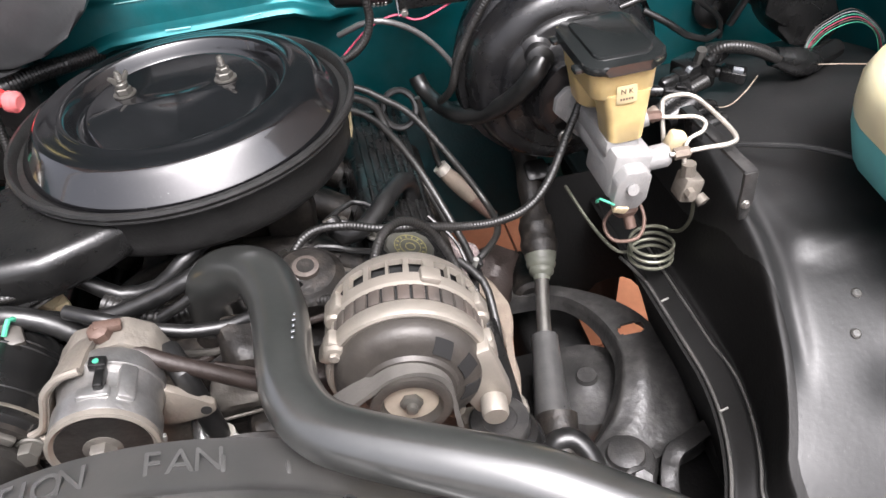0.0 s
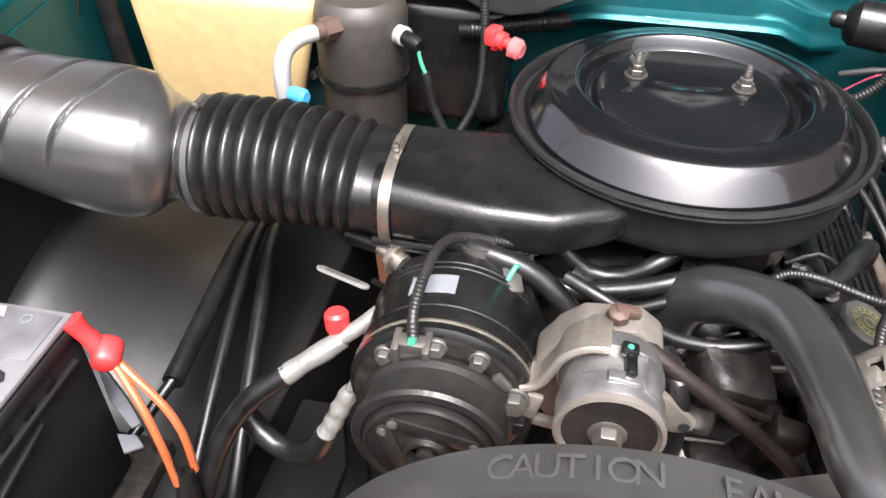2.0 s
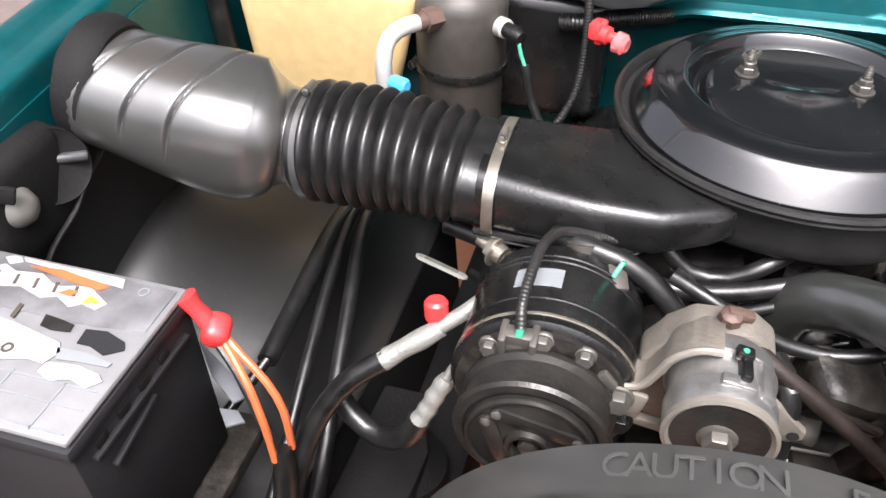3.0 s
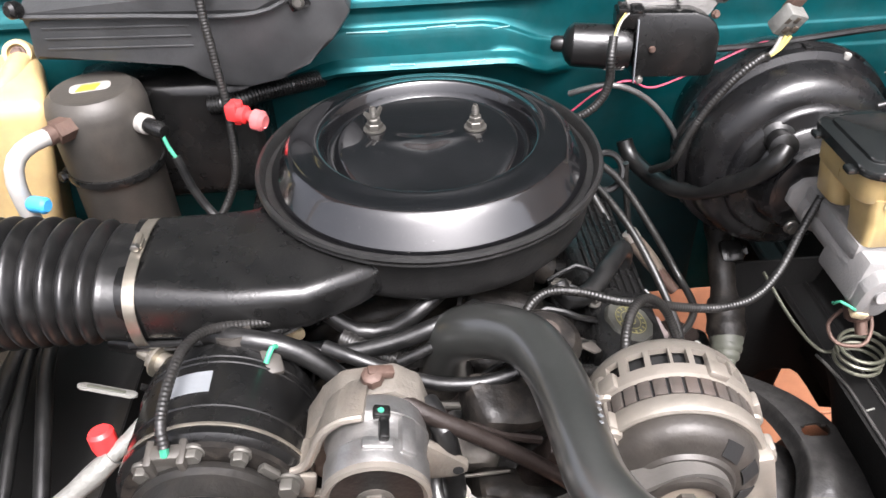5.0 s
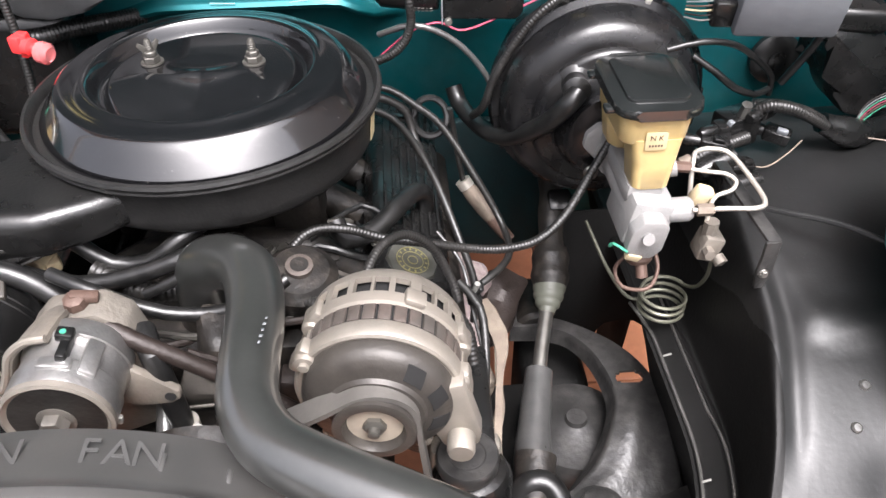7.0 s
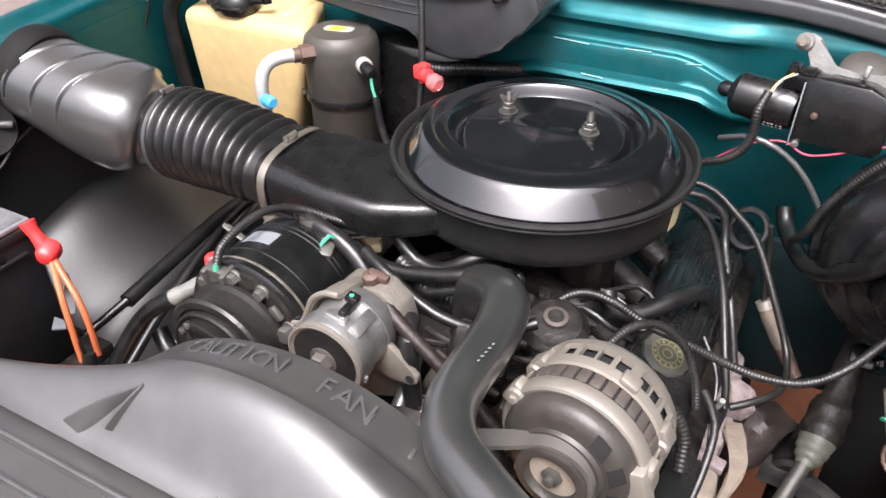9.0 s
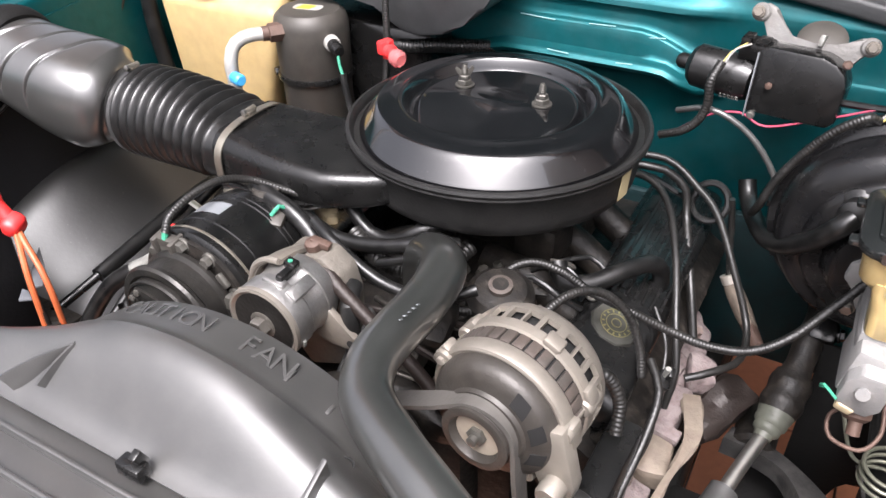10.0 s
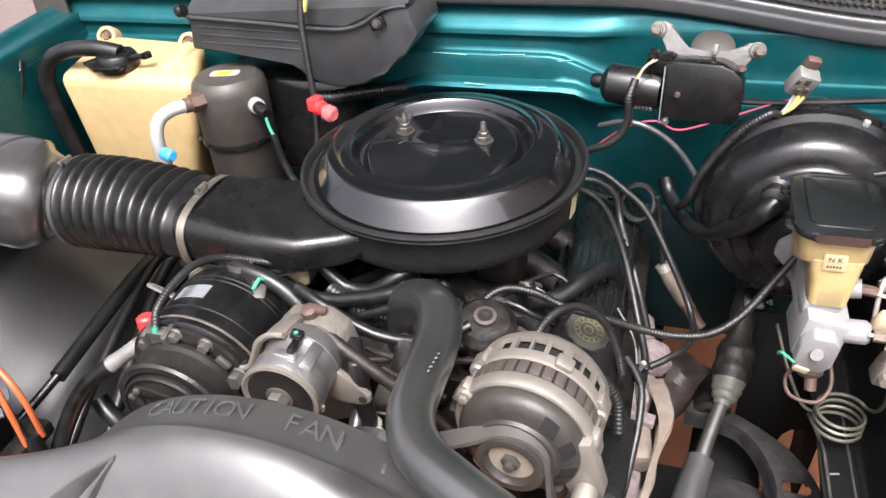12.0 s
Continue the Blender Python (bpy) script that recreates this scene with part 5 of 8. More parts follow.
def rear_shell():
    """The rear casting: a drum with square cooling openings cut through it."""
    prof = [(0.0600, -0.2905), (0.0625, -0.2890), (0.0630, -0.2860), (0.0630, -0.2800), (0.0630, -0.2720), (0.0627, -0.2650), (0.0605, -0.2555), (0.0560, -0.2490), (0.0480, -0.2445), (0.0300, -0.2425), (0.004, -0.2420)]
    seg = 180
    slots = (102, 88.5, 75, 57.5, 44.5, 30, 14, 0, -14, -30, 118, 135, 160, 175, 190, 205)
    bm = bmesh.new()
    rings = [[bm.verts.new((AX + r * math.cos(radians(2 * i)), y, AZ + r * math.sin(radians(2 * i)))) for i in range(seg)] for r, y in prof]
    for k, (p, q) in enumerate(zip(rings, rings[1:])):
        for i in range(seg):
            a = 2 * i + 1
            if k in (3, 4) and any(abs((a - d + 180) % 360 - 180) < 5.2 for d in slots):
                continue
            bm.faces.new([p[i], p[(i + 1) % seg], q[(i + 1) % seg], q[i]])
    bmesh.ops.recalc_face_normals(bm, faces=bm.faces)
    bmesh.ops.solidify(bm, geom=list(bm.faces), thickness=0.0045)
    return bm


rear = part("rear_housing", rear_shell(), ALLOY, alt, "pale cast rear housing with square openings")
# Black drum gives the openings their inner shade by colour.
part("winding_cavity", turned([(0.030, -0.289), (0.0545, -0.289), (0.0545, -0.256), (0.030, -0.252)], AX, AZ, 40), HOLESHADE, rear, "black drum painted as the shade behind the openings")
for deg in (140, 66, 20):
    a = radians(deg)
    part("rear_boss", box(0.016, 0.014, 0.007, Matrix.Translation((AX + 0.0630 * math.cos(a), -0.2825, AZ + 0.0630 * math.sin(a))) @ pose(0, 0, 0, 0, 90 - deg, 0), 0.002), ALLOY, rear)
for deg in (150, 8):
    a = radians(deg)
    part("front_boss", box(0.024, 0.015, 0.012, Matrix.Translation((AX + 0.0610 * math.cos(a), -0.3135, AZ + 0.0610 * math.sin(a))) @ pose(0, 0, 0, 0, 90 - deg, 0), 0.003), ALLOY, alt, "square cast boss")
for k in range(34):
    a = radians(360 / 34 * k)
    part("stator_tooth", box(0.0090, 0.0150, 0.0034, Matrix.Translation((AX + 0.0588 * math.cos(a), -0.2975, AZ + 0.0588 * math.sin(a))) @ pose(0, 0, 0, 0, 90 - math.degrees(a), 0), 0.0008), LAMIN, alt)
for a in (148, 12, -60, -130):
    r = radians(a)
    ex, ez = AX + 0.0590 * math.cos(r), AZ + 0.0590 * math.sin(r)
    part("through_bolt_ear", joined(turned([(0.0035, -0.3245), (0.0075, -0.324), (0.0085, -0.321), (0.0085, -0.308), (0.0070, -0.306)], ex, ez, 16), turned([(0.0065, -0.292), (0.0080, -0.290), (0.0080, -0.274), (0.0060, -0.270), (0.0, -0.270)], ex, ez, 16), turned([(0.0028, -0.308), (0.0028, -0.288)], ex, ez, 8), hexbolt((ex, -0.3245, ez), (0, -1, 0), 0.0042, 0.003, False)), ALLOY, alt)
part("mount_ear", joined(plate([(-0.014, -0.014), (0.012, -0.014), (0.016, 0.0), (0.010, 0.056), (-0.024, 0.050), (-0.022, 0.012)], 0.016, Matrix.Translation((0.213, -0.322, 0.985)) @ pose(0, 0, 0, 90, -8, 0), 0.003),
                         turned([(0.003, -0.346), (0.0090, -0.346), (0.0105, -0.343), (0.0105, -0.315), (0.009, -0.312)], 0.2135, 0.984, 20)), ALLOY, alt, "cast mounting ear with a bolt")
part("winding_wire", turned([(0.0580, -0.3075), (0.0600, -0.3070), (0.0600, -0.3060), (0.0580, -0.3055)], AX, AZ, 72), COPPER, alt, "thin coppery line beside the stator")
# Fan openings are black patches on the shell, shade painted rather than cut.
for deg in (-30, 4, 38):
    part("fan_slot", sheet(lambda u, v: Vector((AX + (0.0405 + 0.0115 * v) * math.cos(radians(deg + (22 - 6 * v) * u + 8 * v)), -0.3383 + 0.0055 * v, AZ + (0.0405 + 0.0115 * v) * math.sin(radians(deg + (22 - 6 * v) * u + 8 * v)))), 6, 3, 0.0008), HOLESHADE, alt, "black patch painted as the shade in a fan opening")
pl = part("pulley", turned([(0.012, -0.326), (0.0285, -0.326), (0.0300, -0.328), (0.0285, -0.330), (0.0275, -0.3305)] + [p for k in range(6) for p in ((0.0275, -0.3310 - 0.0032 * k), (0.0258, -0.3326 - 0.0032 * k))] + [(0.0275, -0.3505), (0.0295, -0.3515), (0.0295, -0.3545), (0.0270, -0.3555), (0.0225, -0.3550), (0.0205, -0.3500), (0.0200, -0.3440), (0.008, -0.3430)], AX, AZ, 48), ALTSHELL, alt, "grooved belt pulley")
part("dish", turned([(0.0198, -0.3485), (0.0185, -0.3465), (0.0125, -0.3450), (0.0, -0.344)], AX, AZ, 40), DISH, pl, "pale rust-tinted inner dish")
part("nut", joined(turned([(0.0085, -0.343), (0.0085, -0.352), (0.006, -0.3535), (0.004, -0.3535)], AX, AZ, 6), turned([(0.0042, -0.350), (0.0042, -0.358), (0.002, -0.359), (0, -0.359)], AX, AZ, 14), turned([(0.0132, -0.343), (0.0132, -0.3468), (0.008, -0.348)], AX, AZ, 24)), STUD, pl, "dull steel shaft nut")


def belt_loop():
    r = 0.0300
    path = [Vector((0.055, -0.341, 1.000)), Vector((0.085, -0.341, 1.016)), Vector((0.115, -0.341, 1.031))]
    for d in range(128, -8, -8):
        path.append(Vector((AX + r * math.cos(radians(d)), -0.341, AZ + r * math.sin(radians(d)))))
    path += [Vector((0.186, -0.341, 0.985)), Vector((0.190, -0.341, 0.94)), Vector((0.196, -0.341, 0.87)), Vector((0.20, -0.341, 0.80))]
    return ringed(path, lambda i, s: [(-0.0095, -0.002), (0.0095, -0.002), (0.0095, 0.002), (-0.0095, 0.002)], up=None)


ALT = Matrix.Translation((0.154, -0.351, 0)) @ pose(0, 0, 0, 0, 0, -6.5) @ Matrix.Translation((-0.154, 0.351, 0))
for ob in alt.children_recursive:
    ob.data.transform(ALT)
single("drive_belt", belt_loop(), BELT, "grey-black ribbed drive belt over the alternator pulley", "belt")

# ---- engine: block, heads, valve cover, manifold ----
eng = thing("engine", (0, 0, 0.6), "greasy black V8 engine with rusty exhaust manifold", "engine")
part("block", box(0.30, 0.52, 0.34, pose(0, 0.0, 0.72), 0.03, 2), DIRTY, eng)
part("timing_cover", joined(box(0.22, 0.06, 0.30, pose(0.0, -0.262, 0.765), 0.02), lathe([(0.05, -0.29), (0.07, -0.30), (0.06, -0.325), (0, -0.325)], Matrix.Translation((0.01, 0, 0.90)) @ AXY, 28)), DIRTY, eng)
im = part("intake_manifold", box(0.19, 0.40, 0.05, pose(0, -0.01, 0.93), 0.015), DIRTY, eng)
for sx in (-1, 1):
    for yy in (-0.14, -0.06, 0.04, 0.12):
        part("runner", tube([(0.02 * sx, yy, 0.955), (0.08 * sx, yy - 0.01, 0.950), (0.130 * sx, yy - 0.015, 0.92)], 0.019, 12), DIRTY, im)
part("throttle_body", joined(box(0.13, 0.11, 0.075, pose(0, 0.01, 0.995), 0.01), box(0.05, 0.06, 0.05, pose(0.075, -0.03, 0.985), 0.006)), DIRTY, eng)
for sx in (-1, 1):
    vm = Matrix.Translation((0.181 * sx, 0.015, 0.928)) @ pose(0, 0, 0, 0, 22 * sx, 0)
    vc = part("valve_cover", joined(moved(box(0.086, 0.43, 0.050, None, 0.014, 3), vm), moved(box(0.098, 0.445, 0.010, None, 0.004), vm @ pose(0, 0, -0.028))), SATIN, eng, "black valve cover")
    for k in range(7):
        part("rib", moved(box(0.004, 0.26, 0.004, None, 0.001), vm @ pose(-0.030 + 0.010 * k, 0.06, 0.0260)), SATIN, vc)
    part("head", moved(box(0.10, 0.45, 0.09, None, 0.01), Matrix.Translation((0.180 * sx, 0, 0.855)) @ pose(0, 0, 0, 0, 35 * sx, 0)), DIRTY, eng)
oilm = aim((0.183, -0.104, 0.944), (0.35, -0.10, 0.92))
cap = part("oil_cap", lathe([(0.022, -0.006), (0.022, 0.002), (0.0265, 0.004), (0.0275, 0.010), (0.0255, 0.014), (0.0, 0.014)], oilm, 10), OILCAP, eng, "black oil filler cap")
for r0, r1 in ((0.0170, 0.0164), (0.0112, 0.0106), (0.0055, 0.0047)):
    part("printed_ring", lathe([(r1, 0.0143), (r1, 0.0150), (r0, 0.0150), (r0, 0.0143)], oilm, 40, False), GOLD, cap, "gold printed ring")
for k in range(14):
    part("printed_mark", moved(box(0.0026, 0.0016, 0.0006, None, 0), oilm @ pose(0, 0, 0, 0, 0, 360 / 14 * k) @ pose(0.0141, 0, 0.0146)), GOLD, cap)
def casting(sx, sy, sz, m, rough=0.004, seed=0.0):
    """A rough sand-cast block: a rounded box with an uneven skin."""
    bm = box(sx, sy, sz, None, min(sx, sy, sz) * 0.22, 2)
    bmesh.ops.subdivide_edges(bm, edges=[e for e in bm.edges if e.calc_length() > 0.012], cuts=4, use_grid_fill=True)
    for v in bm.verts:
        q = v.co * 38 + Vector((seed, 2 * seed, 0))
        v.co += rough * Vector((noise.noise(q), noise.noise(q + Vector((9, 0, 0))), noise.noise(q + Vector((0, 9, 0)))))
    return moved(bm, m)


ex = part("exhaust_manifold", casting(0.034, 0.27, 0.040, pose(0.246, -0.055, 0.838, 1, 15, -2), 0.006, 1.0), MANIFOLD, eng, "pinkish rusty exhaust manifold log")
for k, yy in enumerate((-0.03, 0.07)):
    part("port_runner", casting(0.050, 0.048, 0.042, pose(0.226, yy, 0.858, 6 * (-1) ** k, 30, 5 * k), 0.006, 3.0 + k), MANIFOLD, ex)
part("port_runner", casting(0.040, 0.072, 0.044, pose(0.252, -0.100, 0.852, 8, 12, -6), 0.006, 3.0), MANIFOLD, ex)
part("port_runner", casting(0.036, 0.056, 0.036, pose(0.260, -0.166, 0.846, 4, 6, 4), 0.005, 5.0), SHIELD, ex, "dusty tan runner")
part("flange_step", box(0.034, 0.016, 0.012, pose(0.262, -0.140, 0.868, 6, 4, -8), 0.002), MANIFOLD, ex)
part("front_outlet", casting(0.030, 0.070, 0.036, pose(0.254, -0.236, 0.834, 10, 14, 6), 0.007, 9.0), MANIFOLD, ex)
for yy in (-0.235, -0.165, -0.075, 0.02, 0.10):
    part("manifold_bolt", hexbolt((0.246 + 0.01 * math.sin(40 * yy), yy, 0.886), (0.6, 0, 0.8), 0.006, 0.007), IRON, ex)
shield_mid = spline([(0.2745, -0.080, 0.878), (0.284, -0.110, 0.878), (0.291, -0.138, 0.876), (0.2885, -0.169, 0.875), (0.280, -0.2195, 0.873), (0.2735, -0.265, 0.870), (0.262, -0.330, 0.866)], 0.004)
shield = part("heat_shield", ringed(shield_mid, lambda i, s: [(-w, -0.0012) for w in ((0.0110 + 0.0016 * math.sin(90 * s)) * smooth(-0.012, 0.012, s) - 0.0062 * smooth(0.05, 0.10, s),)] + [(w, -0.0012) for w in ((0.0110 + 0.0020 * math.sin(70 * s + 1)) * smooth(-0.012, 0.012, s) - 0.0062 * smooth(0.05, 0.10, s),)] + [(0.010 - 0.0062 * smooth(0.05, 0.10, s), 0.0012), (-0.010 + 0.0062 * smooth(0.05, 0.10, s), 0.0012)], up=(0, 0, 1)), SHIELD, eng, "bent tan heat shield strip")
part("rear_outlet", casting(0.050, 0.105, 0.048, pose(0.300, -0.045, 0.832, 4, 28, -24), 0.009, 13.0), DARKRUST, ex, "dark rusty manifold outlet")
part("outlet_lug", casting(0.034, 0.040, 0.030, pose(0.276, -0.028, 0.866, 8, 10, 20), 0.006, 17.0), MANIFOLD, ex)
for ob in [ex, shield] + list(ex.children_recursive):
    ob.data.transform(Matrix.Translation((-0.008, 0.058, -0.064)))
part("water_pump", joined(lathe([(0.055, -0.30), (0.055, -0.33), (0.03, -0.345), (0, -0.345)], Matrix.Translation((0.0, 0, 0.875)) @ AXY, 28), casting(0.085, 0.036, 0.040, pose(0.055, -0.268, 0.918, 0, 24, 0), 0.005, 31.0)), DIRTY, eng)
part("brace", casting(0.030, 0.020, 0.060, pose(0.078, -0.262, 0.955, 6, 25, 0), 0.004, 37.0), DARKRUST, eng, "rusty brace")
dz = part("distributor_cover", lathe([(0.03, 0), (0.034, 0.01), (0.034, 0.03), (0.026, 0.038), (0.01, 0.040), (0.008, 0.046), (0, 0.046)], aim((0.085, -0.165, 0.975), (0.1, -0.2, 1)), 28), DIRTY, eng, "round black egr valve")
part("egr_top", lathe([(0.012, 0.040), (0.012, 0.045), (0.007, 0.046), (0.007, 0.043)], aim((0.085, -0.165, 0.975), (0.1, -0.2, 1)), 20), LAMIN, dz)
part("red_clip", joined(box(0.006, 0.004, 0.004, pose(0.070, -0.178, 1.004, 20, 0, 30), 0.001), box(0.003, 0.009, 0.003, pose(0.073, -0.175, 1.005, 20, 0, -10), 0.001)), RED, eng)
part("front_casting", casting(0.058, 0.050, 0.046, pose(0.040, -0.238, 1.000, 18, 14, 12), 0.004, 21.0), DIRTY, eng, "greasy black front casting")
part("dusty_casting", casting(0.052, 0.030, 0.036, pose(0.012, -0.240, 0.945, 24, 4, -4), 0.005, 25.0), ALLOY_DULL, eng, "dusty tan casting behind the belt")
part("casting_edge", tube([(-0.014, -0.272, 0.957), (0.012, -0.270, 0.956), (0.046, -0.264, 0.950)], 0.0016, 8), ALLOY_DULL, eng, "thin casting edge in dull aluminium")
part("oil_pipe", taper([(-0.024, -0.232, 0.985), (-0.018, -0.262, 0.975), (-0.014, -0.300, 0.955), (-0.012, -0.318, 0.940)], [0.0055, 0.0065, 0.0075, 0.0075], 14), TUBEGREY, eng, "satin steel pipe below the tensioner")
part("casting_seam", tube([(0.010, -0.268, 1.018), (0.040, -0.266, 1.000), (0.070, -0.262, 0.985)], 0.004, 8), DARKRUST, eng)
random.seed(11)
for k in range(16):
    bx, by = random.uniform(-0.02, 0.155), random.uniform(-0.185, -0.085)
    part("intake_bolt", hexbolt((bx, by, 0.958 + 0.012 * random.random()), (random.uniform(-0.3, 0.3), -0.2, 1), random.choice((0.005, 0.006, 0.007)), 0.007), random.choice((STUD, IRON, ALLOY_DULL)), im)
for bx, by, bz, rx, ry, rz in ((0.105, -0.125, 0.985, 20, 10, 30), (0.130, -0.150, 0.975, -15, 20, -20), (0.045, -0.190, 0.975, 10, -10, 15), (0.120, -0.085, 0.995, 0, 30, 60), (0.015, -0.185, 0.972, 30, 0, -40)):
    part("linkage_tab", moved(plate([(-0.016, -0.007), (0.012, -0.008), (0.018, 0.0), (0.010, 0.009), (-0.016, 0.006)], 0.003, None, 0.001), pose(bx, by, bz, rx, ry, rz)), random.choice((ALLOY_DULL, CASTGREY, DIRTY)), im)
for k in range(5):
    y0 = -0.19 + 0.03 * k
    cable("throttle_wire", tube([(0.03 + 0.02 * k, y0, 0.985), (0.06 + 0.02 * k, y0 + 0.01, 0.994 + 0.004 * (k % 2)), (0.10 + 0.015 * k, y0 + 0.005, 0.985), (0.135 + 0.008 * k, y0 + 0.02, 0.965)], 0.0022 + 0.0005 * (k % 3), 8), RUBBER, "thin black line across the intake manifold", "wire", "lines on the intake")
# alternator bracket, power steering reservoir
ab = thing("alternator_bracket", (0.24, -0.28, 0.85), "black steel alternator bracket plate", "bracket")
part("plate", box(0.030, 0.110, 0.13, pose(0.2300, -0.255, 0.868, 0, 3, -2), 0.004), PLASTIC, ab)
part("foot", box(0.06, 0.02, 0.05, pose(0.222, -0.30, 0.90), 0.006), TANBRACKET, ab)
ps = thing("power_steering_reservoir", (0.226, -0.315, 0.85), "black power steering reservoir with ribbed cap", "reservoir")
part("body", lathe([(0.032, 0.80), (0.034, 0.81), (0.034, 0.90), (0.028, 0.915), (0.020, 0.918), (0.020, 0.925)], pose(0.226, -0.318, 0), 24), SATIN, ps)
part("cap", lathe([(0.0245, 0.922), (0.0255, 0.925), (0.0255, 0.934), (0.024, 0.936), (0.015, 0.9362), (0.014, 0.9352), (0, 0.9352)], pose(0.222, -0.320, 0), 36), ARMGREY, ps, "dusty grey ribbed cap")

# ---- brake booster, master cylinder ----
bo = thing("brake_booster", (0.41, 0.13, 0.90), "round gloss black steel brake booster on the firewall", "brake booster")
BX, BZ = 0.41, 1.018
part("front_shell", turned([(0.035, 0.000), (0.050, 0.004), (0.056, 0.014), (0.060, 0.030), (0.064, 0.034), (0.078, 0.036), (0.082, 0.039), (0.084, 0.045), (0.098, 0.048), (0.106, 0.056), (0.112, 0.072), (0.114, 0.086), (0.1215, 0.090), (0.1225, 0.094), (0.1225, 0.101), (0.118, 0.104)], BX, BZ, 72), BOOSTER, bo, "gloss black front shell")
part("rear_shell", turned([(0.121, 0.098), (0.1245, 0.103), (0.1245, 0.110), (0.114, 0.114), (0.112, 0.150), (0.10, 0.185), (0.05, 0.225), (0.05, 0.262)], BX, BZ, 64), BOOSTER, bo)
for a in range(0, 360, 30):
    part("crimp_tab", box(0.008, 0.014, 0.004, Matrix.Translation((BX + 0.1235 * math.cos(radians(a)), 0.099, BZ + 0.1235 * math.sin(radians(a)))) @ pose(0, 0, 0, 0, 90 - a, 0), 0.001), BOOSTER, bo)
cv = part("check_valve", joined(lathe([(0.020, 0), (0.019, 0.006), (0.013, 0.010), (0.012, 0.022), (0.015, 0.024), (0.015, 0.030), (0.008, 0.034), (0, 0.034)], aim((0.370, 0.042, 1.068), (-0.15, -1, 0.1)), 20)), RUBBER, bo, "black rubber check valve")
cable("vacuum_hose", tube([(0.366, 0.010, 1.070), (0.356, 0.004, 1.060), (0.338, 0.022, 1.028), (0.312, 0.062, 0.990), (0.291, 0.098, 0.972), (0.272, 0.140, 0.968), (0.258, 0.170, 0.976), (0.252, 0.182, 0.992)], 0.0105, 14), RUBBER, "thick black vacuum hose to the booster")

mc = thing("master_cylinder", (0.41, -0.07, 0.98), "cast aluminium brake master cylinder with amber reservoir", "master cylinder")
part("bore", turned([(0.0, -0.112), (0.014, -0.112), (0.018, -0.109), (0.020, -0.102), (0.020, -0.02), (0.024, -0.018), (0.024, 0.005)], 0.411, 1.006, 24), MCALLOY, mc, "pale cast aluminium bore")
part("valve_block", box(0.042, 0.066, 0.050, pose(0.412, -0.096, 1.002, 0, 10, 0), 0.005), MCALLOY, mc)
part("front_block", moved(plate([(-0.017, 0.012), (-0.018, -0.012), (-0.012, -0.024), (0.010, -0.024), (0.018, -0.012), (0.018, 0.018), (0.010, 0.026), (-0.008, 0.026)], 0.032, None, 0.003), Matrix.Translation((0.409, -0.124, 0.994)) @ pose(0, 0, 0, 98, 4, 0)), MCALLOY, mc)

part("top_rail", box(0.036, 0.11, 0.024, pose(0.410, -0.055, 1.024), 0.006), MCALLOY, mc)
part("flange", plate([(-0.034, -0.008), (-0.024, -0.020), (0.030, -0.020), (0.042, -0.008), (0.042, 0.008), (0.030, 0.020), (-0.024, 0.020), (-0.034, 0.008)], 0.010, Matrix.Translation((0.405, -0.002, 1.010)) @ pose(0, 0, 0, 90, 48, 0), 0.002), MCALLOY, mc)
part("flange_nut", hexbolt((0.385, -0.010, 0.984), (0, -1, 0), 0.006, 0.006), BARE, mc)
part("valve_port", joined(lathe([(0.011, 0), (0.012, 0.004), (0.012, 0.020), (0.009, 0.024), (0.0, 0.024)], aim((0.430, -0.118, 1.012), (1, -0.1, 0.1)), 18), lathe([(0.010, 0), (0.010, 0.018), (0, 0.018)], aim((0.430, -0.075, 1.030), (1, -0.1, 0.2)), 16), lathe([(0.006, 0), (0.006, 0.005), (0, 0.005)], aim((0.408, -0.140, 0.998), (0, -1, 0.25)), 12)), MCALLOY, mc)


def loft(levels):
    """Rounded boxes stacked into one skin: (z, x, y, width, depth, radius) from the bottom up."""
    bm = bmesh.new()
    rings = [[bm.verts.new((x + u, y + v, z)) for u, v in rounded(w, d, r, 5)] for z, x, y, w, d, r in levels]
    n = len(rings[0])
    for a, b in zip(rings, rings[1:]):
        for i in range(n):
            bm.faces.new([a[i], a[(i + 1) % n], b[(i + 1) % n], b[i]])
    bm.faces.new(rings[0][::-1])
    bm.faces.new(rings[-1])
    return bm


def reservoir():
    """A shallow tray over two chambers, the front one deeper."""
    tray = loft([(1.083, 0.408, -0.068, 0.058, 0.086, 0.012), (1.086, 0.408, -0.068, 0.062, 0.090, 0.012), (1.112, 0.408, -0.068, 0.066, 0.094, 0.013)])
    front = loft([(1.031, 0.413, -0.094, 0.030, 0.030, 0.009), (1.034, 0.413, -0.094, 0.036, 0.036, 0.009), (1.060, 0.413, -0.092, 0.040, 0.042, 0.008), (1.088, 0.411, -0.090, 0.048, 0.049, 0.007)])
    rear = loft([(1.046, 0.404, -0.045, 0.030, 0.030, 0.010), (1.052, 0.404, -0.045, 0.042, 0.040, 0.012), (1.088, 0.405, -0.044, 0.054, 0.042, 0.012)])
    return joined(tray, front, rear)


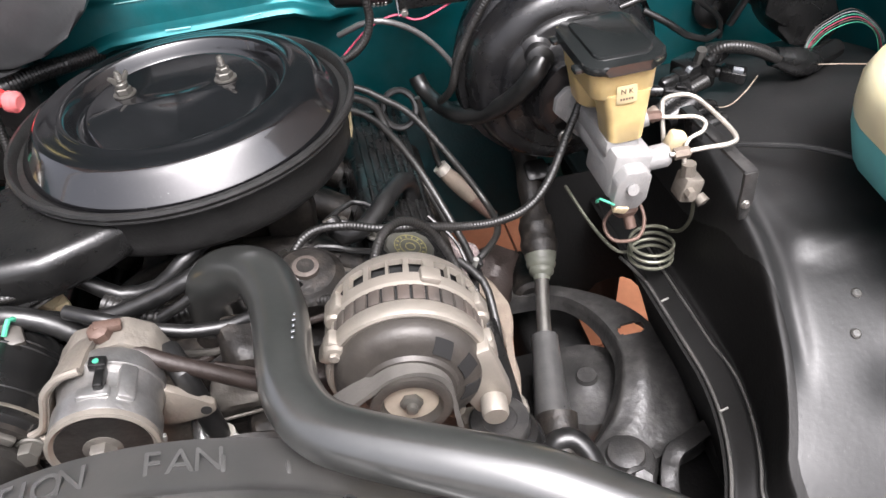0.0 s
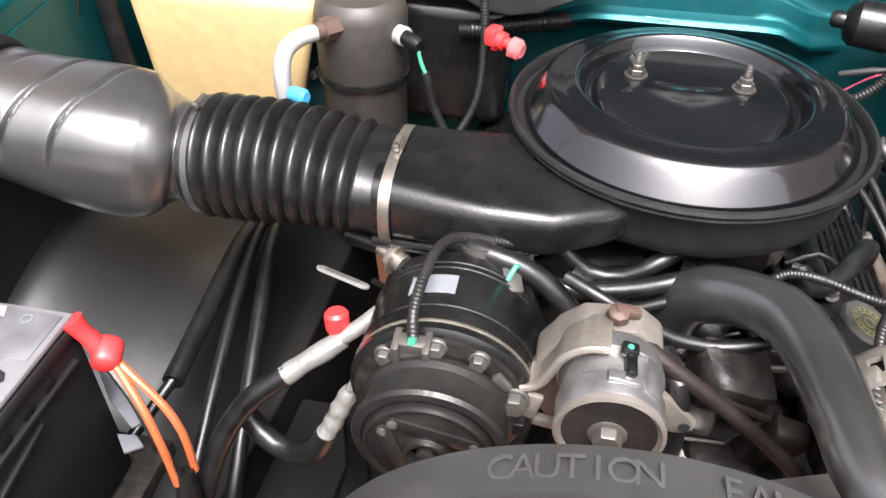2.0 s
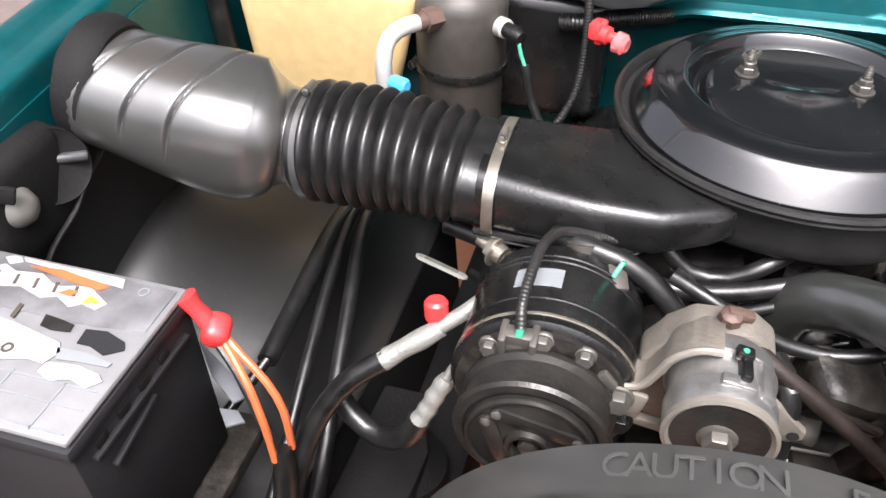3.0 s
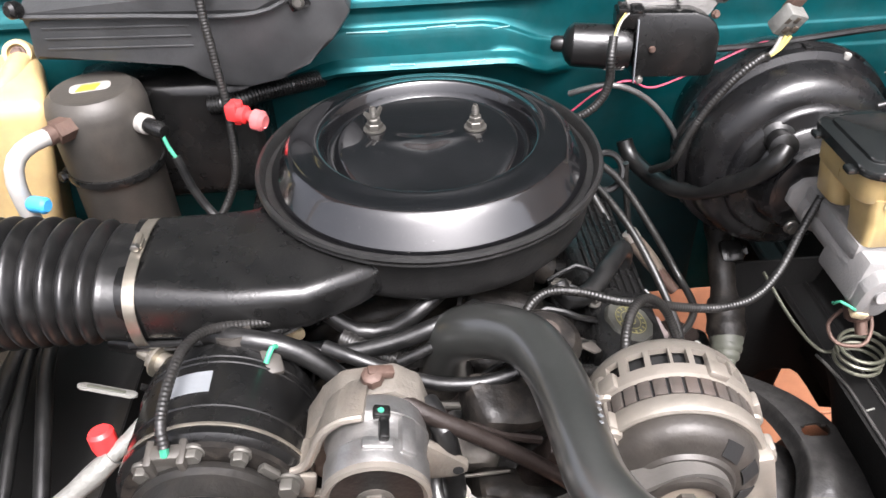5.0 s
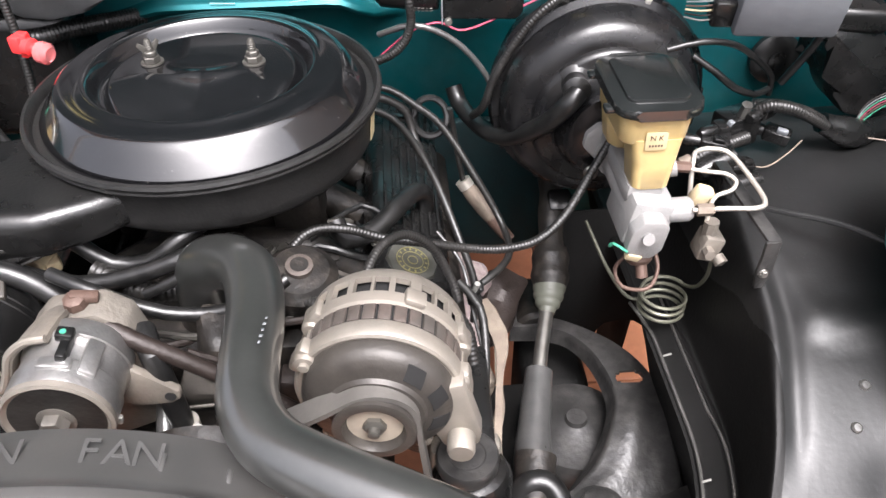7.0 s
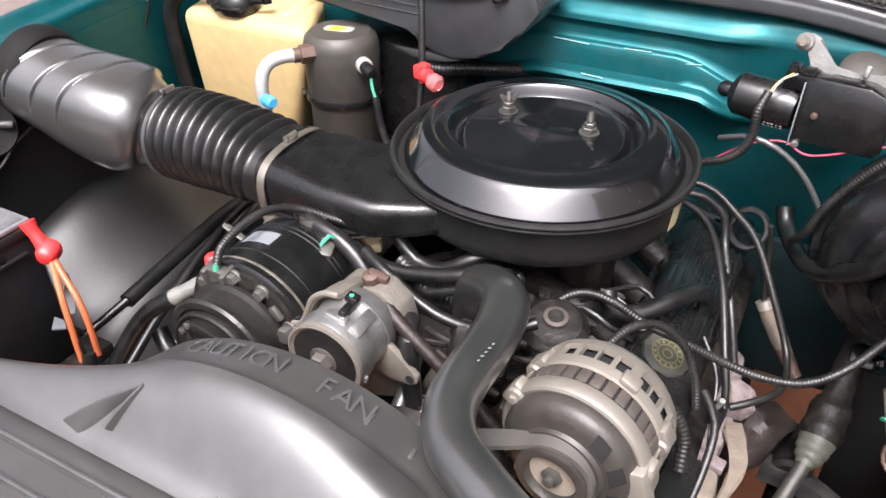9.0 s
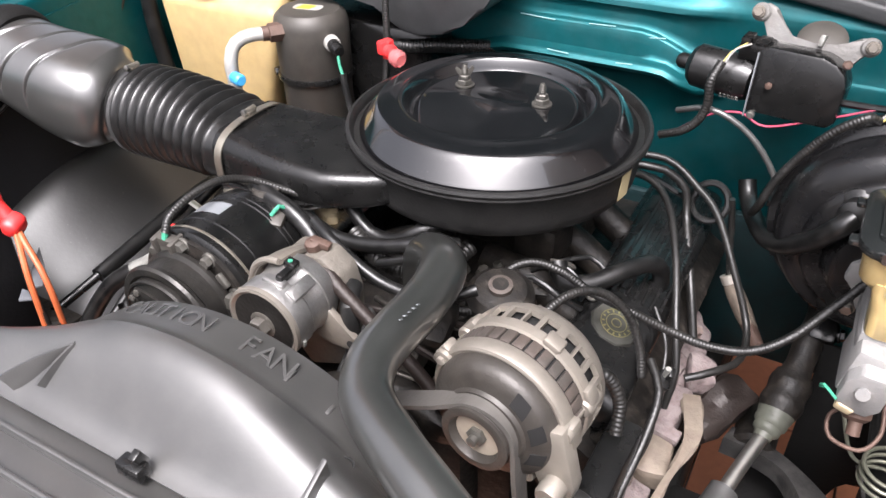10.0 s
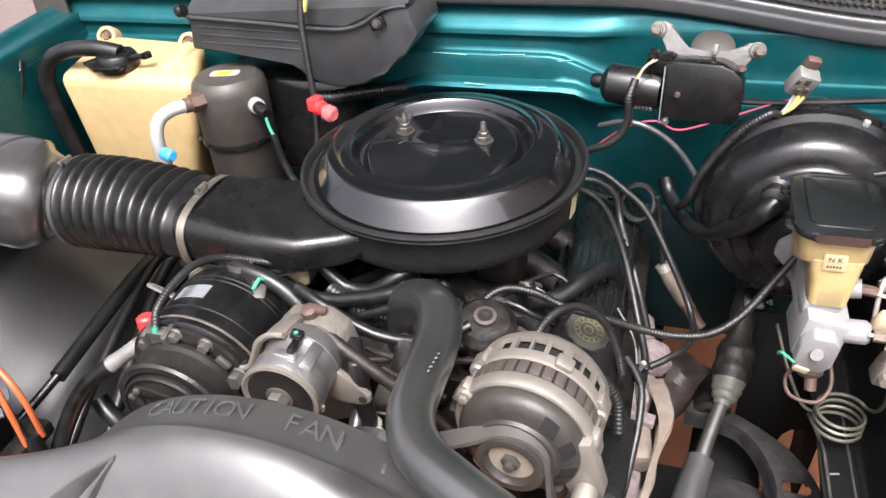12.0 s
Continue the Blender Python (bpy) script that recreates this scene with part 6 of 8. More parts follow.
rsv = part("reservoir", reservoir(), AMBER, mc, "amber translucent fluid reservoir", angle=45)
MCAP = 1.117
lidp = part("reservoir_lid", joined(moved(plate(rounded(0.080, 0.112, 0.020), 0.010, None, 0.004), pose(0.409, -0.066, MCAP)), moved(plate(rounded(0.056, 0.084, 0.008), 0.006, None, 0.0025), pose(0.410, -0.064, MCAP + 0.005)), box(0.010, 0.012, 0.006, pose(0.367, -0.098, MCAP - 0.003), 0.002), box(0.010, 0.012, 0.006, pose(0.367, -0.035, MCAP - 0.003), 0.002)), LIDRUBBER, mc, "shiny black reservoir lid with raised centre")
lab = part("reservoir_label", plate(rounded(0.020, 0.018, 0.002), 0.0008, Matrix.Translation((0.4085, -0.1152, 1.088)) @ pose(0, 0, 0, 88, 0, 0), 0.0002), LABEL, rsv, "cream label with dark letters")
part("letters", text("N K", 0.0074, Matrix.Translation((0.4085, -0.1158, 1.0912)) @ pose(0, 0, 0, 88, 0, 0), 0.0002), COPPER, lab)
part("print_bars", joined(*[box(0.0018, 0.0022, 0.0006, Matrix.Translation((0.4030 + 0.0027 * k, -0.1156, 1.0835)) @ pose(0, 0, 0, 88, 0, 0), 0) for k in range(5)]), COPPER, lab)

ln = thing("brake_line", (0.48, -0.13, 1.0), "zinc plated steel brake lines bent in loops", "brake line", "brake lines")
part("upper_line", tube([(0.445, -0.078, 1.034), (0.475, -0.086, 1.032), (0.495, -0.088, 1.029), (0.503, -0.095, 1.025), (0.496, -0.104, 1.021), (0.482, -0.106, 1.017), (0.476, -0.110, 1.008), (0.475, -0.114, 0.985)], 0.0022, 10, 0.004), BRAKELINE, ln)
part("lower_line", tube([(0.450, -0.130, 1.020), (0.480, -0.134, 1.023), (0.508, -0.137, 1.024), (0.518, -0.128, 1.025), (0.515, -0.098, 1.030), (0.505, -0.066, 1.037), (0.490, -0.060, 1.040), (0.472, -0.064, 1.041), (0.465, -0.075, 1.036), (0.464, -0.09, 0.995)], 0.0025, 10, 0.004), BRAKELINE, ln)
part("line_nut", lathe([(0.006, 0), (0.006, 0.014), (0.004, 0.016)], aim((0.454, -0.130, 1.020), (1, -0.1, 0.05)), 6), SHIELD, ln)
part("line_nut", lathe([(0.0055, 0), (0.0055, 0.014), (0.004, 0.016)], aim((0.446, -0.078, 1.034), (1, -0.2, 0)), 6), COPPER, ln)
part("plastic_clip", box(0.018, 0.014, 0.022, pose(0.470, -0.098, 1.012, 10, 20, 0), 0.004), BEIGE, ln)
pv = thing("proportioning_valve", (0.476, -0.115, 0.95), "dull aluminium brake proportioning valve", "valve")
part("body", joined(box(0.021, 0.024, 0.028, pose(0.480, -0.116, 0.966, 0, 15, 0), 0.003), lathe([(0.0075, 0), (0.0075, 0.016), (0, 0.016)], aim((0.479, -0.116, 0.978), (0, 0, 1)), 8), lathe([(0.006, 0), (0.007, 0.009), (0, 0.011)], aim((0.488, -0.126, 0.958), (0.3, -0.8, -0.5)), 14), lathe([(0.0055, 0), (0.0055, 0.010), (0, 0.010)], aim((0.476, -0.128, 0.968), (-0.1, -1, 0.1)), 6)), TANBRACKET, pv)
coil = bmesh.new()
pts = []
for i in range(86):
    a = radians(i * 360 / 26)
    pts.append((0.4648 + 0.0250 * math.cos(a), -0.079 + 0.0235 * math.sin(a), 0.870 - 0.0100 * i / 26))
pts = [(0.486, -0.122, 0.950), (0.492, -0.110, 0.915), (0.493, -0.092, 0.884)] + pts[1:] + [(0.435, -0.055, 0.838), (0.420, -0.01, 0.845), (0.405, 0.05, 0.87)]
part("coiled_line", tube(pts, 0.0021, 8, 0.005), SPRINGGREEN, ln, "coiled olive zinc brake line")
sn2 = thing("brake_switch", (0.405, -0.115, 0.95), "brass brake warning switch with cream plug", "switch")
part("body", joined(lathe([(0.013, 0), (0.013, 0.016), (0.009, 0.020), (0, 0.02)], aim((0.412, -0.110, 0.965), (0.05, -0.5, -0.8)), 14), lathe([(0.006, 0), (0.006, 0.014), (0, 0.016)], aim((0.414, -0.122, 0.950), (0.05, -0.5, -0.8)), 10)), COPPER, sn2)
part("plug", box(0.015, 0.012, 0.010, pose(0.400, -0.132, 0.972, 20, 20, 0), 0.002), BEIGE, sn2)
part("wires", joined(tube([(0.392, -0.138, 0.980), (0.380, -0.130, 0.985), (0.378, -0.125, 0.978), (0.384, -0.115, 0.970)], 0.0014, 6)), GREENW, sn2)
cable("brake_line", tube([(0.408, -0.10, 0.945), (0.395, -0.105, 0.93), (0.40, -0.12, 0.918), (0.425, -0.125, 0.918), (0.438, -0.11, 0.93), (0.435, -0.09, 0.95)], 0.0021, 10, 0.005), COPPER, "brownish brake line looped under the cylinder", "brake line", "brake lines")
br = thing("bracket", (0.52, -0.12, 0.93), "satin black steel bracket standing on the liner", "bracket")
part("top_bar", box(0.013, 0.130, 0.004, pose(0.512, -0.105, 1.010, 0, 0, 2), 0.001), ARMGREY, br)
part("leg", plate([(-0.007, 0.0), (0.0075, 0.0), (0.0075, -0.018), (0.008, -0.034), (0.005, -0.058), (-0.004, -0.058), (-0.007, -0.034), (-0.006, -0.018)], 0.004, Matrix.Translation((0.5125, -0.171, 1.0115)) @ pose(0, 0, 0, 92, 0, 2), 0.001), ARMGREY, br)
part("bolt", hexbolt((0.5120, -0.1725, 0.974), (0.1, -1, 0.1), 0.0036, 0.003), BARE, br)
part("foot", box(0.016, 0.030, 0.030, pose(0.515, -0.045, 0.990, 0, 0, 3), 0.002), SATIN, br)

part("clip_tab", box(0.007, 0.006, 0.008, pose(0.452, 0.090, 1.131, 10, 15, 0), 0.0015), WHITE, bo, "small white clip on the rim")

# ---- washer bottle ----
wb = thing("washer_bottle", (0.66, -0.19, 0.98), "washer bottle, cream above and teal below", "bottle")


def bottle(z0, z1):
    bm = bmesh.new()
    rings = []
    prof = [(0.975, 0.50), (0.985, 0.80), (1.000, 0.95), (1.030, 1.0), (1.058, 1.0), (1.075, 0.98), (1.092, 0.90), (1.103, 0.70), (1.108, 0.35)]
    zs = sorted({z0, z1, *[p[0] for p in prof if z0 < p[0] < z1]})
    for z in zs:
        for (a, fa), (b, fb) in zip(prof, prof[1:]):
            if a <= z <= b:
                f = fa + (fb - fa) * (z - a) / (b - a)
        w = 0.19 * f
        rings.append([bm.verts.new((0.678 + u + 0.25 * max(0.0, v) + 0.10 * (1.04 - z), -0.225 + v, z)) for u, v in rounded(w, 0.27 * f, min(w, 0.27 * f) * 0.46, 7)])
    n = len(rings[0])
    for a, b in zip(rings, rings[1:]):
        for i in range(n):
            bm.faces.new([a[i], a[(i + 1) % n], b[(i + 1) % n], b[i]])
    bm.faces.new(rings[0][::-1])
    bm.faces.new(rings[-1])
    return bm


part("lower_body", bottle(0.975, 1.046), WASHTEAL, wb, "translucent part filled with teal fluid", angle=60)
part("upper_body", bottle(1.0465, 1.108), CREAMLIGHT, wb, "cream upper half", angle=60)

wb.location += Vector((0.014, -0.004, -0.004))

# ---- wiper motor ----
wm = thing("wiper_motor", (0.25, 0.16, 1.11), "black wiper motor with grey bracket on the firewall", "wiper motor")
part("motor_can", lathe([(0.006, -0.098), (0.009, -0.094), (0.009, -0.085), (0.019, -0.080), (0.024, -0.074), (0.025, -0.02), (0.022, -0.010), (0.0, -0.010)], aim((0.245, 0.150, 1.128), (0.98, -0.18, -0.05)), 28), PLASTIC, wm, "black motor can")
part("gearbox", moved(plate([(-0.046, -0.036), (0.038, -0.036), (0.045, -0.030), (0.0465, 0.008), (0.042, 0.021), (0.032, 0.030), (0.018, 0.035), (-0.046, 0.036)], 0.040, None, 0.004), Matrix.Translation((0.283, 0.152, 1.134)) @ pose(0, 0, 0, 82, 0, -6)), SATIN, wm, "black plastic gearbox cover")
part("screw", hexbolt((0.254, 0.1305, 1.134), (0, -1, 0.1), 0.0028, 0.002), COPPER, wm)
part("screw", hexbolt((0.322, 0.140, 1.166), (0, -1, 0.3), 0.0036, 0.004), COPPER, wm, "rusty corner screw")
part("cover_seam", box(0.0014, 0.004, 0.070, pose(0.2365, 0.1318, 1.132, -8, 0, -6), 0.0004), GREYCONN, wm, "thin grey seam line")
part("screw", hexbolt((0.243, 0.130, 1.099), (0, -1, 0.1), 0.0034, 0.003), BARE, wm)
part("terminal", joined(box(0.032, 0.026, 0.018, pose(0.232, 0.156, 1.163, 5, 0, -8), 0.002), box(0.010, 0.020, 0.008, pose(0.222, 0.152, 1.174, 5, 0, -8), 0.001), box(0.012, 0.020, 0.005, pose(0.238, 0.152, 1.173, 5, 0, -8), 0.001)), PLASTIC, wm)
part("bracket", plate([(-0.040, -0.026), (0.032, -0.024), (0.042, -0.008), (0.058, 0.006), (0.057, 0.018), (0.046, 0.019), (0.024, 0.004), (0.002, 0.004), (-0.024, 0.004), (-0.046, 0.032), (-0.058, 0.036), (-0.064, 0.024), (-0.042, -0.002)], 0.007, Matrix.Translation((0.283, 0.178, 1.166)) @ pose(0, 0, 0, 68, 0, -10), 0.003), CASTGREY, wm, "grey cast mounting bracket")
part("bracket_rib", box(0.062, 0.004, 0.008, pose(0.280, 0.166, 1.163, -20, 4, -10), 0.001), CASTGREY, wm)
part("bracket_rib", box(0.005, 0.010, 0.012, pose(0.292, 0.172, 1.176, -20, 4, -10), 0.001), CRIMP, wm, "pale cast tab")
for ex0, ey0, ez0 in ((0.224, 0.194, 1.190), (0.338, 0.172, 1.176)):
    part("bracket_ear", lathe([(0.0095, -0.006), (0.010, 0.003), (0.008, 0.005), (0, 0.005)], aim((ex0, ey0, ez0), (0, -1, 0.4)), 18), CASTGREY, wm)
for x, y, z in ((0.222, 0.184, 1.193), (0.340, 0.163, 1.179)):
    part("bolt", hexbolt((x, y, z), (0, -1, 0.3), 0.0052, 0.005), TANBRACKET, wm)
for r in range(3):
    ca = radians(-38 - 12 * r)
    part("print_bars", joined(*[box(0.0030 if (k + r) % 3 else 0.0018, 0.0006, 0.0016, Matrix.Translation((0.2065 + 0.0045 * k, 0.1565 - 0.0008 * k - 0.0253 * math.cos(ca), 1.1295 + 0.0253 * math.sin(ca))) @ pose(0, 0, 0, 38 + 12 * r, 0, -10), 0) for k in range(5)]), CRIMP, wm, "small pale print")
part("drum", lathe([(0.026, 0), (0.026, 0.03), (0.020, 0.034), (0, 0.034)], aim((0.290, 0.222, 1.140), (0, -0.6, 1)), 24), DM, wm)
cable("wire_loom", loom([(0.205, 0.115, 1.158), (0.200, 0.100, 1.140), (0.201, 0.100, 1.115), (0.194, 0.100, 1.094), (0.178, 0.10, 1.078), (0.155, 0.105, 1.066)], 0.0050), WIREBLACK, "corrugated wiper motor loom", "wire loom")
for k, (mw, lw) in enumerate(((YELLOW, "pale yellow wire at the wiper plug"), (COPPER, "brown-red wire at the wiper plug"), (WHITE, "white wire at the wiper plug"))):
    cable("wire", tube([(0.223 + 0.002 * k, 0.142, 1.172), (0.212 + 0.0012 * k, 0.126, 1.167 + 0.001 * k), (0.2055 + 0.0008 * k, 0.116, 1.156)], 0.0011, 6, 0.004), mw, lw, "wire")
cable("wire", tube([(0.165, 0.13, 1.062), (0.199, 0.13, 1.089), (0.232, 0.13, 1.099), (0.262, 0.13, 1.089), (0.321, 0.13, 1.112), (0.378, 0.13, 1.135), (0.41, 0.13, 1.125), (0.44, 0.14, 1.11)], 0.0013, 6, 0.006), PINKWIRE, "long pink wire along the firewall", "wire")
cable("rod_cable", tube([(0.165, 0.13, 1.088), (0.202, 0.110, 1.106), (0.238, 0.110, 1.093), (0.267, 0.110, 1.067), (0.290, 0.108, 1.031), (0.300, 0.110, 0.985)], 0.0034, 10), TUBEGREY, "black sheathed cable crossing the firewall", "cable")
c4 = thing("loose_connector", (0.385, 0.06, 1.17), "grey four-way connector hanging on yellow wires", "connector")
part("shell", box(0.025, 0.018, 0.030, pose(0.377, 0.053, 1.190, 25, 20, 15), 0.003), CRIMP, c4)
for k in range(4):
    part("socket", box(0.006, 0.003, 0.008, pose(0.372 + 0.009 * (k % 2), 0.0425, 1.184 + 0.010 * (k // 2), 25, 20, 15), 0.001), PRINT, c4)
part("rusty_tab", box(0.016, 0.010, 0.022, pose(0.382, 0.057, 1.207, 25, 15, 15), 0.003), COPPER, c4, "rusty metal tab")
for k in range(3):
    part("wire", tube([(0.371 + 0.005 * k, 0.047, 1.176), (0.366 + 0.003 * k, 0.045, 1.163), (0.360, 0.045, 1.154)], 0.0022, 6), YELLOW if k else WHITE, c4)
c4.location += Vector((0.004, 0.044, -0.018))
cable("wire_loom", loom([(0.363, 0.088, 1.136), (0.352, 0.078, 1.141), (0.327, 0.075, 1.121), (0.303, 0.075, 1.086), (0.287, 0.075, 1.053), (0.278, 0.080, 1.020), (0.270, 0.12, 0.985)], 0.0048), WIREBLACK, "corrugated loom running down beside the booster", "wire loom")
cable("rod_cable", tube([(0.325, 0.14, 1.126), (0.379, 0.13, 1.132), (0.475, 0.13, 1.141), (0.56, 0.14, 1.142)], 0.0040, 8), RUBBER, "black cable from the wiper motor", "cable")

# ---- right rear corner: modules, harness ----
mod = thing("control_module", (0.57, 0.05, 1.12), "grey plastic control module above the booster", "module")
part("case", box(0.105, 0.05, 0.060, pose(0.580, 0.045, 1.145, 15, 0, -8), 0.006), ECU, mod)
part("plug", box(0.024, 0.03, 0.030, pose(0.518, 0.055, 1.135, 15, 0, -8), 0.004), SATIN, mod)
for k in range(6):
    part("wire", tube([(0.508, 0.05, 1.125 + 0.005 * k), (0.497, 0.055, 1.122 + 0.005 * k), (0.486, 0.07, 1.120 + 0.004 * k)], 0.0010, 6), (CRIMP, DARKRUST, BEIGE, COPPER, GREYCONN, CRIMP)[k], mod)
ebx = thing("relay_box", (0.67, 0.09, 1.06), "black plastic relay housing on the firewall", "relay box")
part("case", joined(moved(plate([(0.686, 1.078), (0.742, 1.072), (0.756, 1.064), (0.778, 1.030), (0.806, 0.985), (0.800, 0.962), (0.772, 0.950), (0.735, 0.958), (0.712, 0.985), (0.700, 1.020), (0.680, 1.052), (0.680, 1.070)], 0.075, None, 0.012), Matrix.Translation((0, 0.155, 0)) @ pose(0, 0, 0, 90, 0, 0)), box(0.075, 0.09, 0.030, pose(0.716, 0.160, 1.086, 4, 4, -4), 0.008, 3)), PLASTIC, ebx)
part("bracket", box(0.012, 0.02, 0.030, pose(0.690, 0.150, 1.104, 0, 10, 0), 0.003), SATIN, ebx)
gr = thing("grommet", (0.70, 0.24, 0.96), "black rubber grommet in the firewall", "grommet")
part("ring", lathe([(0.012, 0.0), (0.035, 0.0), (0.035, 0.008), (0.026, 0.014), (0.012, 0.014)], aim((0.700, 0.260, 0.972), (0, -1, 0.05)), 28), RUBBER, gr)
part("plug", lathe([(0.012, 0.010), (0.013, 0.016), (0.008, 0.018), (0.0, 0.018)], aim((0.700, 0.260, 0.972), (0, -1, 0.05)), 20), SATIN, gr)
hb = thing("harness_block", (0.60, 0.02, 0.98), "black harness junction block with taped looms", "connector block")
part("block", joined(box(0.045, 0.035, 0.04, pose(0.565, 0.055, 0.992, 0, 0, 20), 0.005), box(0.03, 0.03, 0.03, pose(0.535, 0.03, 0.985, 10, 0, -20), 0.005)), PLASTIC, hb)
part("stud_nut", lathe([(0.006, 0), (0.006, 0.02), (0, 0.02)], aim((0.565, 0.045, 1.01), (0, -0.3, 1)), 8), BARE, hb)
part("plug", lathe([(0.012, 0), (0.013, 0.03), (0.010, 0.045), (0, 0.045)], aim((0.545, 0.005, 0.985), (-0.9, -0.3, -0.2)), 14), SATIN, hb)
part("plug", lathe([(0.010, 0), (0.011, 0.03), (0.008, 0.045), (0, 0.045)], aim((0.575, -0.010, 0.962), (-0.9, -0.2, 0.0)), 14), SATIN, hb)
cable("wire_loom", loom([(0.588, 0.07, 1.01), (0.61, 0.05, 1.018), (0.64, 0.045, 1.010), (0.665, 0.045, 0.995)], 0.0080), WIREBLACK, "short corrugated harness loom", "wire loom")
cable("taped_harness", taper([(0.66, 0.045, 0.998), (0.69, 0.045, 0.985), (0.72, 0.055, 0.975), (0.77, 0.08, 0.97)], [0.012, 0.018, 0.014, 0.012], 12), SATIN, "black taped wiring harness", "wire harness")
for k, mw in enumerate((GREENW, COPPER, PINKWIRE, GREENW, GREYCONN, DARKRUST)):
    cable("wire", tube([(0.705, 0.052, 0.975), (0.722, 0.060 + 0.002 * k, 0.990 + 0.002 * k), (0.744, 0.062 + 0.002 * k, 1.006 + 0.002 * k), (0.778, 0.062 + 0.002 * k, 1.010 + 0.0025 * k), (0.806 + 0.002 * k, 0.062, 0.990), (0.822 + 0.002 * k, 0.06, 0.950)], 0.00055, 6, 0.005), mw, "thin coloured harness wire", "wire", "harness wires")
cable("wire", tube([(0.70, 0.045, 0.978), (0.74, 0.03, 0.978), (0.79, 0.02, 0.972)], 0.0009, 6), SHIELD, "thin tan wire on the liner", "wire")
cable("wire", tube([(0.55, 0.02, 0.975), (0.58, 0.0, 0.972), (0.61, 0.012, 0.978), (0.635, 0.03, 0.985)], 0.0009, 6, 0.006), SHIELD, "thin tan harness wire", "wire")
for x, y, z, rz, n, mt in ((0.545, 0.040, 1.000, 25, 1, PLASTIC), (0.528, 0.022, 0.992, -15, 0, PLASTIC), (0.596, 0.055, 1.012, 40, 1, SATIN), (0.556, 0.004, 0.972, 10, 0, SATIN), (0.612, 0.045, 0.985, -30, 1, PLASTIC)):
    cc = thing("harness_connector", (x, y, z - 0.02), "small black harness connector with a clip", "connector", "harness connectors")
    cm = Matrix.Translation((x, y, z)) @ pose(0, 0, 0, 12, 8, rz)
    part("shell", moved(box(0.030, 0.018, 0.016, None, 0.003), cm), mt, cc)
    part("clip", moved(box(0.012, 0.006, 0.006, None, 0.001), cm @ pose(0.004, -0.004, 0.010)), GREYCONN if n else mt, cc)
    part("nose", moved(lathe([(0.007, 0), (0.0075, 0.016), (0.005, 0.022), (0, 0.022)], aim((-0.015, 0, 0), (-1, 0, -0.1)), 12), cm), mt, cc)
cable("wire_loom", loom([(0.575, 0.05, 1.012), (0.592, 0.040, 1.026), (0.615, 0.034, 1.024), (0.640, 0.034, 1.012), (0.662, 0.036, 0.998)], 0.0062), WIREBLACK, "corrugated loom over the harness block", "wire loom")
cable("wire_loom", loom([(0.500, 0.012, 0.975), (0.520, 0.015, 0.985), (0.545, 0.022, 0.990), (0.570, 0.032, 0.992)], 0.0075), WIREBLACK, "corrugated loom ending in a pale plug", "wire loom")
lp = thing("loom_plug", (0.497, 0.010, 0.972), "pale tan plug on a corrugated loom", "connector")
part("plug", lathe([(0.0085, 0), (0.009, 0.012), (0.006, 0.014), (0, 0.014)], aim((0.503, 0.013, 0.977), (-0.9, -0.2, -0.35)), 12), SHIELD, lp)
cable("vacuum_line", tube([(0.455, 0.02, 1.108), (0.49, 0.02, 1.115), (0.53, 0.03, 1.105), (0.57, 0.05, 1.075), (0.60, 0.07, 1.045), (0.605, 0.075, 1.02)], 0.0034, 10), RUBBER, "thin black line over the booster", "hose")
cable("vacuum_line", tube([(0.50, 0.06, 1.08), (0.525, 0.05, 1.065), (0.55, 0.05, 1.045), (0.58, 0.06, 1.030), (0.60, 0.07, 1.030)], 0.0040, 10), RUBBER, "taped black line beside the booster", "hose")
cable("cable_drop", tube([(0.635, 0.03, 1.17), (0.632, 0.04, 1.13), (0.625, 0.05, 1.09), (0.61, 0.065, 1.04)], 0.0045, 8), RUBBER, "black cable hanging from the module", "cable")
cable("washer_hose", tube([(0.545, -0.09, 0.985), (0.60, -0.125, 0.99), (0.64, -0.165, 0.99), (0.68, -0.20, 0.985)], 0.003, 8), RUBBER, "thin black washer hose on the liner")

# ---- steering shaft, control arm, frame ----
st = thing("steering_shaft", (0.34, -0.06, 0.75), "steel steering shaft with rubber boot", "steering shaft")
part("upper_joint", taper([(0.382, 0.20, 0.93), (0.374, 0.12, 0.873), (0.368, 0.075, 0.842), (0.364, 0.045, 0.822)], [0.014, 0.0165, 0.0155, 0.018, 0.015, 0.0170, 0.0155, 0.0185], 18, 0.006), DIRTY, st)
part("clamp_yoke", joined(box(0.030, 0.03, 0.035, pose(0.380, 0.10, 0.862, 35, 0, 0), 0.006), hexbolt((0.398, 0.10, 0.865), (1, 0, 0.2), 0.007, 0.006)), SATIN, st)
part("cup", taper([(0.365, 0.052, 0.827), (0.361, 0.028, 0.811), (0.358, 0.010, 0.800)], [0.0205, 0.024, 0.0225, 0.0245, 0.021], 20, 0.004), DIRTY, st)
part("boot", taper([(0.358, 0.012, 0.801), (0.355, 0.000, 0.794), (0.352, -0.012, 0.788), (0.350, -0.020, 0.784)], [0.0210, 0.0205, 0.0185, 0.0195, 0.0155, 0.0160, 0.011, 0.010], 20, 0.003), BOOT, st, "olive grey rubber boot")
part("rod", taper([(0.351, -0.016, 0.786), (0.337, -0.065, 0.772), (0.327, -0.105, 0.762)], [0.0085, 0.0085, 0.0085], 14), BARE, st, "bare steel rod")
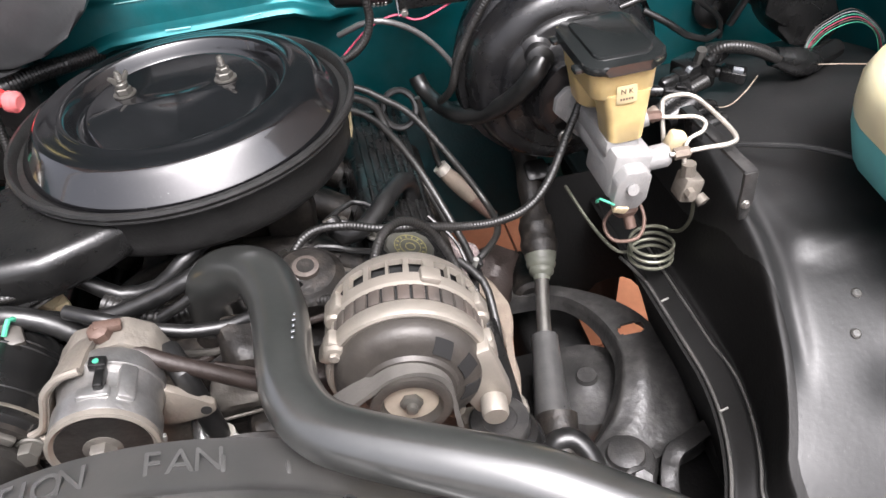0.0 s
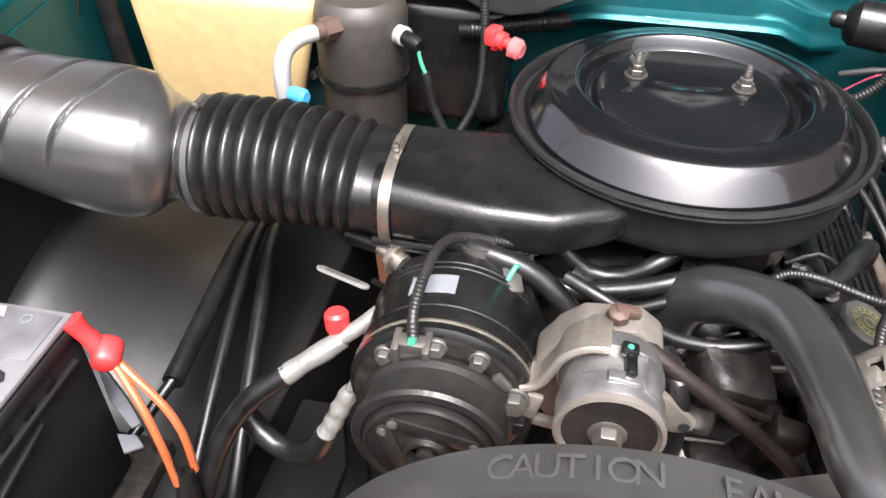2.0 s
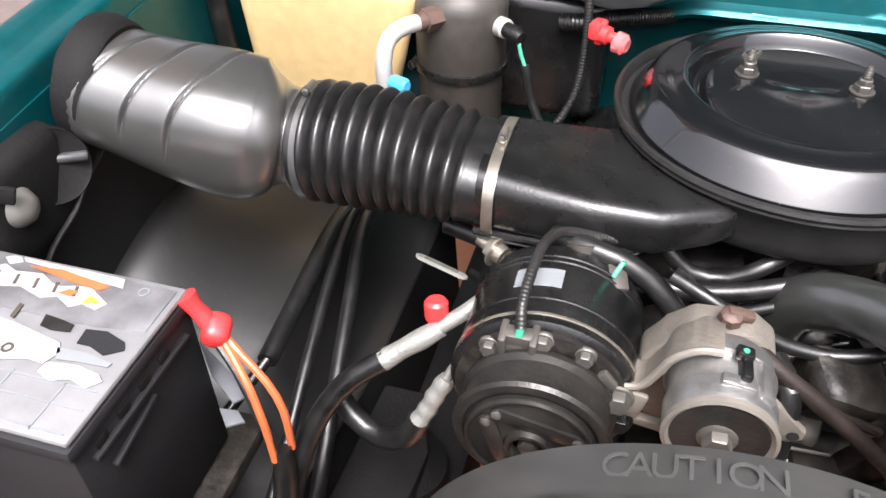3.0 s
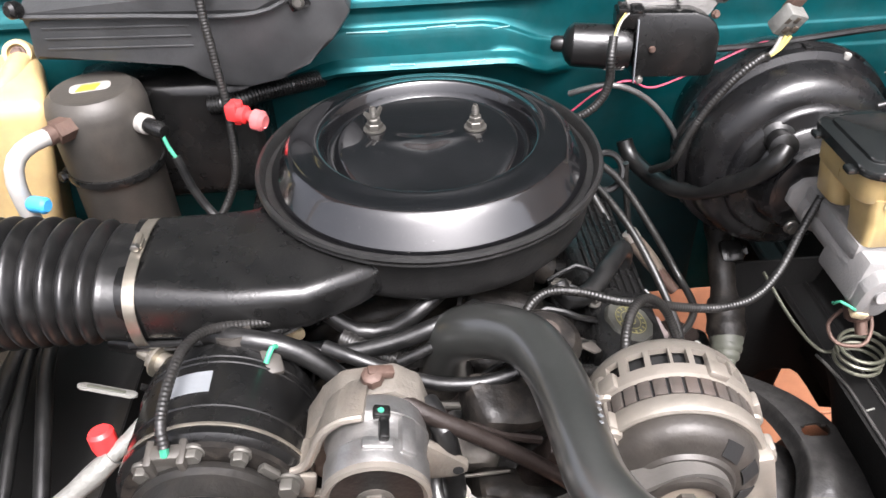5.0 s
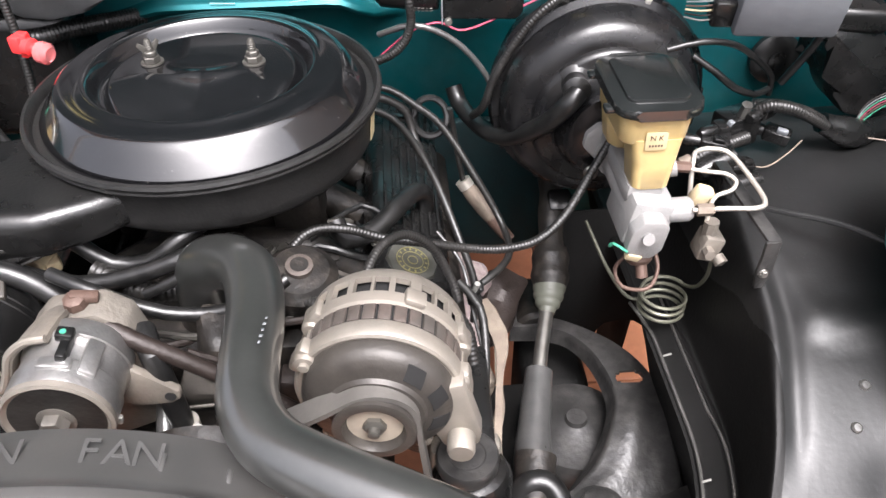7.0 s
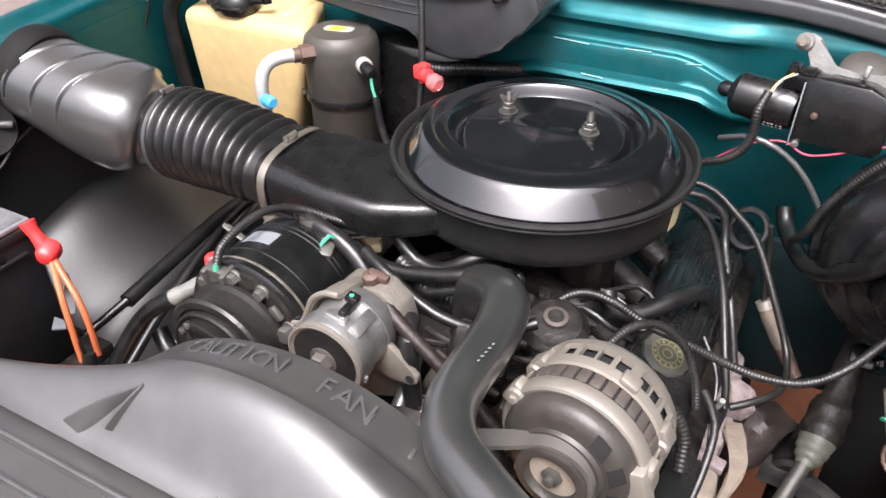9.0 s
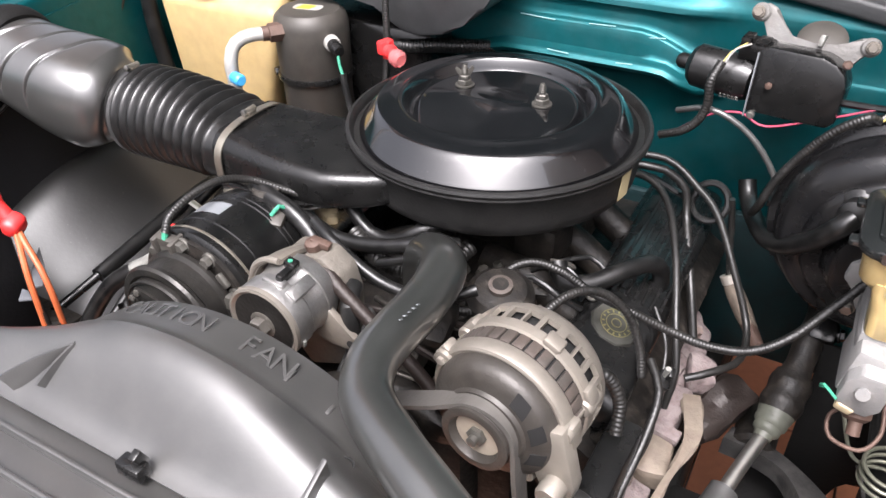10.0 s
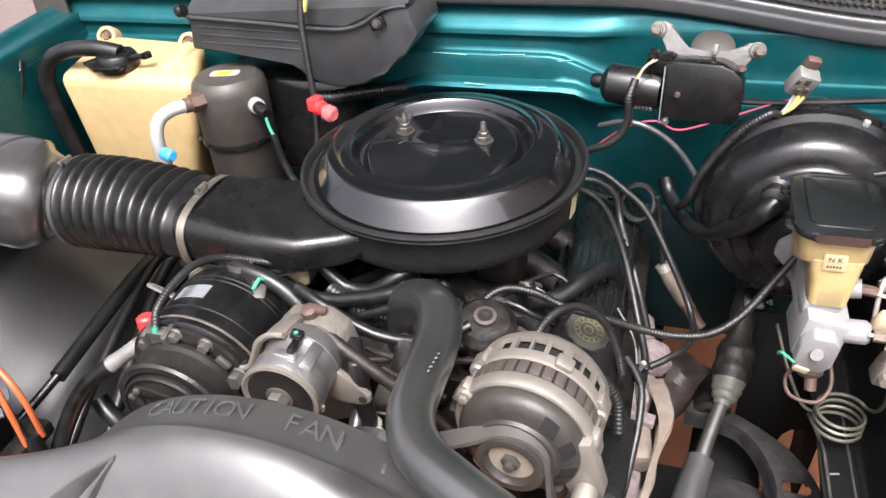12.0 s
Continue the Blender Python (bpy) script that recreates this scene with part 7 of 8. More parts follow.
part("tube", taper([(0.329, -0.095, 0.765), (0.325, -0.112, 0.76), (0.312, -0.17, 0.745), (0.298, -0.24, 0.728), (0.285, -0.30, 0.712)], [0.016, 0.018, 0.021, 0.021, 0.021], 20), TUBEGREY, st, "satin grey outer tube")

arm = thing("wishbone", (0.43, -0.1, 0.70), "black pressed steel suspension wishbone with round hole", "wishbone")


def arm_shape():
    inner = [(0.310, 0.004), (0.350, 0.000), (0.382, -0.014), (0.404, -0.052), (0.412, -0.105), (0.400, -0.145), (0.372, -0.185), (0.328, -0.224)]
    outer = [(0.318, 0.034), (0.355, 0.028), (0.398, 0.006), (0.449, -0.036), (0.478, -0.090), (0.482, -0.170), (0.474, -0.240), (0.400, -0.262)]
    bm = bmesh.new()
    A = spline([(x, y, 0) for x, y in inner], 0.002)
    B = spline([(x, y, 0) for x, y in outer], 0.002)
    n = 110
    g = []
    for i in range(n + 1):
        pa, pb = A[int(i / n * (len(A) - 1))], B[int(i / n * (len(B) - 1))]
        row = []
        for j in range(33):
            p = pa.lerp(pb, j / 32)
            edge = min(j, 32 - j) / 4
            row.append(bm.verts.new((p.x, p.y, 0.735 - 0.024 * (1 - smooth(0, 1.0, edge)) - 0.03 * smooth(-0.14, -0.24, p.y) + 0.008 * math.exp(-((j / 32 - 0.35) / 0.2) ** 2) * smooth(-0.10, -0.18, p.y))))
        g.append(row)
    hole = Vector((0.443, -0.088))
    for i in range(n):
        for j in range(32):
            q = [g[i][j], g[i + 1][j], g[i + 1][j + 1], g[i][j + 1]]
            c = sum((v.co for v in q), Vector()) / 4
            if ((c.x - hole.x) / 0.018) ** 2 + ((c.y - hole.y) / 0.0105) ** 2 > 1:
                bm.faces.new(q)
    bmesh.ops.recalc_face_normals(bm, faces=bm.faces)
    bmesh.ops.solidify(bm, geom=list(bm.faces), thickness=0.004)
    return bm


part("arm", arm_shape(), ARMGREY, arm, angle=60)
part("ball_joint", lathe([(0.036, 0.66), (0.036, 0.700), (0.033, 0.704), (0.033, 0.708), (0.029, 0.711), (0.029, 0.715), (0.022, 0.718), (0.020, 0.724), (0.010, 0.728), (0, 0.728)], pose(0.372, -0.248, 0), 28), ARMGREY, arm)
part("joint_nut", hexbolt((0.374, -0.282, 0.718), (0.1, -0.5, 1), 0.012, 0.014), ARMGREY, arm)
part("bushing", lathe([(0.020, -0.02), (0.026, -0.015), (0.026, 0.05), (0.020, 0.055), (0, 0.055)], aim((0.345, 0.03, 0.725), (0, 1, 0)), 20), DIRTY, arm)
shk = thing("shock_tower", (0.375, -0.11, 0.6), "dark grey spring tower under the control arm", "shock tower")
part("cup", lathe([(0.068, 0.55), (0.068, 0.675), (0.064, 0.684), (0.030, 0.688), (0.014, 0.694), (0.012, 0.700), (0.0, 0.700)], pose(0.376, -0.115, 0), 36), ARMGREY, shk)
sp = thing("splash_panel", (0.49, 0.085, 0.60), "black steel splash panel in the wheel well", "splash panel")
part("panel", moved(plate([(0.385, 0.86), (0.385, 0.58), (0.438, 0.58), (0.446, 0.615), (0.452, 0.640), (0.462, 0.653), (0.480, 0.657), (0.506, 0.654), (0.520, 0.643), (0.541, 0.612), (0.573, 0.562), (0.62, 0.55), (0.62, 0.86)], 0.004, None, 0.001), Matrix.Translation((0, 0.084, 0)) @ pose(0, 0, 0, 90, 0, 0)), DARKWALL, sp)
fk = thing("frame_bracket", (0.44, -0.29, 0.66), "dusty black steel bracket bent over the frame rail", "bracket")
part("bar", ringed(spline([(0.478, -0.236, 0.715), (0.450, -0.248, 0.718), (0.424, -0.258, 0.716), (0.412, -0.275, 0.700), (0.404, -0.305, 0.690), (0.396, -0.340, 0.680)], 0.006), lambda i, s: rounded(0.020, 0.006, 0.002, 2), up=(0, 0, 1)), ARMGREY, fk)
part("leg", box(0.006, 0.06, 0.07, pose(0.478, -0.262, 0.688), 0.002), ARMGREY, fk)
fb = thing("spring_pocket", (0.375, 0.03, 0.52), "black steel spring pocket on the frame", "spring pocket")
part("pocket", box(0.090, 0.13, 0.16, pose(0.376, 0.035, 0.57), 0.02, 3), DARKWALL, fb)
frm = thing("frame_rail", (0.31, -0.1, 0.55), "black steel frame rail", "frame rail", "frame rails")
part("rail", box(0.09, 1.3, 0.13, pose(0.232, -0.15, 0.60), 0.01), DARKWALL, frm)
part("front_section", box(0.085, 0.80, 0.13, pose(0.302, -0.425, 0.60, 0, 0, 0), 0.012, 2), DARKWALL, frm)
# Dark block added to cover the floor where steering parts sit.
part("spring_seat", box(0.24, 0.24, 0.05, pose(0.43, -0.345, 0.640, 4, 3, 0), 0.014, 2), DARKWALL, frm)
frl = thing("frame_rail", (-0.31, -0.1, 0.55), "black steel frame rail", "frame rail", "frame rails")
part("rail", box(0.09, 1.3, 0.13, pose(-0.31, -0.15, 0.60), 0.01), DARKWALL, frl)
sb = thing("steering_box", (0.33, -0.33, 0.68), "dirty cast steering gear box", "steering box")
part("case", joined(lathe([(0.045, 0.60), (0.048, 0.70), (0.040, 0.735), (0.020, 0.74), (0, 0.74)], pose(0.325, -0.325, 0), 28), lathe([(0.02, 0), (0.022, 0.05), (0, 0.05)], aim((0.295, -0.26, 0.755), (0.2, 0.9, 0.3)), 16)), DIRTY, sb)
lc = thing("lower_hose", (0.37, -0.28, 0.75), "black coolant hose elbow low in the bay", "hose")
part("hose", tube([(0.270, -0.285, 0.71), (0.276, -0.262, 0.748), (0.292, -0.248, 0.772), (0.312, -0.250, 0.772), (0.325, -0.270, 0.755), (0.330, -0.300, 0.72)], 0.0125, 18, 0.005), RUBBER, lc)

tyre = thing("front_tyre", (0.61, -0.25, 0.36), "black rubber front tyre deep in the wheel arch", "tyre", "front tyres")
part("carcass", lathe([(0.20, -0.10), (0.30, -0.11), (0.345, -0.095), (0.36, -0.07), (0.36, 0.07), (0.345, 0.095), (0.30, 0.11), (0.20, 0.10)], aim((0.61, -0.25, 0.365), (1, 0, 0)), 56), RUBBER, tyre)
part("rim", lathe([(0.21, -0.09), (0.205, 0.09), (0.19, 0.05), (0.05, 0.03), (0, 0.03)], aim((0.61, -0.25, 0.365), (1, 0, 0)), 40), ARMGREY, tyre)
tyre_l = copy_thing(tyre, pose(-0.57, -0.25, 0.36))

# ---- oxygen sensor lead ----
o2 = thing("sensor_connector", (0.285, 0.11, 0.85), "cylindrical tarnished sensor connector on the manifold", "sensor")
part("barrel", taper([(0.262, 0.137, 0.876), (0.268, 0.134, 0.867), (0.290, 0.124, 0.838), (0.304, 0.118, 0.820)], [0.009, 0.0112, 0.0112, 0.009], 18, 0.006), SHIELD, o2)
part("collar", taper([(0.260, 0.138, 0.879), (0.266, 0.135, 0.870)], [0.0105, 0.0105], 16), BRAKELINE, o2)
part("lower_sleeve", taper([(0.296, 0.121, 0.830), (0.310, 0.114, 0.812), (0.322, 0.106, 0.800)], [0.0098, 0.0090, 0.0075], 14), COPPER, o2, "brown corroded sleeve")
part("lead", loom([(0.261, 0.138, 0.878), (0.256, 0.142, 0.905), (0.250, 0.145, 0.945), (0.244, 0.14, 0.985)], 0.0040), WIREBLACK, o2)

# ---- looms and hoses over the engine ----
cable("wire_loom", loom([(0.395, -0.028, 1.035), (0.375, -0.045, 1.010), (0.345, -0.075, 0.980), (0.315, -0.095, 0.966), (0.280, -0.104, 0.964), (0.245, -0.110, 0.972), (0.200, -0.125, 0.995), (0.165, -0.128, 1.005), (0.13, -0.115, 1.008), (0.10, -0.115, 1.010), (0.08, -0.13, 1.005), (0.07, -0.155, 0.99)], 0.0046), WIREBLACK, "long corrugated loom across the engine to the master cylinder", "wire loom")
cable("alternator_lead", loom([(0.146, -0.226, 1.020), (0.150, -0.200, 1.032), (0.164, -0.172, 1.036), (0.184, -0.150, 1.026), (0.206, -0.138, 1.000), (0.222, -0.140, 0.965), (0.230, -0.150, 0.940)], 0.0044), WIREBLACK, "corrugated alternator lead arching over", "wire loom")
cable("battery_cable", loom([(0.200, -0.236, 1.005), (0.216, -0.226, 1.002), (0.230, -0.228, 0.980), (0.234, -0.242, 0.955)], 0.0062, 12, 0.004), WIREBLACK, "corrugated cable behind the alternator", "wire loom")
cable("spark_lead", tube([(0.232, -0.128, 0.945), (0.250, -0.155, 0.935), (0.252, -0.19, 0.915), (0.248, -0.225, 0.890), (0.244, -0.25, 0.870)], 0.0042, 10), WIREBLACK, "grey spark lead down the head", "wire")
cable("spark_lead", tube([(0.105, 0.08, 1.02), (0.150, 0.085, 1.02), (0.185, 0.06, 1.01), (0.215, 0.0, 0.985), (0.238, -0.06, 0.945), (0.252, -0.09, 0.905), (0.250, -0.105, 0.865)], 0.0042, 10), WIREBLACK, "black spark lead over the valve cover", "wire")
cable("spark_lead", tube([(0.090, 0.11, 1.015), (0.150, 0.125, 1.012), (0.170, 0.13, 1.006), (0.191, 0.13, 0.989), (0.199, 0.12, 0.96), (0.212, 0.09, 0.940), (0.232, 0.05, 0.905), (0.250, 0.02, 0.86)], 0.0050, 10), WIREBLACK, "black hose bending down by the air cleaner", "wire")
cable("spark_lead", tube([(0.09, 0.12, 1.02), (0.16, 0.137, 1.02), (0.205, 0.13, 0.995), (0.235, 0.12, 0.97), (0.27, 0.09, 0.92), (0.30, 0.06, 0.87), (0.305, 0.01, 0.862), (0.285, -0.03, 0.868), (0.258, -0.05, 0.862)], 0.0044, 10), WIREBLACK, "black lead looping to the manifold", "wire")
cable("vacuum_line", tube([(0.10, 0.13, 1.0), (0.15, 0.145, 0.985), (0.180, 0.15, 0.970)] + [(0.220 + 0.021 * math.cos(radians(a)), 0.14 + 0.010 * math.sin(radians(a)), 0.974 + 0.021 * math.sin(radians(a))) for a in range(180, -240, -30)] + [(0.19, 0.12, 0.93), (0.20, 0.10, 0.90)], 0.0045, 8), RUBBER, "small looped black vacuum line", "hose")
cable("pcv_hose", tube([(0.205, -0.005, 0.940), (0.205, -0.010, 0.965), (0.195, -0.025, 0.982), (0.175, -0.055, 0.985), (0.150, -0.085, 0.980), (0.125, -0.10, 0.985), (0.115, -0.09, 1.0)], 0.010, 12), RUBBER, "black hose beside the throttle body")
cable("fuel_hose", tube([(-0.190, -0.190, 1.060), (-0.164, -0.205, 1.066), (-0.127, -0.210, 1.058), (-0.097, -0.216, 1.038), (-0.070, -0.228, 1.008)], 0.0092, 12), RUBBER, "black hose over the compressor bracket")
cable("heater_line", tube([(-0.095, -0.215, 1.060), (-0.067, -0.228, 1.055), (-0.042, -0.232, 1.043), (-0.010, -0.234, 1.029), (0.029, -0.232, 1.024), (0.064, -0.228, 1.034), (0.085, -0.215, 1.040)], 0.0058, 12), RUBBER, "thin black hose sagging under the radiator hose")
cable("fuel_hose", tube([(-0.165, -0.175, 1.042), (-0.145, -0.180, 1.035), (-0.096, -0.182, 1.018), (-0.043, -0.180, 1.024), (0.004, -0.172, 1.037), (0.030, -0.150, 1.030)], 0.0080, 12), RUBBER, "black hose under the air cleaner")
cable("vacuum_line", tube([(-0.115, -0.140, 1.040), (-0.098, -0.148, 1.032), (-0.076, -0.152, 1.014), (-0.043, -0.152, 1.014), (-0.015, -0.146, 1.032), (0.01, -0.12, 1.035)], 0.0075, 12), RUBBER, "black hose sagging beneath the air cleaner", "hose")
cable("vacuum_line", tube([(-0.040, -0.190, 1.010), (-0.010, -0.186, 1.022), (0.012, -0.178, 1.034), (0.030, -0.165, 1.036)], 0.0050, 10), RUBBER, "thin black line beside the radiator hose", "hose")
cable("wire_loom", loom([(-0.09, -0.16, 1.015), (-0.055, -0.172, 1.000), (-0.02, -0.170, 0.995), (0.015, -0.150, 1.000), (0.03, -0.12, 1.01)], 0.0095, 12, 0.005), WIREBLACK, "corrugated loom under the air cleaner", "wire loom")
cable("wire_loom", loom([(0.02, -0.215, 1.0), (0.05, -0.205, 0.995), (0.08, -0.195, 0.995), (0.11, -0.205, 1.0), (0.13, -0.22, 1.01)], 0.0055), WIREBLACK, "corrugated loom to the alternator", "wire loom")
cable("fuel_pipe", tube([(-0.30, -0.125, 1.000), (-0.25, -0.138, 0.998), (-0.20, -0.145, 0.990), (-0.15, -0.140, 0.978), (-0.11, -0.13, 0.97)], 0.0105, 12), RUBBER, "black heater hose below the snorkel")
for k, (x0, mm) in enumerate(((-0.095, DARKRUST), (-0.030, STUD), (0.02, DARKRUST))):
    cable("fuel_pipe", tube([(x0, -0.225 + 0.012 * k, 0.985), (x0 + 0.04, -0.235 + 0.01 * k, 0.990), (x0 + 0.09, -0.225 + 0.01 * k, 0.985), (x0 + 0.11, -0.20, 0.98)], 0.0035, 8), mm, "thin metal fuel pipe on the manifold", "pipe")
yc = thing("beige_connector", (-0.142, -0.137, 1.0), "cracked beige plastic connector", "connector")
part("shell", joined(box(0.030, 0.020, 0.018, pose(-0.144, -0.139, 1.014, 10, 15, -20), 0.005), box(0.014, 0.016, 0.012, pose(-0.131, -0.144, 1.011, 0, 0, 30), 0.004)), BEIGE, yc)

cable("plug_wire", tube([(0.215, -0.06, 0.955), (0.238, -0.09, 0.935), (0.246, -0.13, 0.905), (0.252, -0.17, 0.885), (0.246, -0.21, 0.872)], 0.0020, 8, 0.008), WIREBLACK, "thin wire trailing over the exhaust manifold", "wire")
bwb = thing("wire_clip", (0.247, -0.128, 0.928), "small black clip holding wires at the manifold", "clip")
part("clip", joined(box(0.014, 0.020, 0.010, pose(0.247, -0.128, 0.924, 20, 25, 15), 0.003), box(0.006, 0.012, 0.016, pose(0.251, -0.124, 0.930, 20, 25, 15), 0.002)), PLASTIC, bwb)
part("stud", lathe([(0.003, 0), (0.003, 0.012), (0, 0.012)], aim((0.248, -0.126, 0.930), (0.2, -0.2, 1)), 10), CRIMP, bwb)

# ---- battery and left side ----
bat = thing("battery", (-0.58, -0.39, 0.85), "black car battery with a worn labelled top", "battery")
part("case", box(0.256, 0.150, 0.18, pose(-0.587, -0.391, 0.945), 0.005), BATCASE, bat)
part("top", box(0.260, 0.150, 0.006, pose(-0.587, -0.391, 1.045), 0.0025), BATTOP, bat)
part("lip", box(0.263, 0.157, 0.012, pose(-0.587, -0.391, 1.0355), 0.003), BATCASE, bat, "black lip below the top")
lb = part("label", plate([(-0.70, -0.372), (-0.504, -0.372), (-0.462, -0.366), (-0.462, -0.322), (-0.52, -0.319), (-0.70, -0.319)], 0.0010, pose(0, 0, 1.0484), 0.0003), SILVERLAB, bat, "silvery worn label")


def flat_shape(name, pts, z, material, owner, label=""):
    """A thin printed or torn paper shape lying on the battery."""
    part(name, plate(pts, 0.0006, pose(0, 0, z), 0), material, owner, label)


flat_shape("logo_shape", [(-0.621, -0.338), (-0.612, -0.331), (-0.598, -0.336), (-0.575, -0.333), (-0.562, -0.340), (-0.552, -0.342), (-0.540, -0.338), (-0.528, -0.337), (-0.506, -0.349), (-0.511, -0.357), (-0.524, -0.354), (-0.532, -0.360), (-0.548, -0.352), (-0.560, -0.357), (-0.583, -0.350), (-0.600, -0.354), (-0.617, -0.346)], 1.0494, PAPER, lb, "white brand shape")
for k in range(5):
    bx0 = -0.612 + 0.018 * k
    flat_shape("logo_mark", [(bx0, -0.339), (bx0 + 0.0024, -0.3385), (bx0 + 0.006, -0.349), (bx0 + 0.0034, -0.3495)], 1.0499, PRINT, lb, "dark stroke in the brand shape")
flat_shape("white_stripe", [(-0.602, -0.3205), (-0.508, -0.3215), (-0.504, -0.331), (-0.598, -0.324)], 1.0494, PAPER, lb)
flat_shape("orange_stripe", [(-0.591, -0.328), (-0.562, -0.325), (-0.515, -0.332), (-0.520, -0.338), (-0.543, -0.336)], 1.0498, ORANGE, lb, "orange brand stripe")
flat_shape("drop_shape", [(-0.618, -0.324), (-0.612, -0.3205), (-0.605, -0.3205), (-0.600, -0.325), (-0.609, -0.330)], 1.0494, PAPER, lb)
flat_shape("yellow_shape", [(-0.549, -0.349), (-0.543, -0.343), (-0.534, -0.344), (-0.538, -0.350)], 1.0500, ORANGE, lb)
flat_shape("yellow_shape", [(-0.525, -0.354), (-0.522, -0.345), (-0.511, -0.350)], 1.0500, YELLOWLAB, lb)
flat_shape("notice", [(-0.70, -0.374), (-0.595, -0.382), (-0.561, -0.384), (-0.515, -0.393), (-0.509, -0.400), (-0.514, -0.413), (-0.528, -0.412), (-0.545, -0.417), (-0.575, -0.416), (-0.70, -0.419)], 1.0494, PAPER, bat, "white torn notice label")
flat_shape("notice_scrap", [(-0.512, -0.411), (-0.489, -0.408), (-0.470, -0.411), (-0.464, -0.416), (-0.472, -0.424), (-0.487, -0.420), (-0.500, -0.425), (-0.513, -0.420)], 1.0494, PAPER, bat)
flat_shape("notice_scrap", [(-0.514, -0.397), (-0.490, -0.396), (-0.467, -0.400), (-0.468, -0.404), (-0.491, -0.405), (-0.508, -0.407)], 1.0494, GREYCONN, bat)
flat_shape("torn_patch", [(-0.505, -0.376), (-0.488, -0.374), (-0.470, -0.380), (-0.466, -0.387), (-0.478, -0.395), (-0.492, -0.390), (-0.503, -0.390)], 1.0494, BATCASE, bat, "black patch where the notice is torn")
flat_shape("torn_patch", [(-0.543, -0.371), (-0.526, -0.373), (-0.516, -0.375), (-0.515, -0.382), (-0.530, -0.384), (-0.540, -0.382)], 1.0498, DARKFACE, bat)
for k in range(4):
    px0 = -0.660 + 0.030 * k
    flat_shape("print_bar", [(px0, -0.366), (px0 + 0.004, -0.367), (px0 + 0.006, -0.381), (px0 + 0.002, -0.380)], 1.0498, PRINT, bat)
part("round_print", lathe([(0.0026, 0), (0.0046, 0), (0.0046, 0.0006), (0.0026, 0.0006)], pose(-0.548, -0.407, 1.0497), 18, False), PRINT, bat)
for k in range(5):
    part("cell_groove", box(0.0014, 0.040, 0.0008, pose(-0.660 + 0.043 * k, -0.442, 1.0482), 0), GREYCONN, bat, "faint moulded line")
for yy in (-0.424, -0.440, -0.460):
    part("cell_groove", box(0.245, 0.0014, 0.0008, pose(-0.585, yy, 1.0482), 0), GREYCONN, bat)
part("vent_mark", lathe([(0.0034, 0), (0.0046, 0), (0.0046, 0.0006), (0.0034, 0.0006)], pose(-0.486, -0.330, 1.0492), 18, False), GREYCONN, bat)
for pts in ([(-0.500, -0.272), (-0.479, -0.284), (-0.452, -0.300), (-0.427, -0.322), (-0.434, -0.330), (-0.466, -0.308)], [(-0.443, -0.338), (-0.426, -0.336), (-0.415, -0.345), (-0.428, -0.354)]):
    part("tray_flange", moved(plate(pts, 0.003, None, 0.0008), pose(0, 0, 0.930)), ECU, bat, "blue-grey hold-down flange")
part("ledge", box(0.006, 0.120, 0.004, pose(-0.457, -0.392, 1.012, 0, 0, 0), 0.001), BATCASE, bat)
# Black blocks on the case side paint the shade of its recesses.
for k in range(4):
    part("side_recess", box(0.003, 0.012, 0.008, pose(-0.4585, -0.440 + 0.026 * k, 1.018), 0.001), DARKWALL, bat)
part("side_rib", box(0.006, 0.058, 0.005, pose(-0.457, -0.412, 0.994, 12, 0, 0), 0.0015), BATCASE, bat)
bt = thing("battery_terminal", (-0.445, -0.318, 0.99), "red rubber battery terminal boot", "terminal")
part("boot", joined(taper([(-0.456, -0.322, 1.046), (-0.452, -0.322, 1.037), (-0.446, -0.321, 1.026), (-0.437, -0.322, 1.010)], [0.009, 0.007, 0.008, 0.009], 14, 0.005), box(0.022, 0.026, 0.026, pose(-0.437, -0.321, 1.012, 20, 25, 20), 0.008, 3)), RED, bt)
cable("battery_wire", tube([(-0.431, -0.325, 1.008), (-0.420, -0.332, 0.998), (-0.402, -0.345, 0.979), (-0.391, -0.353, 0.945), (-0.385, -0.358, 0.905)], 0.0034, 8), ORANGE, "orange insulated battery wire", "wire", "battery wires")
cable("battery_wire", tube([(-0.430, -0.322, 1.008), (-0.415, -0.328, 0.998), (-0.392, -0.335, 0.978), (-0.379, -0.340, 0.952), (-0.377, -0.342, 0.905)], 0.0034, 8), ORANGE, "orange insulated battery wire", "wire", "battery wires")
cable("battery_wire", tube([(-0.433, -0.328, 1.002), (-0.415, -0.338, 0.985), (-0.397, -0.350, 0.955), (-0.386, -0.354, 0.92), (-0.380, -0.354, 0.87)], 0.0036, 8), WIREBLACK, "black insulated battery wire", "wire", "battery wires")
cable("battery_cable", taper([(-0.382, -0.350, 0.912), (-0.381, -0.352, 0.905), (-0.380, -0.356, 0.88), (-0.382, -0.37, 0.82)], [0.008, 0.011, 0.012, 0.011], 12), RUBBER, "black taped wire bundle", "wire harness")
cable("battery_cable", tube([(-0.46, -0.44, 0.86), (-0.43, -0.42, 0.88), (-0.40, -0.42, 0.87), (-0.385, -0.43, 0.83)], 0.016, 14), RUBBER, "thick black hose in front of the battery")
tray = thing("battery_tray", (-0.58, -0.38, 0.83), "black steel battery tray", "battery tray")
part("tray", box(0.30, 0.20, 0.02, pose(-0.585, -0.385, 0.845), 0.005), DIRTY, tray)
part("post", box(0.025, 0.025, 0.40, pose(-0.62, -0.40, 0.65), 0.004), DIRTY, tray)
hl = thing("side_lamp_back", (-0.66, -0.25, 1.03), "dark lamp housing with a smoky socket cap", "lamp housing")
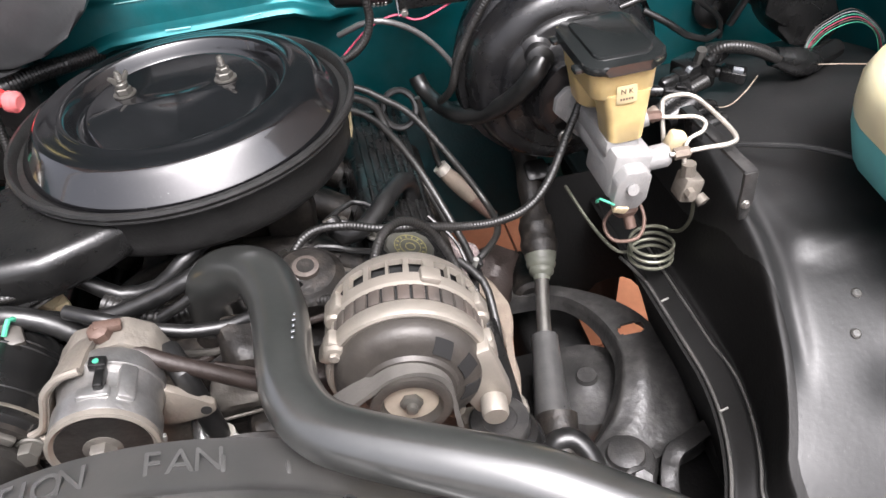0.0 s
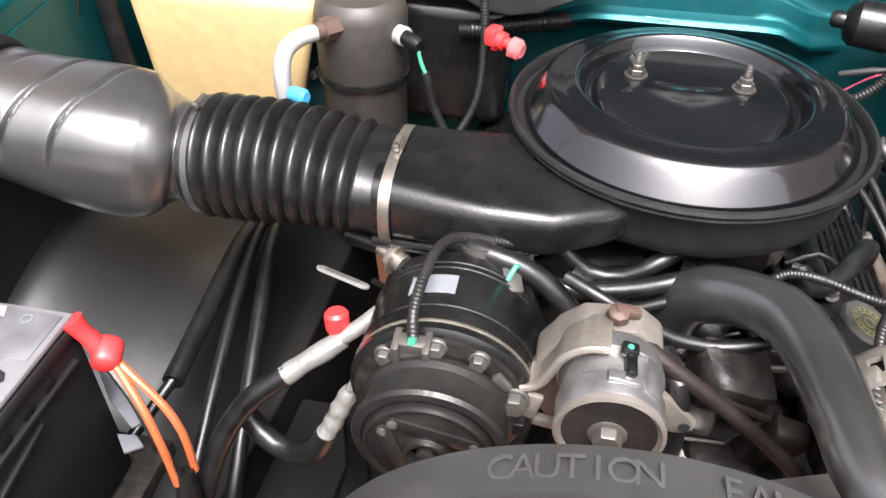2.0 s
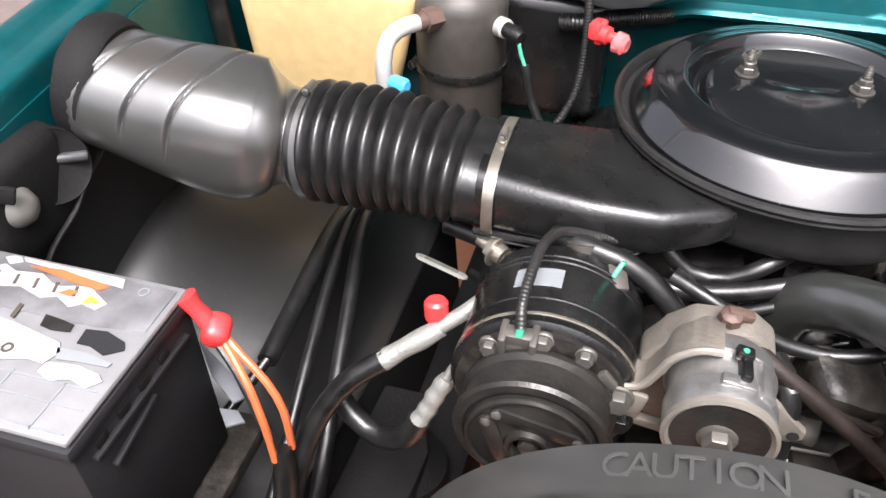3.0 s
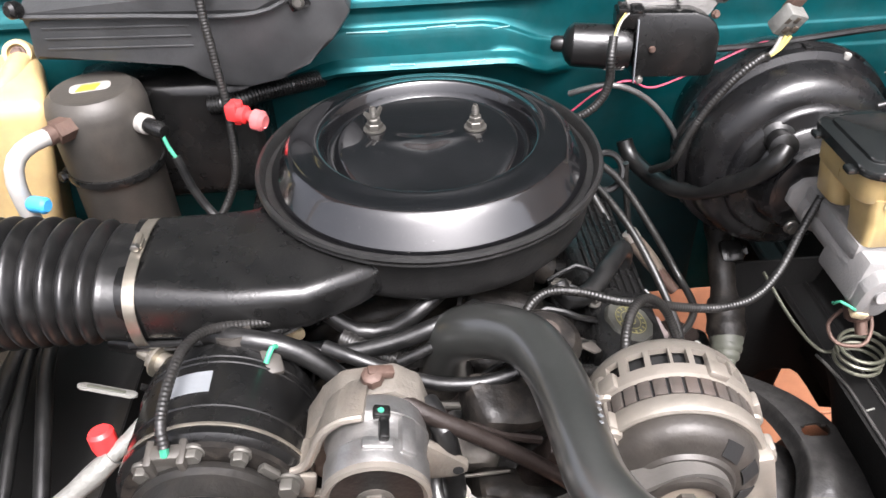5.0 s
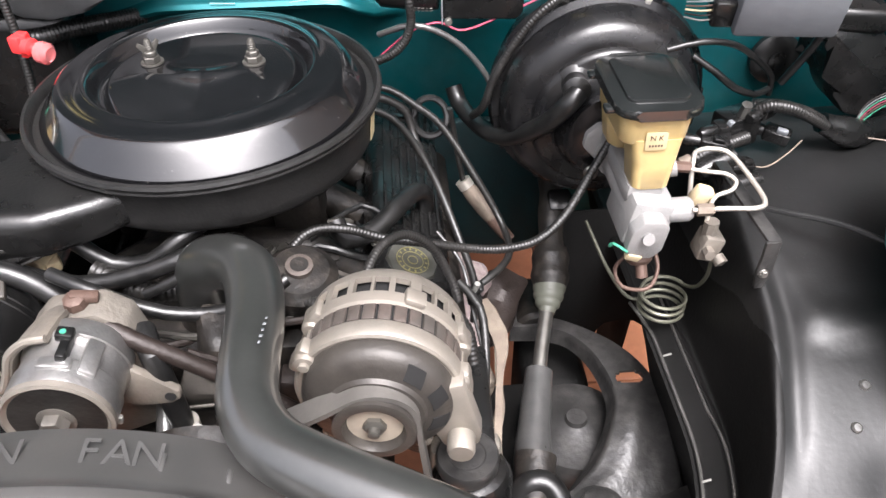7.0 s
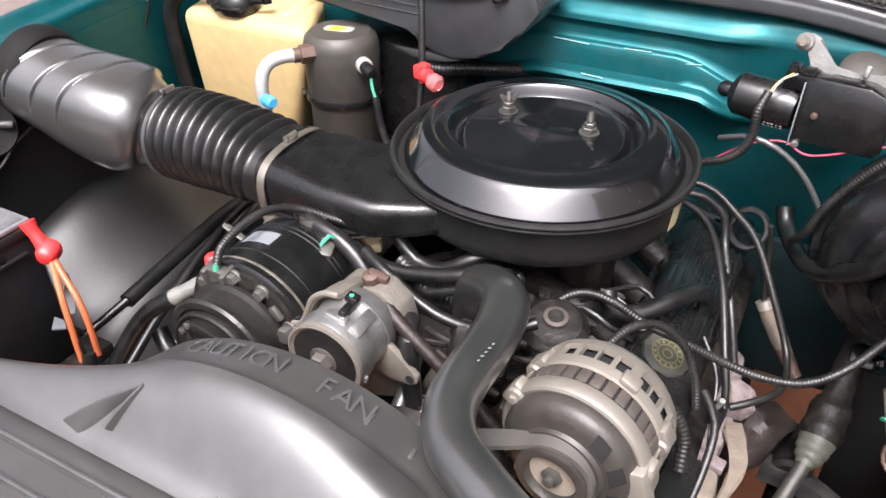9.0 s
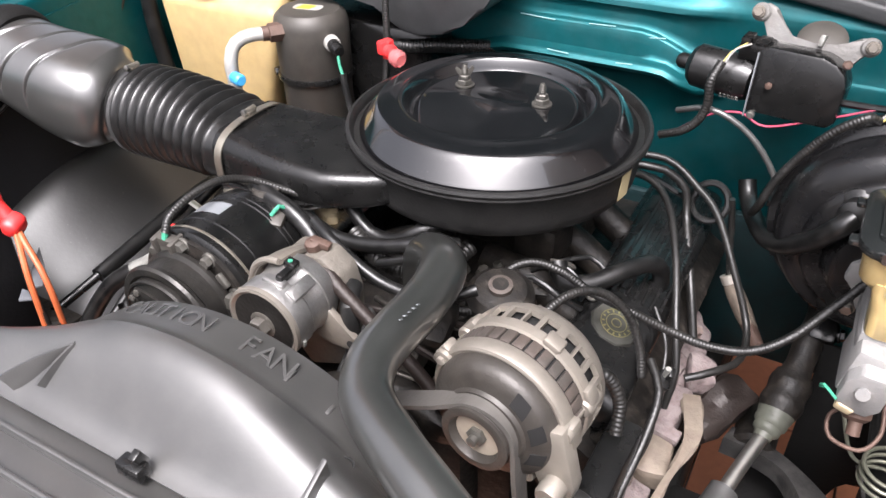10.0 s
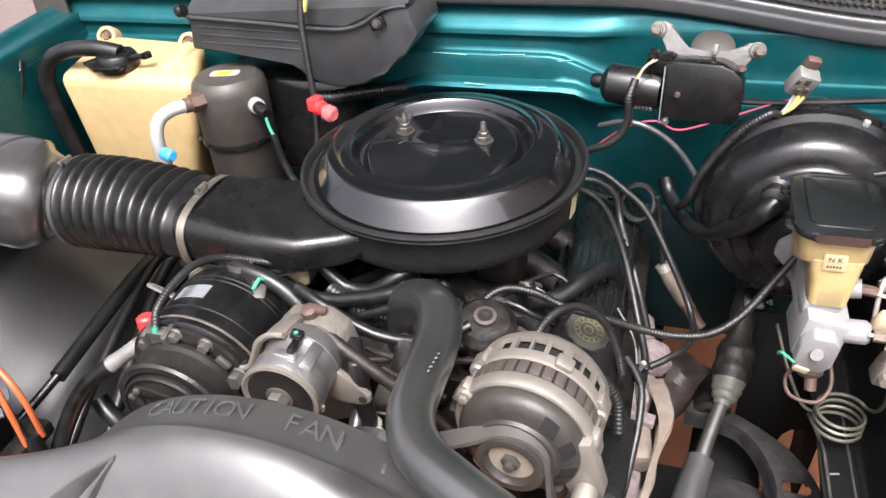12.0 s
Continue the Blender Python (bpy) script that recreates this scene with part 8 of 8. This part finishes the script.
part("housing", joined(box(0.040, 0.115, 0.10, pose(-0.650, -0.262, 1.060, 0, 0, 4), 0.016, 3), lathe([(0.034, 0), (0.036, 0.008), (0.034, 0.012), (0.031, 0.010), (0, 0.010)], aim((-0.644, -0.226, 1.070), (0.85, -0.4, 0.3)), 32), box(0.030, 0.006, 0.016, pose(-0.628, -0.300, 1.094, 0, 20, 30), 0.002)), DARKWALL, hl, "dull black lamp bucket")
part("adjuster", lathe([(0.0052, 0), (0.0052, 0.024), (0.004, 0.026), (0, 0.026)], aim((-0.636, -0.222, 1.076), (0.75, 0.60, -0.1)), 10), HEATER, hl, "pale adjuster screw")
part("socket_cap", lathe([(0.015, -0.010), (0.0180, 0.004), (0.0190, 0.016), (0.0170, 0.027), (0.0110, 0.035), (0.005, 0.038), (0, 0.0385)], aim((-0.652, -0.289, 1.070), (0.85, 0.25, -0.1)), 28), BULBGLASS, hl, "smoky translucent bulb cap")
panel = thing("splash_panel", (-0.648, -0.2, 0.80), "dull black splash panel covering the lower fender wall", "panel")
part("panel", plate([(-0.50, 1.085), (-0.247, 1.108), (-0.227, 1.106), (-0.189, 1.084), (-0.157, 1.050), (-0.117, 1.006), (0.02, 0.985), (0.02, 0.75), (-0.50, 0.75)], 0.003, pose(-0.6475, 0, 0, 90, 0, 90), 0.001), BATCASE, panel)
fo = thing("fender_opening", (-0.678, 0.08, 1.10), "access opening in the fender wall with a hose, its shade painted on a plate", "opening")
# No hollow here: a black plate carries the opening's shade.
part("cavity", moved(plate([(0.010, 1.072), (0.052, 1.078), (0.108, 1.095), (0.126, 1.130), (0.122, 1.150), (0.072, 1.168), (0.012, 1.158)], 0.004, None, 0.0015), pose(-0.6795, 0, 0, 90, 0, 90)), HOLESHADE, fo, "flat black plate painted as the shade inside the fender")
part("hose", tube([(-0.672, 0.095, 1.150), (-0.668, 0.078, 1.125), (-0.668, 0.060, 1.095), (-0.670, 0.050, 1.06)], 0.0045, 10), RUBBER, fo)
cable("lamp_wire", tube([(-0.636, -0.165, 1.062), (-0.630, -0.173, 1.056), (-0.626, -0.209, 1.044), (-0.628, -0.231, 1.026), (-0.632, -0.268, 1.008), (-0.640, -0.30, 0.97)], 0.0026, 8), WIREBLACK, "thin black lamp wire", "wire")
for pts, r, mm, lb in (([(-0.435, 0.10, 0.915), (-0.448, 0.02, 0.905), (-0.459, -0.047, 0.898), (-0.458, -0.14, 0.888), (-0.456, -0.237, 0.876)], 0.0105, RUBBER, "fat black sleeved pipe beside the liner"),
                       ([(-0.456, -0.233, 0.877), (-0.475, -0.285, 0.855), (-0.50, -0.34, 0.83), (-0.53, -0.40, 0.80)], 0.0060, SATIN, "thin dark pipe leaving its sleeve"),
                       ([(-0.432, 0.10, 0.905), (-0.440, 0.02, 0.902), (-0.446, -0.030, 0.899), (-0.438, -0.12, 0.880), (-0.426, -0.22, 0.850), (-0.42, -0.30, 0.81), (-0.42, -0.36, 0.77)], 0.0065, RUBBER, "dark pipe running down beside the liner"),
                       ([(-0.425, 0.10, 0.900), (-0.430, 0.02, 0.897), (-0.428, -0.040, 0.890), (-0.412, -0.13, 0.860), (-0.396, -0.22, 0.825), (-0.388, -0.28, 0.79), (-0.386, -0.34, 0.73)], 0.0085, RUBBER, "grey-black pipe running down beside the compressor")):
    cable("coolant_pipe", tube(pts, r, 12), mm, lb, "pipe", "pipes beside the liner")
wheel_l = thing("wishbone", (-0.33, -0.15, 0.70), "black pressed steel suspension wishbone in the wheel well", "wishbone")
part("arm", moved(plate([(-0.06, -0.12), (0.02, -0.14), (0.03, 0.02), (0.0, 0.10), (-0.05, 0.10)], 0.02, None, 0.005), pose(-0.33, -0.22, 0.72)), DARKWALL, wheel_l)
part("spring_cup", lathe([(0.05, 0.60), (0.05, 0.70), (0.03, 0.72), (0, 0.72)], pose(-0.33, -0.20, 0), 28), DARKWALL, wheel_l)

# ---- floor tiles ----
tile_mesh = finish(box(0.295, 0.295, 0.010, None, 0.002, 1))
tile_mesh.materials.append(TILE)
floor = tagged(new("floor"), "terracotta tiled garage floor under the car", "floor", kind="structure")
for i in range(-7, 8):
    for j in range(-7, 8):
        t = new("tile", tile_mesh)
        t.parent = floor
        t.location = (0.3 * i + 0.1, 0.3 * j + 0.05, 0.0)
